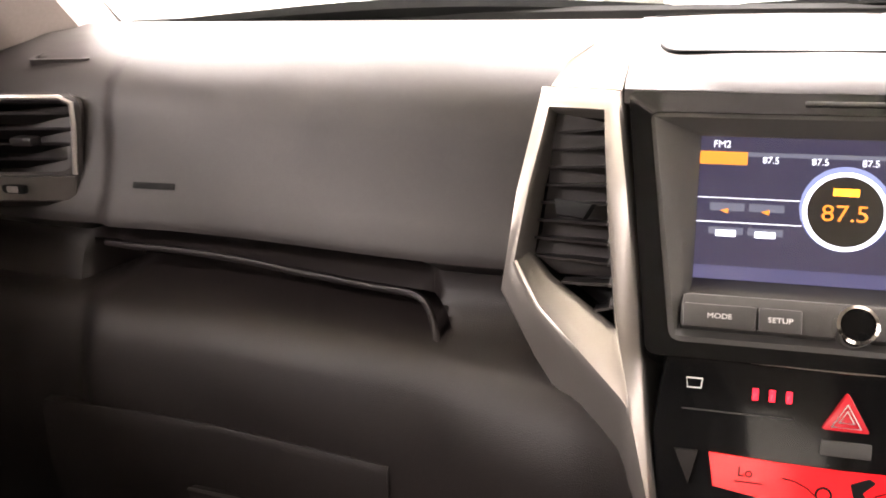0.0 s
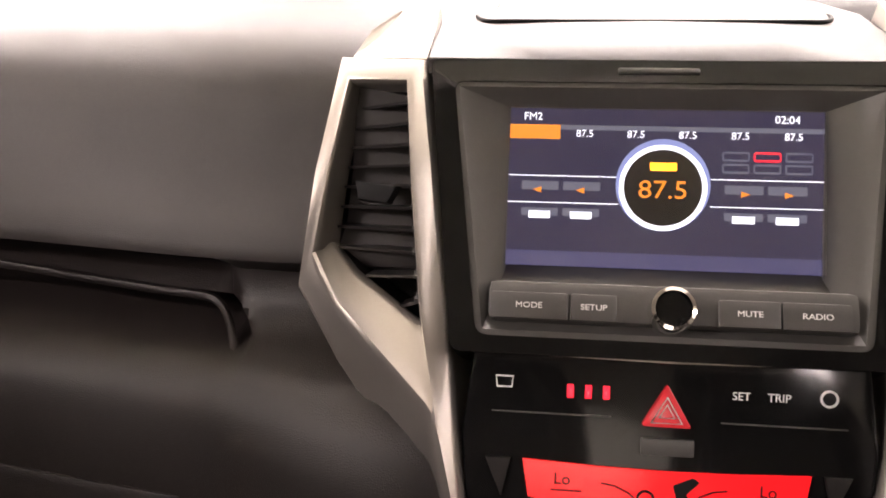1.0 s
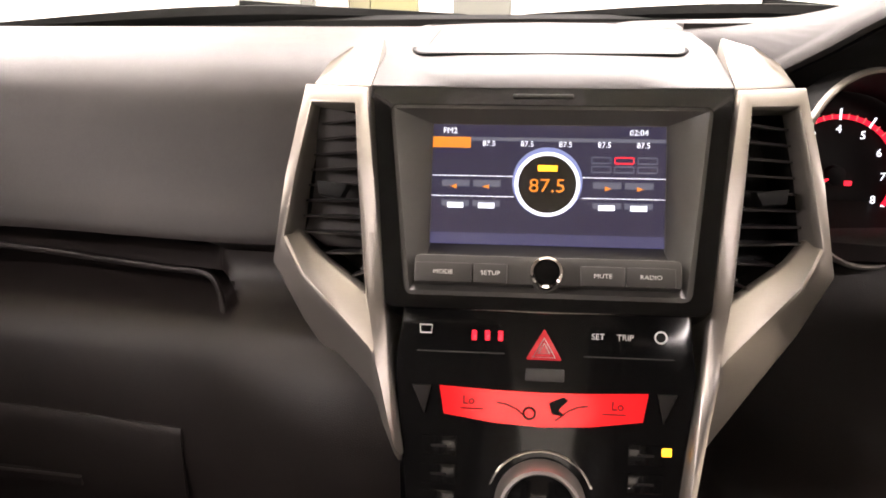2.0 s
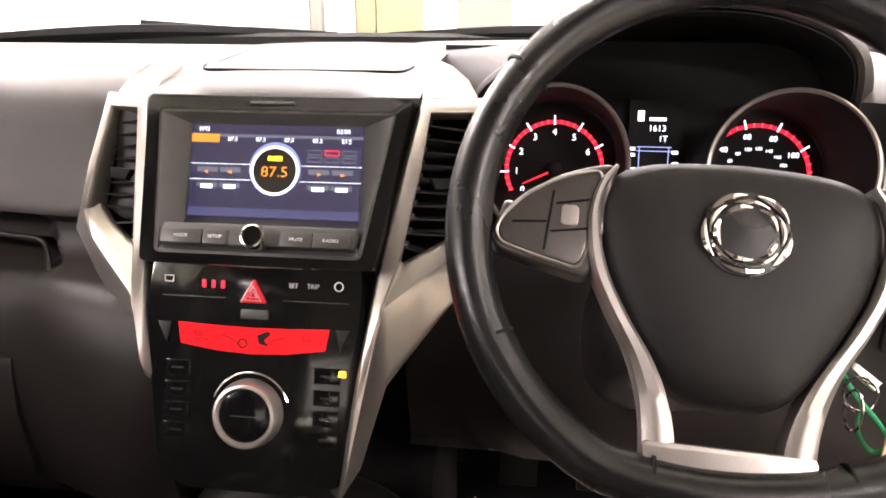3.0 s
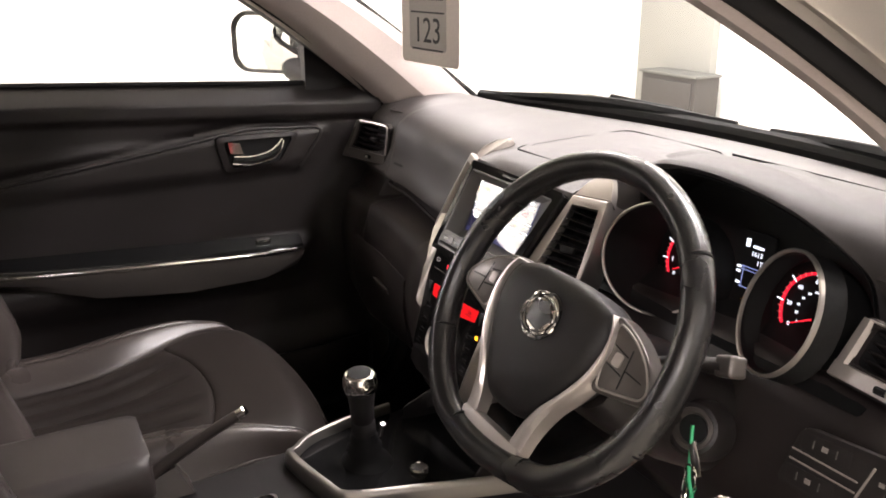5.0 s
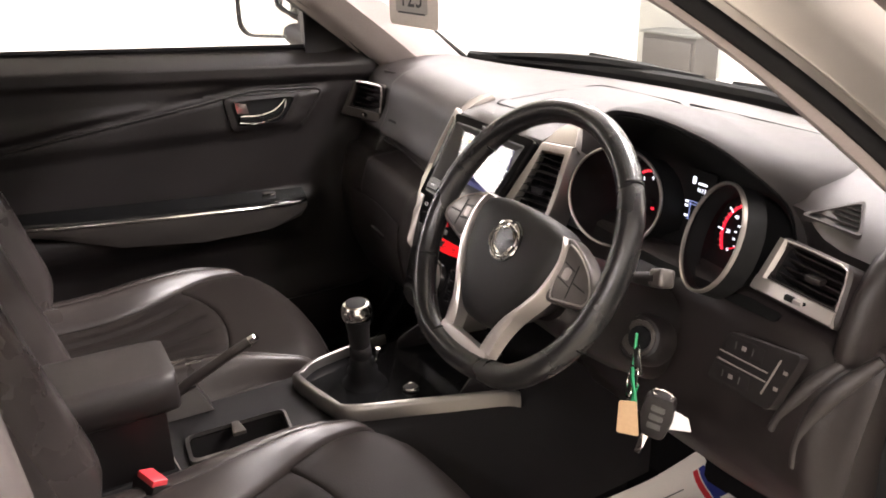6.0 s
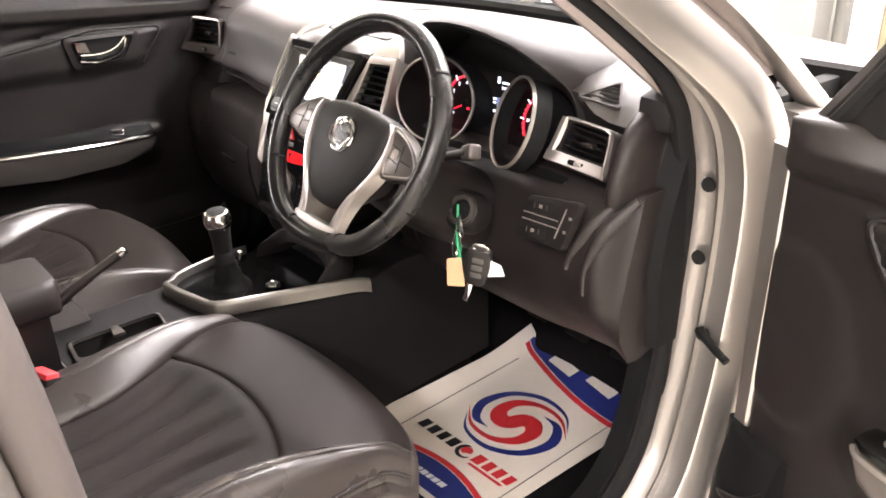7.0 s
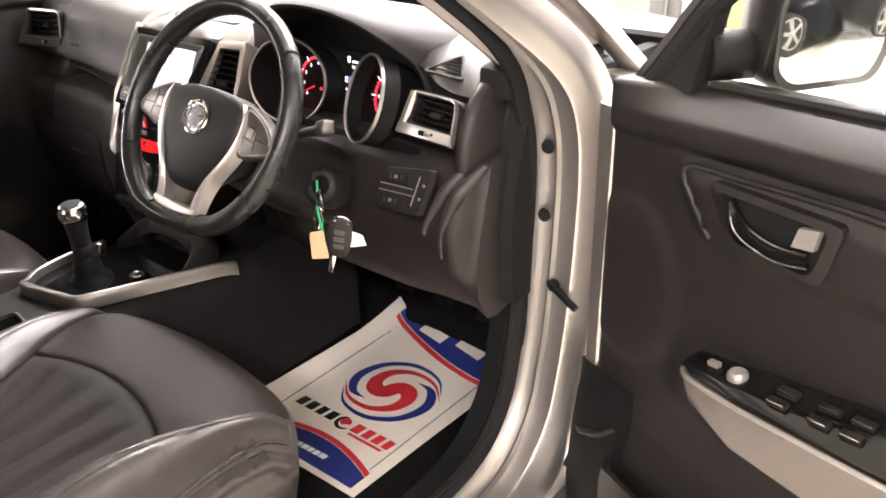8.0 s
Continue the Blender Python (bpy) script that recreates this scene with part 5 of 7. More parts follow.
# ---------- side vents of the dashboard ----------
def side_vent(side):
    v = thing("side_air_vent", (side * 0.58, 0.70, 0.98), "square air vent in a satin silver frame with a slider", "air vent", "air vents in the dashboard")
    tl, tr, brr, bl = Vector((0.522, 0.734, 1.066)), Vector((0.636, 0.708, 1.070)), Vector((0.640, 0.686, 1.004)), Vector((0.509, 0.704, 1.001))
    if side < 0:
        tl, tr, brr, bl = Vector((0.636, 0.690, 1.090)), Vector((0.536, 0.718, 1.088)), Vector((0.543, 0.710, 0.999)), Vector((0.656, 0.658, 1.008))
    nrm = (tr - tl).cross(bl - tl).normalized()
    if nrm.y > 0:
        nrm = -nrm

    def q(a, b):
        return tl.lerp(tr, a).lerp(bl.lerp(brr, a), b)

    def loop_(a0, a1, b0, b1, off, r):
        base = [q(a0, b0), q(a1, b0), q(a1, b1), q(a0, b1)]
        return [p + nrm * off for p in round_corners(base, r)]

    # the passenger side's shade is put into the colour: grey for silver
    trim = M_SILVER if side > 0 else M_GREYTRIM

    def add(name, bm, mat, label=""):
        return part(name, bm if side > 0 else mirrored(bm), mat, v, label)

    add("vent_body", loft([loop_(0.0, 1.0, 0.0, 1.0, -0.045, 0.016), loop_(0.0, 1.0, 0.0, 1.0, 0.002, 0.016), loop_(0.03, 0.97, 0.03, 0.97, 0.005, 0.014), loop_(0.13, 0.93, 0.09, 0.70, 0.003, 0.010), loop_(0.14, 0.92, 0.10, 0.69, -0.02, 0.010)], cap=False), M_DASHLOW, "dark moulded housing")
    add("frame_line", tube([q(a, b) + nrm * 0.0055 for a, b in ((0.10, 0.055), (0.5, 0.045), (0.86, 0.05), (0.945, 0.10), (0.96, 0.3), (0.96, 0.72))], 0.0011 if side > 0 else 0.0022, 6), M_SILVER, "thin bright frame line")
    add("inner_bar", loft([[q(0.035, b) + nrm * 0.003, q(0.045, b) + nrm * 0.008, q(0.115, b) + nrm * 0.008, q(0.135, b) + nrm * 0.002] for b in (0.05, 0.12, 0.6, 0.75)]), trim, "satin silver side bar")
    add("lower_plate", loft([[q(a, 0.73) + nrm * 0.002, q(a, 0.745) + nrm * 0.0075, q(a, 0.955) + nrm * 0.0075, q(a, 0.985) + nrm * 0.002] for a in (0.03, 0.06, 0.5, 0.94, 0.965)]), trim, "satin lower plate")
    well = loft([loop_(0.135, 0.925, 0.095, 0.695, -0.004, 0.01), loop_(0.15, 0.91, 0.11, 0.68, -0.035, 0.01)], cap=False)
    well.faces.new(list(well.verts)[-20:])
    add("duct", well, M_BLACK)
    for k in range(4):
        b = 0.17 + 0.135 * k
        add("slat", loft([[q(a, b) + nrm * -0.006 + Vector((0, 0, 0.001)), q(a, b) - nrm * 0.02 - Vector((0, 0, 0.005)), q(a, b) - nrm * 0.02 - Vector((0, 0, 0.007)), q(a, b) - nrm * 0.006 - Vector((0, 0, 0.001))] for a in (0.145, 0.92)]), M_DARK)
    add("vent_tab", rbox((0.02, 0.012, 0.007), Matrix.Translation(q(0.62, 0.42) + nrm * 0.002), 0.002), M_DARK)
    add("slider_slot", rbox((0.030, 0.006, 0.007), Matrix.Translation(q(0.56, 0.85) + nrm * 0.0065), 0.002), M_BLACK)
    add("slider", rbox((0.012, 0.007, 0.006), Matrix.Translation(q(0.60, 0.85) + nrm * 0.0085), 0.002), M_SILVER)


side_vent(1)
side_vent(-1)


def corner_vent(side):
    v = thing("demister_vent", (side * 0.58, 0.77, 1.1), "small triangular demister grille on the dashboard top", "air vent", "air vents in the dashboard")
    a, b, c = [Vector(p) - Vector((0, 0, 0.007 if side > 0 else 0.012)) for p in (((0.532, 0.742, 1.098), (0.582, 0.784, 1.120), (0.608, 0.748, 1.092)) if side > 0 else ((0.545, 0.750, 1.118), (0.596, 0.786, 1.127), (0.606, 0.746, 1.117)))]
    up = Vector((0.35, -0.35, 1)).normalized() if side > 0 else Vector((-0.05, -0.25, 1)).normalized()
    out = [p for p in round_corners([a, b, c], 0.008)]
    ctr = (a + b + c) / 3
    bm = loft([[p + up * -0.004 for p in out], [p + up * 0.004 for p in out], [p.lerp(ctr, 0.16) + up * 0.004 for p in out], [p.lerp(ctr, 0.18) - up * 0.004 for p in out]], cap=False)
    part("grille_frame", bm if side > 0 else mirrored(bm), M_DASH, v)
    bm = loft([[p.lerp(ctr, 0.17) + up * 0.0015 for p in out], [p.lerp(ctr, 0.17) - up * 0.004 for p in out]])
    part("grille_well", bm if side > 0 else mirrored(bm), M_BLACK, v)
    for k in range(4):
        t = 0.2 + 0.18 * k
        bm = tube([a.lerp(b, t).lerp(ctr, 0.18) + up * 0.002, c.lerp(b, t).lerp(ctr, 0.18) + up * 0.002], 0.0014, 5)
        part("grille_bar", bm if side > 0 else mirrored(bm), M_DASHLOW, v)


corner_vent(1)
corner_vent(-1)

# ---------- switch block by the driver's knee ----------
sw = thing("switch_block", (0.60, 0.65, 0.9), "dark switch block with grey marks on the lower dashboard", "switches")
SWM = frame_at((0.578, 0.646, 0.942), (1, -0.14, 0.16), (0.0, 0.32, 1))
part("switch_panel", prism([(p.x, p.y) for p in round_corners([(-0.052, 0.030), (0.062, 0.034), (0.036, -0.036), (-0.070, -0.032)], 0.010)], 0.012, SWM @ pose(0, 0, -0.008), 0.002), M_DARK, sw)
for yy in (0.004, -0.006):
    part("divider", rbox((0.080, 0.0016, 0.001), SWM @ pose(-0.018, yy, 0.0045) @ pose(0, 0, 0, 0, 0, -2), 0), M_PLATE, sw)
part("divider", rbox((0.0022, 0.046, 0.001), SWM @ pose(0.028, 0.0, 0.0045) @ pose(0, 0, 0, 0, 0, -20), 0), M_PLATE, sw)
for xx, yy in ((-0.020, 0.017), (-0.030, -0.019)):
    b = part("switch", rbox((0.060, 0.018, 0.005), SWM @ pose(xx, yy, 0.002), 0.0015), M_DARK, sw)
    part("switch_mark", rbox((0.007, 0.005, 0.0006), SWM @ pose(xx, yy, 0.0048), 0), M_PLATE, b)
    for dx in (-0.014, 0.014):
        part("switch_mark", rbox((0.0016, 0.008, 0.0006), SWM @ pose(xx + dx, yy, 0.0048), 0), M_UNIT, b)
for xx, yy in ((0.046, 0.010), (0.038, -0.010)):
    part("switch_mark", rbox((0.006, 0.004, 0.0006), SWM @ pose(xx, yy, 0.0044), 0), M_PLATE, sw)

# ---------- centre console ----------
console = thing("centre_console", (0.015, 0.3, 0.36), "dark centre console with silver gear surround and cup holders", "console")


def cons(y, hw, z, cx=0.018, cup=0.0004):
    return [(cx - hw, y, 0.40), (cx - hw, y, z - 0.02), (cx - hw + 0.012, y, z - 0.004), (cx - hw + 0.03, y, z), (0.030, y, z), (0.031, y, z - cup), (0.094, y, z - cup), (0.095, y, z), (cx + hw - 0.012, y, z - 0.004), (cx + hw, y, z - 0.02), (cx + hw, y, 0.40)]


part("body", loft([cons(-0.45, 0.095, 0.705), cons(0.0, 0.095, 0.708), cons(0.1, 0.095, 0.708), cons(0.113, 0.095, 0.7085), cons(0.115, 0.095, 0.7085, cup=0.06), cons(0.253, 0.0972, 0.711, cup=0.06), cons(0.255, 0.0972, 0.711), cons(0.28, 0.098, 0.712), cons(0.34, 0.105, 0.712), cons(0.46, 0.125, 0.700), cons(0.58, 0.14, 0.690), cons(0.70, 0.118, 0.70), cons(0.95, 0.100, 0.70)]), M_TRIMBLACK, console, "dark plastic console body", 40)
ring = [(-0.052, 0.318, 0.728), (-0.028, 0.300, 0.732), (0.070, 0.318, 0.734), (0.108, 0.336, 0.734), (0.132, 0.42, 0.729), (0.152, 0.50, 0.724), (0.170, 0.578, 0.718), (0.176, 0.606, 0.710), (0.150, 0.612, 0.700), (-0.115, 0.612, 0.700), (-0.141, 0.606, 0.702), (-0.116, 0.50, 0.716), (-0.094, 0.42, 0.725), (-0.070, 0.345, 0.729)]
cx, cy = 0.018, 0.45
ringv = [Vector(p) for p in ring]
inner = []
for p in ringv:
    d = Vector((cx, cy, p.z)) - p
    inner.append(p + d.normalized() * 0.013)
band = smooth_line([ring[-3], ring[-2], ring[-1]] + ring[:8], 4)
sect = []
for i, p in enumerate(band):
    d = band[min(i + 1, len(band) - 1)] - band[max(i - 1, 0)]
    n = Vector((-d.y, d.x, 0)).normalized()
    w = 0.6 + 0.4 * smoothstep(0, 10, i)
    sect.append([p + n * o * w + Vector((0, 0, z)) for o, z in ((-0.001, -0.022), (0, -0.004), (0.002, 0.001), (0.006, 0.0035), (0.011, 0.002), (0.0135, -0.004), (0.013, -0.022))])
part("gear_surround", loft(sect), M_GEARSIL, console, "satin silver gear lever surround", 50)
part("gear_plate", loft([[q - Vector((0, 0, 0.012)) for q in inner], [q - Vector((0, 0, 0.022)) for q in inner]]), M_GLOSS, console, "gloss black gear plate")
lipline = smooth_line([(-0.085, 0.520, 0.722), (-0.070, 0.565, 0.748), (-0.02, 0.580, 0.762), (0.06, 0.578, 0.762), (0.115, 0.560, 0.748), (0.135, 0.520, 0.722)], 5)
part("tray_lip", loft([[p + Vector((0, -0.010, -0.03)), p + Vector((0, -0.005, -0.002)), p + Vector((0, 0.003, 0.003)), p + Vector((0, 0.03, 0.004)), p + Vector((0, 0.05, -0.01)), p + Vector((0, 0.05, -0.03))] for p in lipline]), M_DARK, console, "dark raised lip before the control panel", 50)
sb = part("console_switch", lathe([(0.013, 0), (0.013, 0.006), (0.010, 0.009), (0.001, 0.0095)], pose(0.072, 0.462, 0.708), 20), M_DARK, console)
part("switch_ring", lathe([(0.0125, 0.005), (0.0135, 0.008), (0.0115, 0.010), (0.0105, 0.008)], pose(0.072, 0.462, 0.708), 20, cap=False), M_CHROME, sb)
part("power_socket", lathe([(0.012, 0), (0.012, 0.006), (0.009, 0.007), (0.008, 0.001)], frame_at((0.035, 0.585, 0.735), (1, 0, 0), (0, 0.3, 1)), 20), M_CHROME, console)

# cup holder
cup = bmesh.new()
oc = [Vector(p) for p in ((0.0275, 0.111, 0.715), (0.0985, 0.105, 0.715), (0.1005, 0.257, 0.715), (0.0265, 0.265, 0.715))]
ic = [Vector(p) for p in ((0.032, 0.116, 0.716), (0.095, 0.110, 0.716), (0.097, 0.252, 0.716), (0.031, 0.260, 0.716))]
ro = lambda pts, dz, r=0.012: [Vector(p) + Vector((0, 0, dz)) for p in round_corners(pts, r)]
loft([ro(oc, -0.012), ro(oc, 0.0), ro(ic, 0.002), ro(ic, -0.004)], cap=False, bm=cup)
part("cup_holder_rim", cup, M_GEARSIL, console, "grey cup holder rim")
for yy in (0.147, 0.222):
    part("cup_ring", lathe([(0.0305, 0.0), (0.0315, 0.0035), (0.029, 0.0045), (0.0285, 0.0)], pose(0.063, yy, 0.651), 28, cap=False), M_DARK, console)
part("cup_divider", prism([(p.x, p.y) for p in round_corners([(-0.032, -0.006), (0.0, -0.010), (0.0, 0.010), (-0.032, 0.006)], 0.003)], 0.006, pose(0.064, 0.185, 0.715), 0.001), M_GREYTRIM, console)
part("console_seam", rbox((0.16, 0.0015, 0.002), pose(0.02, 0.085, 0.7085) @ pose(0, 0, 0, 0, 0, 4), 0), M_PLATE, console)

# armrest
arm = thing("armrest", (0.025, -0.08, 0.70), "padded grey leather armrest over the centre console", "armrest")


def armsec(y, s=1.0):
    pts = round_corners([(-0.062 * s, 0.0), (0.078 * s, 0.0), (0.082 * s, 0.030), (0.072 * s, 0.056), (-0.056 * s, 0.056), (-0.066 * s, 0.030)], 0.014)
    return [(p.x + 0.022, y, 0.800 + p.y * (0.75 + 0.25 * s)) for p in pts]


part("pad", loft([armsec(-0.35), armsec(0.05), armsec(0.085, 0.985), armsec(0.10, 0.95), armsec(0.106, 0.86)]), M_ARMPAD, arm, "", 50)
part("storage_box", loft([[(-0.03, y, 0.70), (-0.034, y, 0.803), (0.092, y, 0.803), (0.088, y, 0.70)] for y in (-0.35, 0.07, 0.085)]), M_DARK, arm)

# handbrake
hb = thing("handbrake", (-0.05, 0.10, 0.70), "handbrake lever with a chrome push button", "handbrake")
part("lever", tube(smooth_line([(-0.055, 0.085, 0.715), (-0.05, 0.13, 0.752), (-0.04, 0.19, 0.788), (-0.031, 0.237, 0.813)], 5), [0.0105] * 5 + [0.0085] * 5 + [0.0078] * 6, 12), M_LEATHER, hb)
part("push_button", tube([(-0.031, 0.237, 0.813), (-0.029, 0.246, 0.818), (-0.0285, 0.248, 0.8195)], [0.0082, 0.0082, 0.006], 12), M_CHROME, hb)
part("boot", loft([[(-0.075 + 0.001, 0.05, 0.708), (-0.035, 0.05, 0.708), (-0.03, 0.17, 0.712), (-0.075, 0.17, 0.712)], [(-0.066, 0.07, 0.722), (-0.045, 0.07, 0.722), (-0.042, 0.15, 0.752), (-0.062, 0.15, 0.752)]]), M_LEATHER, hb)

# gear lever
gear = thing("gear_lever", (0.02, 0.40, 0.71), "black gear lever with a chrome-topped knob", "gear lever")
GL = frame_at((0.020, 0.402, 0.712), (1, 0, -0.08), (0, 1, 0.06))
part("boot", lathe([(0.040, 0.0), (0.036, 0.006), (0.029, 0.014), (0.025, 0.024), (0.0255, 0.032), (0.0205, 0.040), (0.021, 0.048), (0.0165, 0.056), (0.014, 0.07)], GL, 20), M_BLACK, gear, "black leather boot")
part("shaft", lathe([(0.014, 0.05), (0.0175, 0.058), (0.0175, 0.074), (0.0155, 0.077), (0.0165, 0.082), (0.0175, 0.105), (0.0200, 0.128)], GL, 24), M_TRIMBLACK, gear)
kn = part("knob", lathe([(0.0200, 0.127), (0.0232, 0.130), (0.0246, 0.138), (0.0236, 0.148), (0.0205, 0.154), (0.0165, 0.1556)], GL, 32), M_CHROME, gear, "bright silver knob")
part("shift_pattern", lathe([(0.0166, 0.150), (0.0166, 0.1562), (0.010, 0.1575), (0.001, 0.158)], GL, 28), M_BLACK, kn, "dark shift pattern plate")
part("reverse_collar", tube([(GL @ Vector((0.018, 0.018, 0.055))), (GL @ Vector((0.020, 0.022, 0.075)))], 0.004, 8), M_CHROME, gear)


# ---------- seats ----------
def pad_patch(u0, u1, v0, v1, height, place, nu=14, nv=14, edge=0.012, deep=0.05, crown=0.0):
    """A padded panel between seams: its border dips along the seams."""
    grid = []
    for j in range(nv + 1):
        row = []
        for i in range(nu + 1):
            # closer lines near the border
            a = 0.5 - 0.5 * math.cos(math.pi * i / nu)
            b = 0.5 - 0.5 * math.cos(math.pi * j / nv)
            u, v = u0 + (u1 - u0) * a, v0 + (v1 - v0) * b
            d = min(u - u0, u1 - u, v - v0, v1 - v)
            dip = (1 - min(1, d / edge)) ** 2 * min(edge * 0.55, 0.006)
            row.append(place(u, v, height(u, v) - dip))
        grid.append(row)
    bm = bmesh.new()
    vs = [[bm.verts.new(p) for p in row] for row in grid]
    for j in range(nv):
        for i in range(nu):
            bm.faces.new((vs[j][i], vs[j][i + 1], vs[j + 1][i + 1], vs[j + 1][i]))
    low = []
    for j in range(nv + 1):
        b = 0.5 - 0.5 * math.cos(math.pi * j / nv)
        row = []
        for i in range(nu + 1):
            a = 0.5 - 0.5 * math.cos(math.pi * i / nu)
            u, v = u0 + (u1 - u0) * a, v0 + (v1 - v0) * b
            row.append(bm.verts.new(place(u, v, height(u, v) - deep)))
        low.append(row)
    for j in range(nv):
        for i in range(nu):
            bm.faces.new((low[j][i], low[j + 1][i], low[j + 1][i + 1], low[j][i + 1]))
    rim = [(0, i) for i in range(nu + 1)] + [(j, nu) for j in range(1, nv + 1)] + [(nv, i) for i in range(nu - 1, -1, -1)] + [(j, 0) for j in range(nv - 1, 0, -1)]
    for (j0, i0), (j1, i1) in zip(rim, rim[1:] + rim[:1]):
        bm.faces.new((vs[j1][i1], vs[j0][i0], low[j0][i0], low[j1][i1]))
    return bm


def seat(cx, name, label):
    s = thing(name, (cx, 0.1, 0.36), label, "car seat", "front seats")

    def place(u, v, h):
        return Vector((cx + 0.006 + 0.94 * u, v, h))

    def inset(v):
        return 0.138 + 0.098 * smoothstep(0.08, 0.42, v)      # the side bolsters taper out towards the front

    def outer(v):
        return 0.266 - 0.006 * smoothstep(0.22, 0.42, v)

    def bow(u, v):
        return v - 0.50 * u * u * smoothstep(0.0, 0.42, v) - 0.024 * max(0, (abs(u) - 0.20) / 0.064) ** 2 * smoothstep(0.30, 0.42, v)

    def cushion(u, v):
        w = (abs(u) - inset(v)) / (outer(v) - inset(v))
        bol = smoothstep(-0.25, 0.45, w) * (1 - 0.8 * smoothstep(0.6, 1.0, w)) * (1 - 0.72 * smoothstep(0.12, 0.40, v))
        h = 0.690 + 0.030 * smoothstep(0.0, 0.34, v) + 0.046 * bol
        h -= 0.030 * smoothstep(0.365, 0.428, v) ** 1.6 + 0.014 * smoothstep(0.17, 0.25, abs(u)) * smoothstep(0.26, 0.42, v)
        return h - 0.030 * smoothstep(0.7, 1.0, w)

    def ribs(u, v, b):
        k = (u / inset(v) + 1) * 2.5
        return cushion(u, v) + 0.004 - 0.009 * (abs(math.cos(math.pi * k)) ** 10) * (1 - smoothstep(0.75, 0.98, b))

    def split(u):
        return 0.262 - 1.1 * u * u       # curved seam before the thigh panel

    mid = lambda a, v: a * inset(v)
    part("cushion_centre", pad_patch(-1, 1, 0, 1, lambda a, b: ribs(mid(a, b * 0.2), -0.06 + b * (split(a * 0.17) + 0.06), b), lambda a, b, h: place(mid(a, -0.06 + b * (split(a * 0.17) + 0.06)), bow(a * 0.17, -0.06 + b * (split(a * 0.17) + 0.06)), h), 60, 16, edge=0.05), M_CLOTH, s, "ribbed perforated leather centre", 60)
    front_v = lambda a, b: split(a * 0.17) + b * (0.425 - split(a * 0.17))
    part("cushion_front", pad_patch(-1, 1, 0, 1, lambda a, b: cushion(mid(a, front_v(a, b)), front_v(a, b)), lambda a, b, h: place(mid(a, front_v(a, b)), bow(mid(a, front_v(a, b)), front_v(a, b)), h), 24, 20, edge=0.04, deep=0.06), M_CLOTH, s, "smooth dark thigh panel", 60)
    for side in (-1, 1):
        for w0, w1 in ((0.0, 0.46), (0.46, 1.0)):
            wide = lambda w, v: side * (inset(v) + w * (outer(v) - inset(v)))
            part("cushion_bolster", pad_patch(w0, w1, 0, 1, lambda w, b: cushion(wide(w, -0.06 + 0.485 * b), -0.06 + 0.485 * b), lambda w, b, h: place(wide(w, -0.06 + 0.485 * b), bow(wide(w, -0.06 + 0.485 * b), -0.06 + 0.485 * b), h), 12, 28, edge=0.05, deep=0.08), M_LEATHER, s, "black leather side bolster", 60)
        pts = [place(side * (outer(v) - 0.002), bow(outer(v) - 0.002, v), cushion(outer(v) - 0.002, v) + 0.0005) for v in [0.48 * k / 20 - 0.06 for k in range(21)]]
        part("piping", tube(pts, 0.003, 6), M_LEATHER, s)
    run = [-0.06 + 0.47 * math.sin(0.5 * math.pi * k / 20) for k in range(21)]
    edge = [(-1, v) for v in run] + [(w / 24, 0.425) for w in range(-24, 25)] + [(1, v) for v in reversed(run)]
    rows = []
    for z0, out, fixed in ((-0.010, -0.006, 0), (-0.009, 0.002, 0), (-0.020, 0.008, 0), (-0.034, 0.009, 0), (-0.045, 0.004, 0), (-0.052, 0.007, 0), (0.59, 0.005, 1), (0.53, -0.006, 1), (0.47, -0.030, 1)):
        row = []
        for w, v in edge:
            u = w * outer(v)
            p = place(u, bow(u, v), cushion(u, v))
            away = Vector((w if abs(w) > 0.8 else 0.3 * w, 1.0 if v > 0.41 else 0.25 * max(0, v), 0)).normalized() * out
            row.append(Vector((p.x, p.y, z0 if fixed else p.z + z0)) + away)
        rows.append(row)
    part("seat_skirt", loft(rows, cap=False, closed=False), M_LEATHER, s, "black leather front and sides of the cushion", 50)
    part("seat_rail", rbox((0.40, 0.46, 0.10), pose(cx, 0.13, 0.42), 0.01), M_BLACK, s)
    # backrest
    B0 = Vector((cx, -0.045, 0.70))
    bt, bn = Vector((0, -0.30, 1)).normalized(), Vector((0, 1, 0.30)).normalized()

    def bplace(u, v, h):
        return B0 + Vector((u, 0, 0)) + bt * v + bn * h

    def back(u, v):
        wid = 0.265 - 0.05 * smoothstep(0.30, 0.62, v)
        bol = smoothstep(0.14, 0.19, abs(u)) * (1 - 0.8 * smoothstep(wid - 0.04, wid, abs(u)))
        return 0.01 + 0.05 * bol * (1 - 0.5 * smoothstep(0.35, 0.6, v)) - 0.03 * smoothstep(0.5, 0.62, v) - 0.03 * (1 - smoothstep(0.0, 0.08, v))

    sq = lambda u, v, h: bplace(u * (1 - 0.22 * smoothstep(0.30, 0.62, v)), v, h)
    part("backrest_centre", pad_patch(-0.15, 0.15, 0.0, 0.62, back, sq, 20, 24), M_CLOTH, s, "", 60)
    for side in (-1, 1):
        u0, u1 = (0.15, 0.265) if side > 0 else (-0.265, -0.15)
        part("backrest_bolster", pad_patch(u0, u1, 0.0, 0.62, back, sq, 12, 24, deep=0.12), M_LEATHER, s, "", 60)
    part("backrest_shell", loft([[sq(u, v, -0.12) for u in (-0.235, 0.235)] + [sq(u, v, -0.055) for u in (0.245, -0.245)] for v in (0.01, 0.3, 0.6)]), M_LEATHER, s)
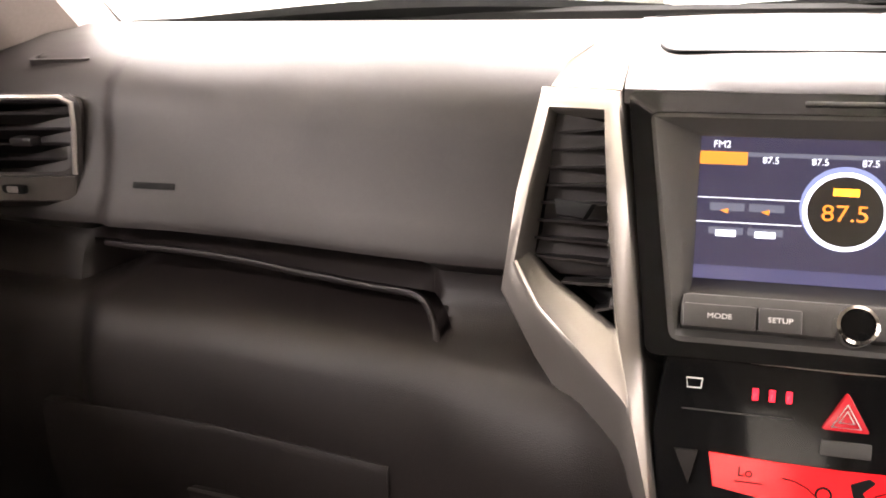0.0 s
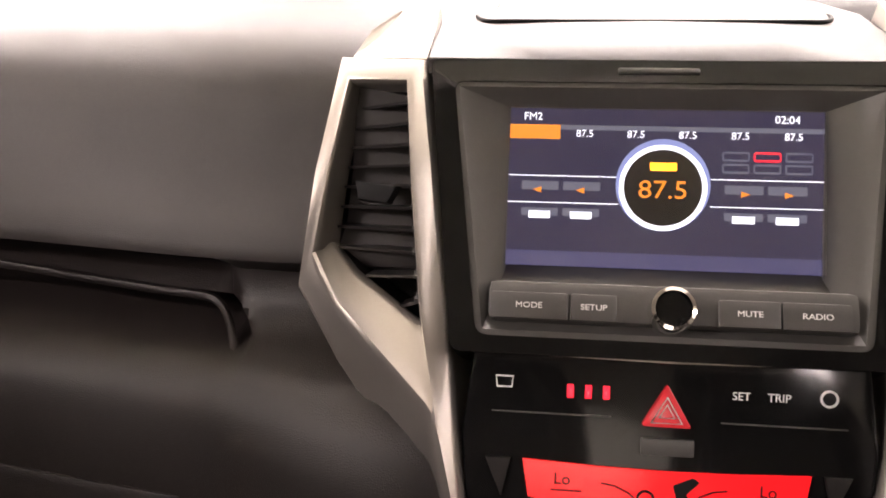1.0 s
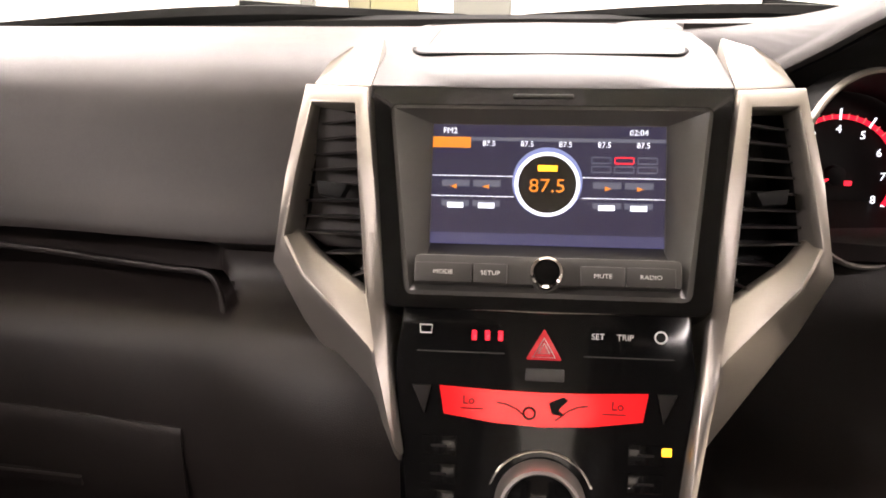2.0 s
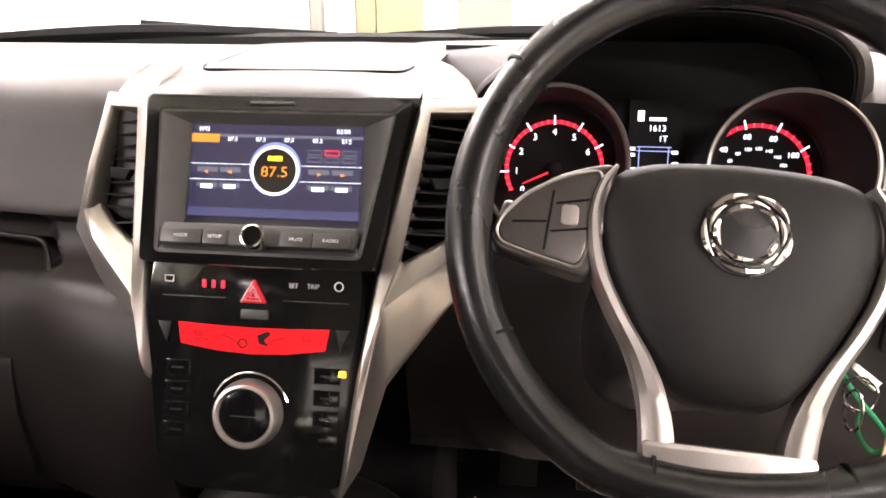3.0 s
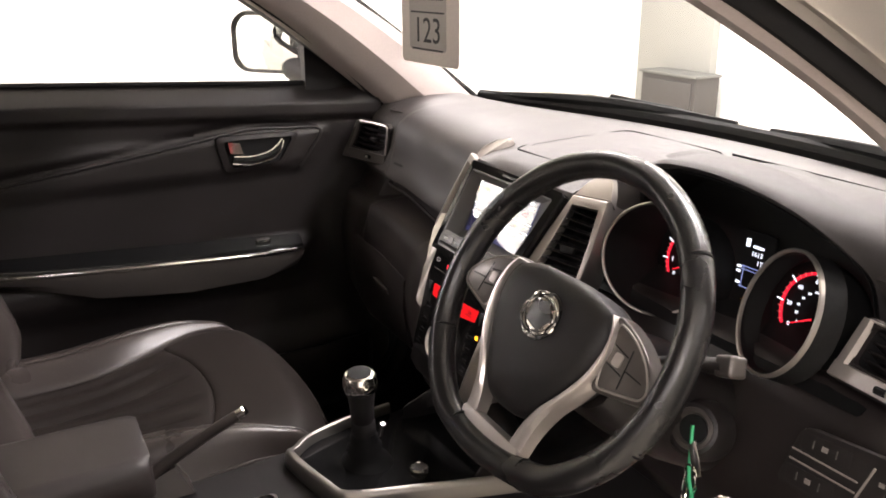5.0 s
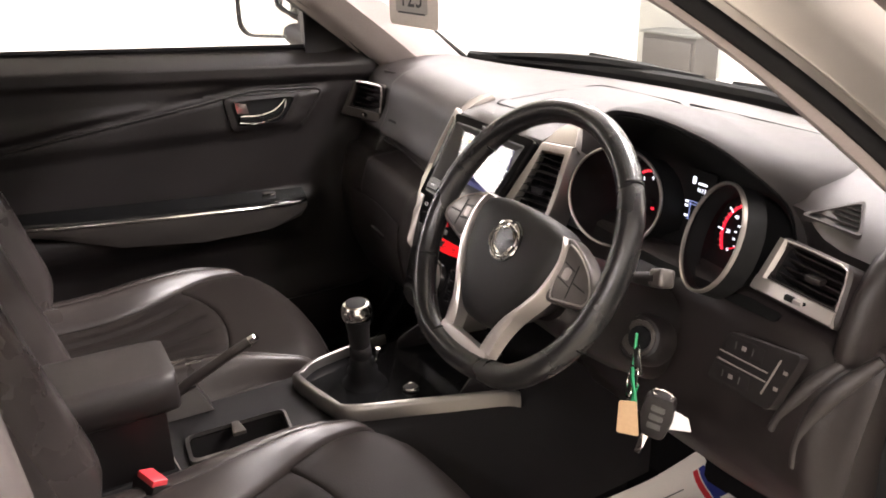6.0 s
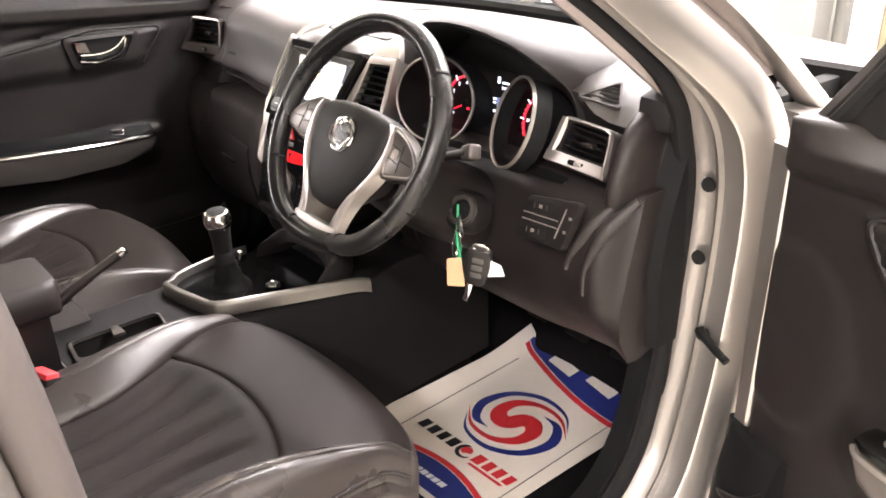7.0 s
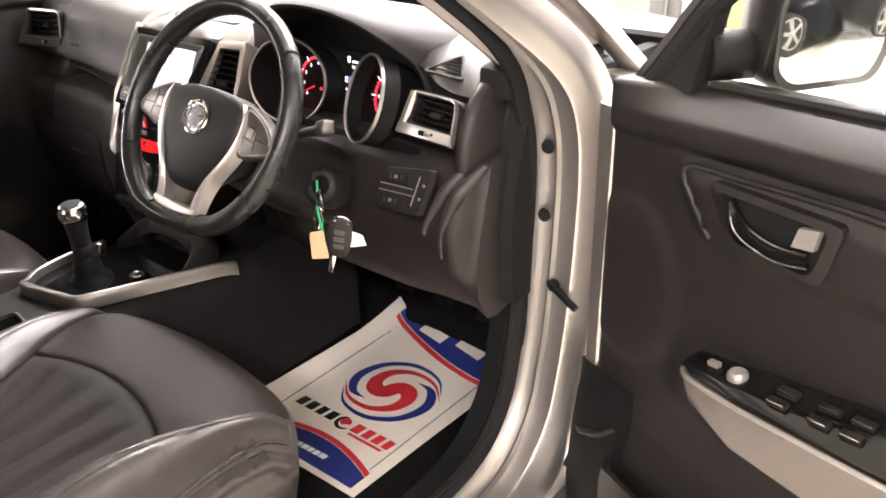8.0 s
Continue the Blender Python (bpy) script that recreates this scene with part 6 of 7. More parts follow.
    part("headrest", loft([[bplace(u * k, v, h * k) for u, h in ((-0.12, -0.05), (-0.12, 0.02), (-0.06, 0.045), (0.06, 0.045), (0.12, 0.02), (0.12, -0.05), (0.0, -0.065))] for v, k in ((0.645, 0.7), (0.665, 1.0), (0.78, 1.0), (0.82, 0.75))]), M_LEATHER, s, "", 60)
    return s


seat(0.345, "driver_seat", "black leather driver's seat with ribbed centre")
seat(-0.345, "passenger_seat", "black leather passenger seat with ribbed centre")
bk = thing("seat_belt_buckle", (0.148, 0.045, 0.68), "seat belt buckle with a red release button", "buckle")
part("buckle_body", rbox((0.05, 0.03, 0.06), pose(0.150, 0.040, 0.715, -20, 0, 20), 0.006), M_DARK, bk)
part("release_button", rbox((0.040, 0.022, 0.010), pose(0.150, 0.048, 0.746, -20, 0, 20), 0.003), material("buckle_red", (0.62, 0.05, 0.06), 0.3), bk, "red push button")

# ---------- floor mat ----------
mat_ = thing("paper_floor_mat", (0.31, 0.8, 0.352), "cream paper floor mat printed with blue and red shapes", "floor mat")


def mat_z(x, y):
    return 0.356 + 0.30 * max(0, y - 0.93) ** 1.3 + 0.004 * math.sin(9 * x + 5 * y) + 0.05 * smoothstep(0.19, 0.11, x) ** 2


def sheet(u0, u1, v0f, v1f, nx, ny, lift, mat, name, thick=0.0007, label=""):
    bm = bmesh.new()

    def pt(i, j, dz):
        x = u0 + (u1 - u0) * i / nx
        y = v0f(x) + (v1f(x) - v0f(x)) * j / ny
        return (x, y, mat_z(x, y) + lift + dz)
    top = [[bm.verts.new(pt(i, j, 0)) for j in range(ny + 1)] for i in range(nx + 1)]
    bot = [[bm.verts.new(pt(i, j, -thick)) for j in range(ny + 1)] for i in range(nx + 1)]
    for i in range(nx):
        for j in range(ny):
            bm.faces.new((top[i][j], top[i + 1][j], top[i + 1][j + 1], top[i][j + 1]))
            bm.faces.new((bot[i][j], bot[i][j + 1], bot[i + 1][j + 1], bot[i + 1][j]))
    for i in range(nx):
        bm.faces.new((top[i][0], bot[i][0], bot[i + 1][0], top[i + 1][0]))
        bm.faces.new((top[i][ny], top[i + 1][ny], bot[i + 1][ny], bot[i][ny]))
    for j in range(ny):
        bm.faces.new((top[0][j], top[0][j + 1], bot[0][j + 1], bot[0][j]))
        bm.faces.new((top[nx][j], bot[nx][j], bot[nx][j + 1], top[nx][j + 1]))
    return part(name, bm, mat, mat_, label, 60)


sheet(0.130, 0.490, lambda x: 0.562, lambda x: 1.075, 24, 30, 0.0, M_MATW, "paper", 0.001)
sheet(0.142, 0.470, lambda x: 0.575, lambda x: 0.598 + 0.045 * math.sin(math.pi * (x - 0.142) / 0.36) ** 1.0, 24, 4, 0.0010, M_MATB, "printed_band", label="deep blue band")
sheet(0.142, 0.470, lambda x: 0.600 + 0.045 * math.sin(math.pi * (x - 0.142) / 0.36), lambda x: 0.612 + 0.045 * math.sin(math.pi * (x - 0.142) / 0.36), 24, 2, 0.0010, M_MATR, "printed_band", label="red band")
sheet(0.150, 0.470, lambda x: 1.052 - 0.075 * math.sin(math.pi * (x - 0.150) / 0.62), lambda x: 1.066, 24, 4, 0.0010, M_MATB, "printed_band", label="deep blue band")
sheet(0.150, 0.470, lambda x: 1.037 - 0.075 * math.sin(math.pi * (x - 0.150) / 0.62), lambda x: 1.049 - 0.075 * math.sin(math.pi * (x - 0.150) / 0.62), 24, 2, 0.0010, M_MATR, "printed_band", label="red band")


def printed(poly, mat, lift=0.0012):
    bm = bmesh.new()
    vs = [bm.verts.new((x, y, mat_z(x, y) + lift)) for x, y in poly]
    lo = [bm.verts.new((x, y, mat_z(x, y) + lift - 0.0005)) for x, y in poly]
    bm.faces.new(vs)
    bm.faces.new(lo[::-1])
    for k in range(len(vs)):
        bm.faces.new((vs[k], lo[k], lo[(k + 1) % len(vs)], vs[(k + 1) % len(vs)]))
    bmesh.ops.triangulate(bm, faces=[f for f in bm.faces if len(f.verts) > 4])
    part("printed_shape", bm, mat, mat_)


def crescent(cx, cy, r0, r1, a0, a1, w, mat, lift=0.0012, n=28, sq=0.92):
    """A tapering swirl arm from angle a0 to a1 whose radius runs from r0 to r1."""
    out, inn = [], []
    for k in range(n + 1):
        t = k / n
        a = radians(a0 + (a1 - a0) * t)
        r = r0 + (r1 - r0) * t
        h = w * math.sin(math.pi * min(1, 0.04 + 0.96 * t)) ** 0.7
        out.append((cx + (r + h / 2) * math.cos(a), cy + sq * (r + h / 2) * math.sin(a)))
        inn.append((cx + (r - h / 2) * math.cos(a), cy + sq * (r - h / 2) * math.sin(a)))
    printed(out + inn[::-1], mat, lift)


LX, LY = 0.322, 0.838


def swirl(half, mat, lift, whole):
    """A tapering printed band; half: (angle, radius, width) from its tail inwards, in parts of the mark's radius."""
    R = 0.114
    for turn_ in ((0,) if whole else (0, 180)):
        mid = [(r * math.cos(radians(a + turn_)), r * math.sin(radians(a + turn_)), w) for a, r, w in half]
        if whole:
            mid = mid + [(-x, -y, w) for x, y, w in mid[::-1]]
        line = smooth_line(mid, 6)
        left, right = [], []
        for i, p in enumerate(line):
            d = line[min(i + 1, len(line) - 1)] - line[max(i - 1, 0)]
            n = Vector((-d.y, d.x, 0)).normalized() * max(0.002, p.z) / 2
            left.append((LX + R * (p.x + n.x), LY + 0.95 * R * (p.y + n.y)))
            right.append((LX + R * (p.x - n.x), LY + 0.95 * R * (p.y - n.y)))
        for i in range(len(left) - 1):
            pieces.append((mat, lift, [left[i], left[i + 1], right[i + 1], right[i]]))


pieces = []
swirl(((25, 0.97, 0.0), (60, 0.95, 0.06), (100, 0.92, 0.11), (140, 0.90, 0.15), (180, 0.86, 0.20), (215, 0.75, 0.15), (245, 0.55, 0.0)), M_MATB, 0.0012, False)
swirl(((14, 1.02, 0.0), (50, 0.83, 0.07), (90, 0.69, 0.12), (130, 0.58, 0.20), (170, 0.46, 0.28), (205, 0.33, 0.34), (240, 0.15, 0.36)), M_MATR, 0.0022, True)
for ink in (M_MATB, M_MATR):
    bm = bmesh.new()
    for mat, lift, poly in pieces:
        if mat == ink:
            bm.faces.new([bm.verts.new((x, y, mat_z(x, y) + lift)) for x, y in poly])
    bmesh.ops.remove_doubles(bm, verts=bm.verts, dist=1e-6)
    part("printed_swirl", bm, ink, mat_, "blue printed swirl" if ink == M_MATB else "red printed swirl")


def bars(x0, y0, widths, h, gap, mat, slope=0.0):
    x = x0
    for w in widths:
        y = y0 + slope * (x - x0)
        printed([(x, y), (x + w, y + slope * w), (x + w + 0.003, y + h + slope * w), (x + 0.003, y + h)], mat)
        x += w + gap


bars(0.182, 0.690, (0.020, 0.021, 0.019, 0.021), 0.026, 0.0095, M_INK)
crescent(0.322, 0.702, 0.018, 0.020, 100, 330, 0.009, M_INK, 0.0014)
crescent(0.322, 0.702, 0.012, 0.004, 0, 300, 0.012, M_MATR, 0.0016)
bars(0.346, 0.690, (0.022, 0.019, 0.019, 0.017), 0.026, 0.0085, M_MATR)
bars(0.350, 0.679, (0.090,), 0.006, 0.002, M_MATR)
bars(0.170, 0.594, (0.010, 0.014, 0.009, 0.014, 0.012, 0.014, 0.010, 0.013, 0.011, 0.014, 0.012, 0.014, 0.016), 0.012, 0.003, M_WHITEINK, 0.03)
for dx in (0.0, 0.110):
    q0, q1 = 0.225 + dx, 0.300 + dx
    printed([(q0, 1.035), (q1, 1.022), (q1 + 0.004, 1.050), (q0 + 0.004, 1.063)], M_MATW, 0.0022)
for x in (0.165, 0.462):
    printed([(x, 0.63), (x + 0.0016, 0.63), (x + 0.0016, 1.0), (x, 1.0)], M_INK, 0.0012)

# pedals
for px, w, lab in ((0.20, 0.055, "clutch_pedal"), (0.315, 0.06, "brake_pedal"), (0.43, 0.045, "accelerator_pedal")):
    p = thing(lab, (px, 1.05, 0.5), "black rubber pedal on a steel arm", "pedal", "pedals")
    part("pedal_pad", rbox((w, 0.014, 0.055), pose(px, 1.035, 0.505, -35), 0.004), M_RUBBER, p)
    part("pedal_arm", tube([(px, 1.045, 0.51), (px, 1.075, 0.60), (px, 1.10, 0.74)], 0.008, 6), M_BLACK, p)

# ---------- doors ----------


def build_door(name, label, P, is_driver):
    """P(s, d, z): s from the hinge edge to the rear, d inwards, z up."""
    door = thing(name, tuple(P(0.45, 0, 0.35)), label, "car door", "front doors")
    L = 0.82 if is_driver else 1.00

    def top(s):
        return (1.150 + 0.045 * (s / 0.8)) if not is_driver else 1.152 + 0.016 * (s / 0.33)

    def crease_z(s):
        if is_driver:
            return 1.084 + 0.010 * smoothstep(0.15, 0.40, s) - 0.070 * smoothstep(0.45, 0.78, s)
        return 1.084 + 0.006 * smoothstep(0.15, 0.30, s) - 0.133 * smoothstep(0.22, 0.40, s) * max(0, s - 0.30)

    def relief(s, z):
        """Depth of the moulded panel at s along the door and height z."""
        t = top(s)
        d = 0.004 - 0.044 * smoothstep(-0.03, 0.12, s) * min(1, max(0, (z - t + 0.034) / 0.034)) ** 1.2          # sloping waist rail
        d -= 0.010 * smoothstep(t - 0.055, t - 0.072, z)
        d -= 0.010 * math.exp(-((z - crease_z(s)) / 0.008) ** 2) * smoothstep(0.13, 0.16, s)   # groove under the rail
        line = 0.138 + 0.76 * (1.065 - z)                        # slanting crease before the handle
        d += 0.011 * smoothstep(line - 0.006, line + 0.008, s) * smoothstep(0.975, 1.01, z) * (1 - smoothstep(1.06, 1.082, z))
        a = smoothstep(0.14, 0.24, s)
        d += 0.036 * a * smoothstep(0.855, 0.815, z) * (1 - smoothstep(0.80, 0.72, z))      # armrest swell
        r = math.hypot((s - 0.040) / 0.105, (z - 0.88) / 0.128)
        d += 0.007 * (1 - smoothstep(0.88, 1.04, r)) * (1 - 0.35 * r)     # loudspeaker bulge
        d += 0.016 * smoothstep(0.66, 0.58, z)
        return d

    part("inner_panel", pad_patch(-0.016 if is_driver else 0.0, L, 0.0, 1.0, lambda s, v: relief(s, 0.415 + v * (top(s) - 0.415)), lambda s, v, h: P(s, h, 0.415 + v * (top(s) - 0.415)), 64, 150, 0.008, 0.05), M_DOOR, door, "dark moulded door panel", 50)
    cu = bmesh.new()
    o = [P(s, 0.011, z) for s, z in ((0.192, 1.072), (0.368, 1.074), (0.352, 1.000), (0.232, 1.004))]
    i_ = [P(s, 0.010, z) for s, z in ((0.206, 1.064), (0.354, 1.066), (0.340, 1.009), (0.240, 1.012))]
    ro_ = lambda pts, d: [p + (P(0, d, 0) - P(0, 0, 0)) for p in round_corners(pts, 0.014)]
    loft([ro_(o, -0.014), ro_(o, 0.0), ro_(i_, 0.004), ro_(i_, -0.02)], cap=False, bm=cu)
    part("handle_cup", cu, M_DOOR, door, "moulded rim round the handle")
    well = loft([ro_(i_, -0.0025), ro_(i_, -0.012)])
    part("handle_well", well, M_BLACK, door)
    Q = lambda s, d, z: P(s, d + 0.008, z)
    up_ = smooth_line([Q(0.230, 0.004, 1.060), Q(0.243, 0.007, 1.048), Q(0.260, 0.009, 1.038), Q(0.284, 0.010, 1.032), Q(0.305, 0.010, 1.031), Q(0.334, 0.008, 1.033)], 4)
    lo_ = smooth_line([Q(0.228, 0.004, 1.056), Q(0.236, 0.009, 1.038), Q(0.250, 0.012, 1.025), Q(0.276, 0.014, 1.018), Q(0.306, 0.014, 1.015), Q(0.338, 0.010, 1.020)], 4)
    inn_ = P(0, -0.006, 0) - P(0, 0, 0)
    part("door_handle", loft([[u + inn_, u, u.lerp(l, 0.5) + (P(0, 0.003, 0) - P(0, 0, 0)), l, l + inn_] for u, l in zip(up_, lo_)]), M_GLOSS, door, "dark pull handle with chrome edges", 50)
    part("handle_edge", tube(lo_, 0.0016, 6), M_CHROME, door, "chrome edge")
    part("handle_edge", tube(up_, 0.0018, 6), M_CHROME, door, "chrome edge")
    part("lock_lever", loft([[Q(s, d, z) for s, z in ((0.314, 1.036), (0.340, 1.040), (0.344, 1.064), (0.320, 1.059))] for d in (0.0, 0.008)]), M_PLATE if is_driver else M_CHROME, door, "bright lock lever")

    cr = [P(s, relief(s, z) + 0.001, z) for s, z in [(s_, crease_z(s_) - 0.009) for s_ in (0.80, 0.74, 0.66, 0.58, 0.50, 0.40, 0.30, 0.22, 0.17)] + [(0.148, 1.073), (0.143, 1.062), (0.165, 1.032), (0.193, 0.994)]]
    part("panel_crease", tube(smooth_line(cr, 5), 0.0042, 8), M_DOOR, door, "raised crease")
    # armrest: gloss black switch top over a grey side
    al = [(0.205, 0.030), (0.225, 0.043), (0.30, 0.053), (0.45, 0.056), (0.62, 0.054)] + ([(0.75, 0.048)] if is_driver else [(0.70, 0.051), (0.76, 0.046), (0.80, 0.036)])

    def near_z(s):
        return (0.838 + 0.105 * (s - 0.22)) if is_driver else 0.829 + 0.066 * (s - 0.22)

    def far_z(s):
        return (0.842 + 0.205 * (s - 0.22)) if is_driver else near_z(s) + 0.016

    def top_z(s, d):
        return far_z(s) + (near_z(s) - far_z(s)) * d / 0.052

    part("switch_top", loft([[P(s, -0.002, far_z(s) + 0.004), P(s, 0.5 * d, top_z(s, 0.5 * d) + 0.0042), P(s, d - 0.004, near_z(s) + 0.004), P(s, d, near_z(s)), P(s, d - 0.004, near_z(s) - 0.008), P(s, -0.002, near_z(s) - 0.008)] for s, d in al]), M_GLOSS, door, "gloss black armrest top", 60)
    if is_driver:
        part("bright_edge", tube(smooth_line([P(s, d + 0.001, near_z(s) - 0.008) for s, d in al], 5), 0.0028, 8), M_SILVER, door, "bright armrest edge")
    else:
        part("bright_edge", tube(smooth_line([P(s, d, near_z(s) - 0.002) for s, d in al[1:]], 5), 0.0042, 8), M_CHROME, door, "bright armrest edge")
    side_ = []
    for s, d in al:
        k = smoothstep(0.20, 0.25, s) * (0.66 + 0.22 * smoothstep(0.25, 0.45, s)) * (1 - (0.5 if is_driver else 0.95) * smoothstep(0.55, 0.80, s))
        h = 0.012 + (0.075 if is_driver else 0.056) * k
        side_.append([P(s, d + 0.002, near_z(s) - 0.007), P(s, d + 0.001, near_z(s) - 0.007 - 0.5 * h), P(s, d - 0.006, near_z(s) - 0.007 - h), P(s, d - 0.04, near_z(s) - 0.007 - h), P(s, d - 0.02, near_z(s) - 0.005)])
    # same trim on both doors, the passenger's coloured darker for its shade
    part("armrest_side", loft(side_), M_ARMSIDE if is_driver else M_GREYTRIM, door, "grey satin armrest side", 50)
    if is_driver:
        for s in (0.344, 0.395, 0.432):
            for dd in (0.035, 0.017):
                c = P(s, dd, top_z(s, dd) + 0.006)
                m = frame_at(c, P(1, 0, 0.13) - P(0, 0, 0), P(0, -1, 0.2) - P(0, 0, 0))
                sw = part("window_switch", rbox((0.025, 0.012, 0.007), m, 0.0025), M_DARK, door, "dark grey window switch")
                part("switch_edge", rbox((0.022, 0.0022, 0.0016), m @ pose(0, -0.0052, 0.0034), 0.0006), M_CHROME, sw, "bright switch edge")
        jm = frame_at(P(0.280, 0.022, top_z(0.280, 0.022) + 0.003), P(1, 0, 0.13) - P(0, 0, 0), P(0, -1, 0.1) - P(0, 0, 0))
        part("mirror_joystick", lathe([(0.0125, 0.0), (0.0125, 0.006), (0.0095, 0.010), (0.001, 0.011)], jm, 20), M_PLATE, door, "round grey mirror control")
        part("mirror_switch", rbox((0.016, 0.009, 0.007), jm @ pose(-0.036, 0.002, 0.004), 0.002), M_PLATE, door)
    else:
        part("window_switch", rbox((0.030, 0.012, 0.010), frame_at(P(0.29, 0.022, top_z(0.29, 0.022) + 0.008), P(1, 0, 0) - P(0, 0, 0), P(0, -1, 0.2) - P(0, 0, 0)), 0.003), M_CHROME, door, "bright window switch")
    # speaker and pocket
    pk = []
    for s, d in ((0.05, 0.02), (0.08, 0.055), (0.2, 0.065), (0.45, 0.065), (0.70, 0.055), (0.76, 0.02)):
        pk.append([P(s, d - 0.012, 0.600), P(s, d, 0.604), P(s, d + 0.004, 0.58), P(s, d, 0.48), P(s, d - 0.03, 0.435), P(s, -0.01, 0.43), P(s, -0.01, 0.45), P(s, d - 0.03, 0.47)])
    part("door_pocket", loft(pk), M_DARK, door, "", 50)
    # outer skin and painted hinge edge
    part("outer_skin", loft([[P(s, -0.062, 0.40), P(s, -0.125, 0.45), P(s, -0.150, 0.70), P(s, -0.140, 1.0), P(s, -0.105, 1.10), P(s, -0.085, top(s) - 0.004), P(s, -0.060, top(s) - 0.006), P(s, -0.060, 0.45)] for s in (-0.012, 0.02, 0.4, L + 0.02)]), M_PAINT, door, "silver painted outer skin", 50)
    if is_driver:
        part("hinge_edge", loft([[P(-0.050, -0.045, z), P(-0.053, -0.016, z), P(-0.048, -0.011, z), P(w - 0.004, -0.009, z), P(w, -0.012, z), P(w, -0.045, z)] for z, w in ((0.66, -0.022), (0.80, -0.020), (0.98, -0.016), (1.11, -0.014))]), M_PAINT, door, "silver painted door edge", 40)
        part("lower_moulding", loft([[P(-0.052, -0.045, z), P(-0.056 - 0.022 * smoothstep(0.70, 0.52, z), -0.010, z), P(-0.040, 0.010 + e, z), P(0.010, 0.020 + e, z), P(0.070, 0.022 + e, z), P(0.075, -0.045, z)] for z, e in ((0.43, 0.012), (0.50, 0.016), (0.58, 0.008), (0.66, 0.0), (0.695, -0.010), (0.705, -0.016))]), M_BLACK, door, "black lower moulding round the door edge", 70)
        part("pocket_lip", tube(smooth_line([P(-0.036, 0.010, 0.594), P(-0.010, 0.022, 0.604), P(0.030, 0.027, 0.626), P(0.066, 0.022, 0.655)], 5), 0.006, 8), M_DOOR, door, "raised lip of the bottle pocket")
    else:
        part("hinge_edge", loft([[P(-0.012, -0.060, z), P(-0.014, -0.016, z), P(0.002, -0.010, z), P(0.004, -0.060, z)] for z in (0.42, 0.7, 1.0, 1.145)]), M_PAINT, door)
    # window frame
    wf = [P(-0.035, -0.040, 1.10), P(0.025, -0.052, 1.185), P(0.12, -0.068, 1.285), P(0.28, -0.088, 1.38), P(0.42, -0.10, 1.435), P(0.60, -0.108, 1.46), P(L - 0.02, -0.11, 1.465)]
    part("window_frame", tube(smooth_line(wf, 5), 0.018, 8, flat=0.8), M_DARK if is_driver else M_PAINT, door)
    part("window_channel", tube([p + (P(0, 0.014, -0.016) - P(0, 0, 0)) + (P(0.012, 0, 0) - P(0, 0, 0)) for p in smooth_line(wf, 5)], 0.013, 8), M_RUBBER, door)
    part("rear_upright", tube([P(L - 0.02, -0.05, 1.15), P(L - 0.02, -0.11, 1.465)], 0.018, 8), M_RUBBER, door)
    part("mirror_sail", loft([[P(-0.03, d, 1.115), P(0.108 if is_driver else 0.160, d, 1.150), P(0.130 if is_driver else 0.152, d - 0.022, 1.292 if is_driver else 1.262), P(0.104 if is_driver else 0.140, d - 0.030, 1.278 if is_driver else 1.27)] for d in (-0.025, -0.05)]), M_TRIMBLACK, door, "black triangular mirror mount")
    g = part("window_pane", loft([[P(0.19, -0.052, 1.15), P(0.19, -0.088, 1.31), P(0.42, -0.10, 1.425), P(L - 0.03, -0.108, 1.455), P(L - 0.03, -0.055, 1.18)], [P(0.19, -0.056, 1.15), P(0.19, -0.092, 1.31), P(0.42, -0.104, 1.425), P(L - 0.03, -0.112, 1.455), P(L - 0.03, -0.059, 1.18)]]), M_GLASS, door)
    g.visible_shadow = False
    part("waist_seal", tube([P(0.13, -0.042, top(0.13) + 0.003), P(0.5, -0.042, top(0.5) + 0.003), P(L - 0.02, -0.042, top(L - 0.02) + 0.003)], 0.006, 6), M_RUBBER, door)
    return door


PP = lambda s, d, z: Vector((-0.665 + d, 0.755 - s, z))
build_door("passenger_door", "closed passenger door with a dark panel and chrome handle", PP, False)
OPEN = radians(72)
DA = Vector((math.sin(OPEN), -math.cos(OPEN), 0))
DN = Vector((-math.cos(OPEN), -math.sin(OPEN), 0))
PD = lambda s, d, z: Vector((0.862, 0.752, -0.028)) + DA * (s - 0.03 * smoothstep(0, 0.2, s)) + DN * d + Vector((0, 0, z))
ddoor = build_door("driver_door", "open driver's door with a dark panel and window switches", PD, True)
part("check_strap", tube([(0.733, 0.808, 0.768), (0.742, 0.800, 0.768), (0.750, 0.796, 0.766), (0.772, 0.790, 0.757), (0.792, 0.786, 0.750)], [0.0095, 0.0105, 0.0070, 0.0062, 0.006], 8), M_BLACK, ddoor, "dark steel check strap")


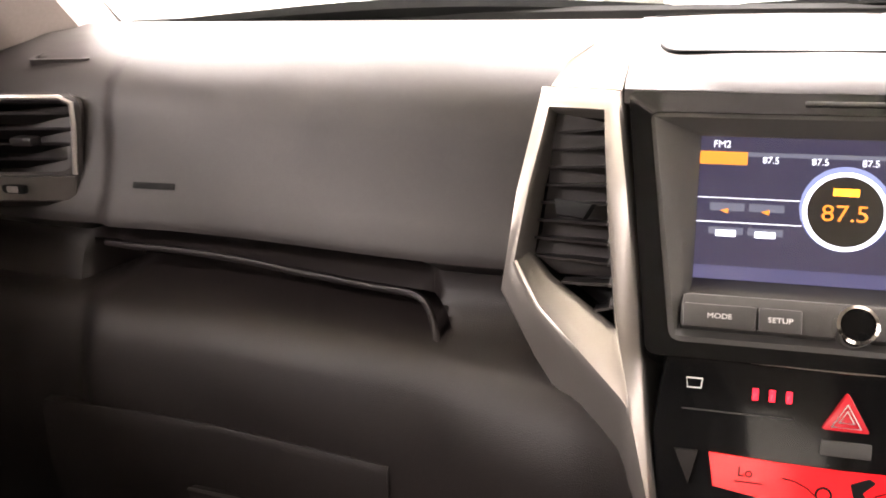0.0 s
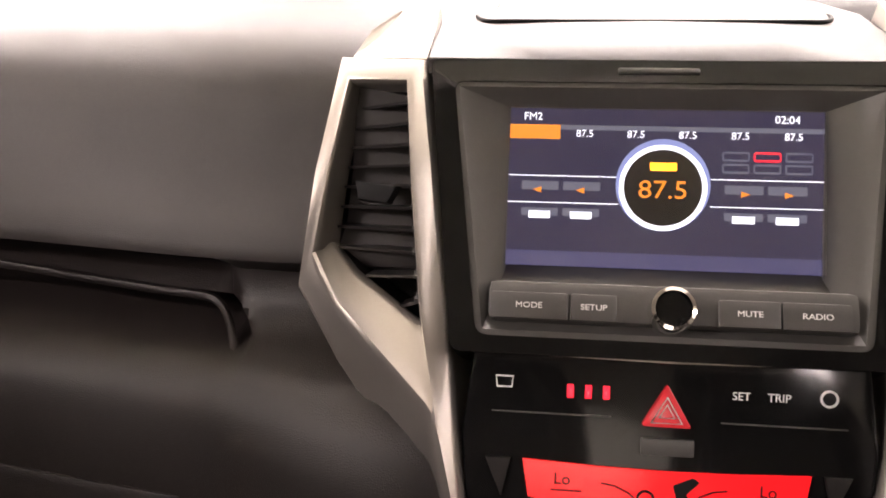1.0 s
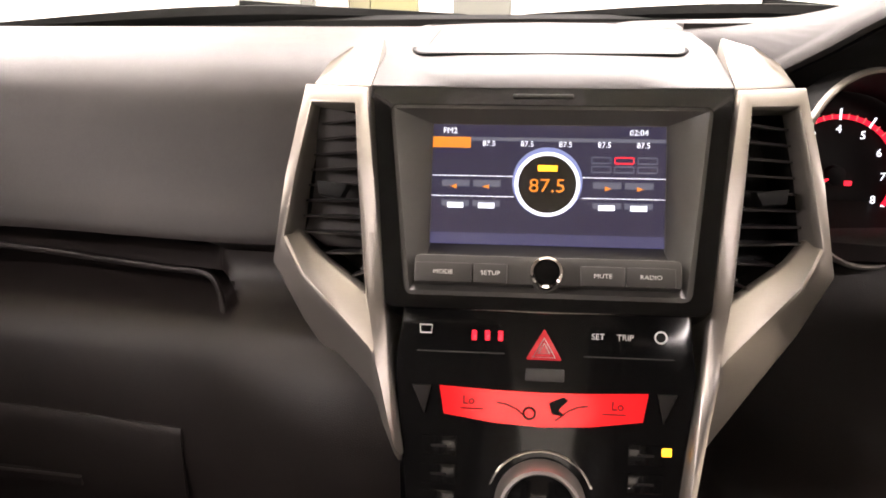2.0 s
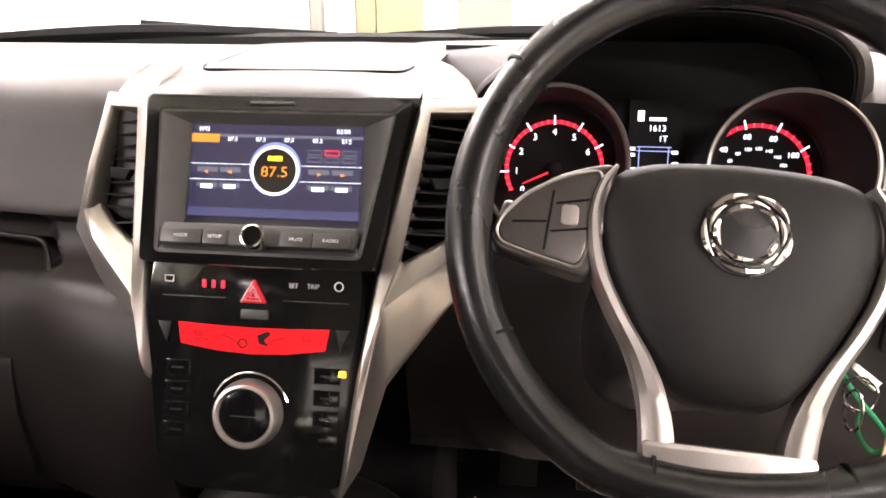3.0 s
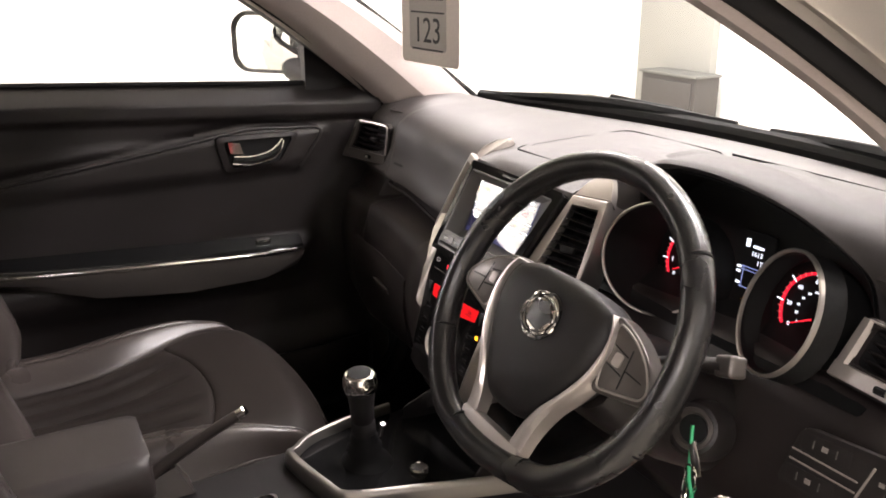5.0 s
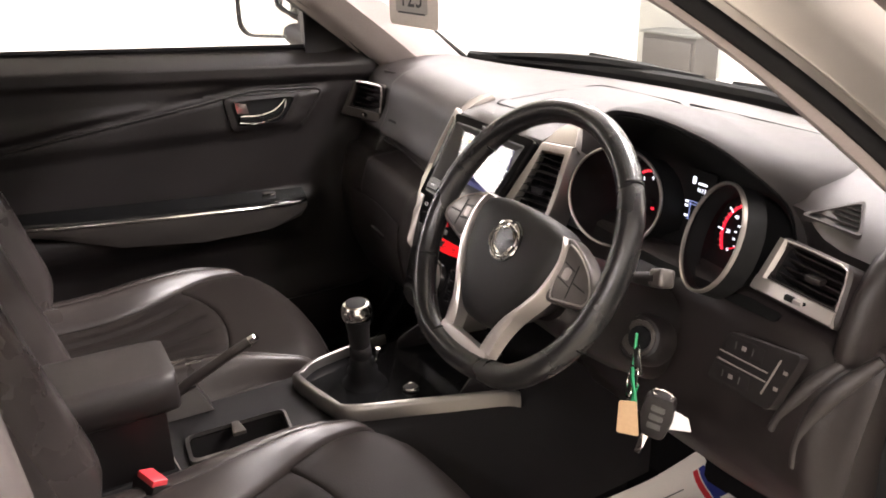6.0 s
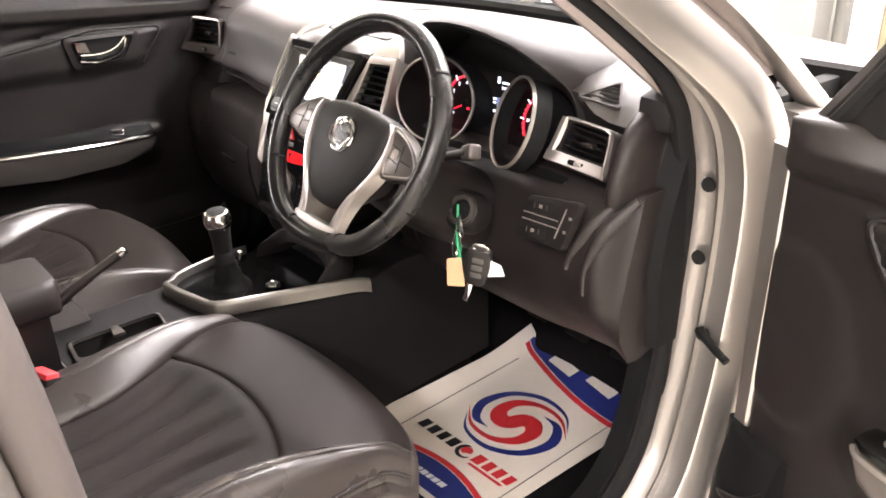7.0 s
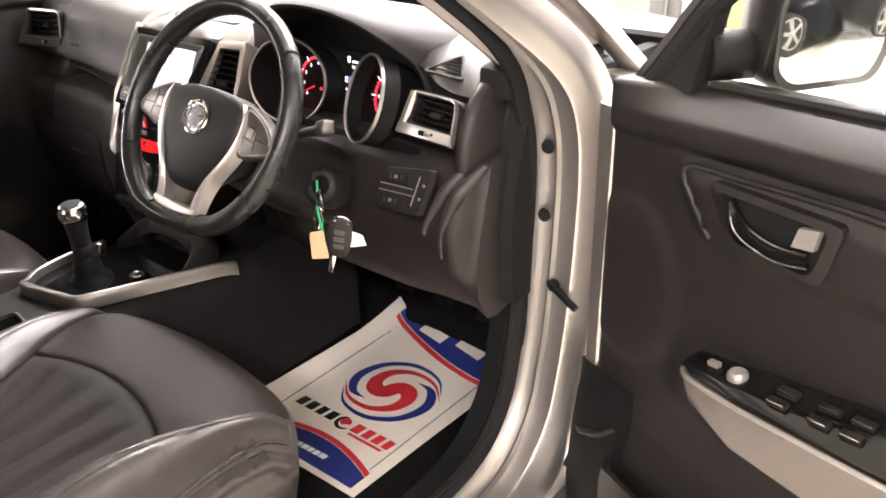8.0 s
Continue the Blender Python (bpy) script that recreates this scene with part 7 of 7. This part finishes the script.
# ---------- door mirrors ----------
def door_mirror(name, centre, normal, label, width=0.175, height=0.125):
    n = Vector(normal).normalized()
    xx = Vector((0, 0, 1)).cross(n).normalized()
    m = frame_at(centre, xx, (0, 0, 1))
    t = thing(name, tuple(centre), label, "door mirror", "door mirrors")
    outline = [(p.x, p.y) for p in round_corners([(-width / 2, -height * 0.34), (-width * 0.36, -height / 2), (width * 0.40, -height / 2), (width / 2, -height * 0.2), (width * 0.46, height * 0.42), (width * 0.30, height / 2), (-width * 0.36, height / 2), (-width / 2, height * 0.32)], 0.02)]
    rings = []
    for k, off in ((0.92, 0.0), (1.07, 0.004), (1.12, -0.012), (1.10, -0.045), (0.85, -0.085), (0.4, -0.105)):
        rings.append([m @ Vector((x * k, y * k, off)) for x, y in outline])
    part("housing", loft(rings), M_DARK, t, "dark mirror housing", 60)
    R = 0.72
    gl = []
    for k in (1.0, 0.85, 0.7, 0.55, 0.4, 0.25, 0.1):
        gl.append([m @ Vector((x * k * 0.95, y * k * 0.95, 0.006 - ((x * k) ** 2 + (y * k) ** 2) / (2 * R))) for x, y in outline])
    part("mirror_glass", loft([[p - n * 0.004 for p in gl[0]]] + gl), M_MIRROR, t, "convex mirror glass", 60)
    return t


MC = Vector((1.078, 0.85, 1.192))
t1 = door_mirror("door_mirror", MC, (0.85, -0.53, 0.009), "folded-out dark door mirror on the open door", 0.152, 0.122)
part("mirror_arm", tube([PD(0.10, -0.05, 1.19), PD(0.13, -0.10, 1.19), MC + Vector((-0.07, 0.065, -0.02))], [0.03, 0.03, 0.03], 16), M_TRIMBLACK, t1)
MC2 = Vector((-0.89, 0.58, 1.232))
t2 = door_mirror("door_mirror", MC2, (0.62, -0.78, 0.0), "dark door mirror outside the passenger window")
part("mirror_arm", tube([PP(0.10, -0.05, 1.17), PP(0.12, -0.12, 1.17), MC2 + Vector((0.03, 0.05, -0.055))], [0.03, 0.026, 0.03], 16), M_TRIMBLACK, t2)

# ---------- rear-view mirror and stock card ----------
rv = thing("rear_view_mirror", (0.0, 0.60, 1.40), "black interior mirror under the roof edge", "mirror")
part("mirror_case", prism(rounded(0.24, 0.065, 0.025), 0.03, frame_at((0.0, 0.60, 1.405), (1, -0.1, 0), (0, 0.15, 1)) @ pose(0, 0, -0.03), 0.006), M_BLACK, rv)
part("mirror_face", prism(rounded(0.228, 0.055, 0.022), 0.001, frame_at((0.0, 0.60, 1.405), (1, -0.1, 0), (0, 0.15, 1)) @ pose(0, 0, 0.0004)), M_MIRROR, rv)
part("mirror_stem", tube([(0.0, 0.63, 1.41), (0.0, 0.66, 1.45)], 0.01, 8), M_BLACK, rv)
card = thing("stock_card", (-0.02, 0.57, 1.27), "white card tag printed 123 hanging from the interior mirror", "card")
CF = frame_at((-0.030, 0.540, 1.342), (1, 0.06, 0.0), (0.0, 0, 1))
part("card_sheet", prism(rounded(0.146, 0.150, 0.008), 0.0012, CF), M_PAPER, card)
part("card_print", prism(rounded(0.094, 0.104, 0.004), 0.0004, CF @ pose(-0.004, -0.004, 0.0012)), material("card_grey", (0.36, 0.33, 0.31), 0.6), card, "grey printed field")
lettering("123", 0.047, CF @ pose(-0.004, -0.032, 0.0018), M_INK, card, "number")
part("card_line", rbox((0.080, 0.0025, 0.0004), CF @ pose(-0.004, -0.0555, 0.0018), 0), M_INK, card)
part("card_line", rbox((0.084, 0.0022, 0.0004), CF @ pose(-0.004, -0.007, 0.0018), 0), M_INK, card)
for yy, w in ((0.012, 0.078), (0.026, 0.062), (0.038, 0.070)):
    part("card_mark", rbox((w, 0.006, 0.0004), CF @ pose(-0.004, yy, 0.0018), 0), M_BROWN, card)
part("card_clip", rbox((0.014, 0.004, 0.020), CF @ pose(0, 0.078, 0.0), 0.002), M_BLACK, card)

# ---------- a black car across the showroom, seen in the mirror ----------
def parked_car(at, turn):
    c = thing("parked_car", at, "black estate car with silver alloy wheels parked across the showroom", "car")
    m = pose(*at, 0, 0, turn)
    prof = [(-2.1, 0.30), (-2.15, 0.60), (-2.05, 0.95), (-1.9, 1.30), (-1.5, 1.46), (-0.2, 1.50), (0.5, 1.40), (1.05, 1.02), (1.8, 0.90), (2.1, 0.72), (2.12, 0.35), (1.9, 0.26), (-1.9, 0.26)]
    rings = []
    for y, k in ((-0.86, 0.93), (-0.80, 1.0), (0, 1.02), (0.80, 1.0), (0.86, 0.93)):
        rings.append([m @ Vector((x, y * (0.80 if z > 1.2 else 1.0), 0.3 + (z - 0.3) * k)) for x, z in prof])
    part("car_shell", loft(rings), M_BLACKPAINT, c, "black painted body", 30)
    for sx in (-1.3, 1.32):
        for sy in (-0.82, 0.82):
            w = part("wheel", lathe([(0.20, -0.10), (0.31, -0.10), (0.33, -0.06), (0.33, 0.06), (0.31, 0.10), (0.20, 0.10)], m @ frame_at((sx, sy, 0.33), (1, 0, 0), (0, 0, 1)), 32), M_TYRE, c)
            sgn = 1 if sy > 0 else -1
            part("rim", lathe([(0.215, 0.0), (0.215, 0.105), (0.20, 0.108), (0.19, 0.09), (0.03, 0.07)], m @ frame_at((sx, sy, 0.33), (-sgn, 0, 0), (0, 0, 1)), 32), M_DARK, w)
            part("rim_edge", lathe([(0.195, 0.100), (0.200, 0.112), (0.218, 0.112), (0.222, 0.100)], m @ frame_at((sx, sy, 0.33), (-sgn, 0, 0), (0, 0, 1)), 32, cap=False), M_SURROUND, w)
            part("hub_cap", lathe([(0.045, 0.09), (0.045, 0.115), (0.030, 0.122), (0.002, 0.124)], m @ frame_at((sx, sy, 0.33), (-sgn, 0, 0), (0, 0, 1)), 20), M_SURROUND, w)
            for k in range(5):
                part("rim_spoke", rbox((0.17, 0.055, 0.02), m @ frame_at((sx, sy + sgn * 0.10, 0.33), (-sgn, 0, 0), (0, 0, 1)) @ pose(0, 0, 0, 0, 0, 72 * k) @ pose(0.12, 0, 0), 0.006), M_SURROUND, w)
    return c


parked_car((6.6, 1.65, 0), 79)
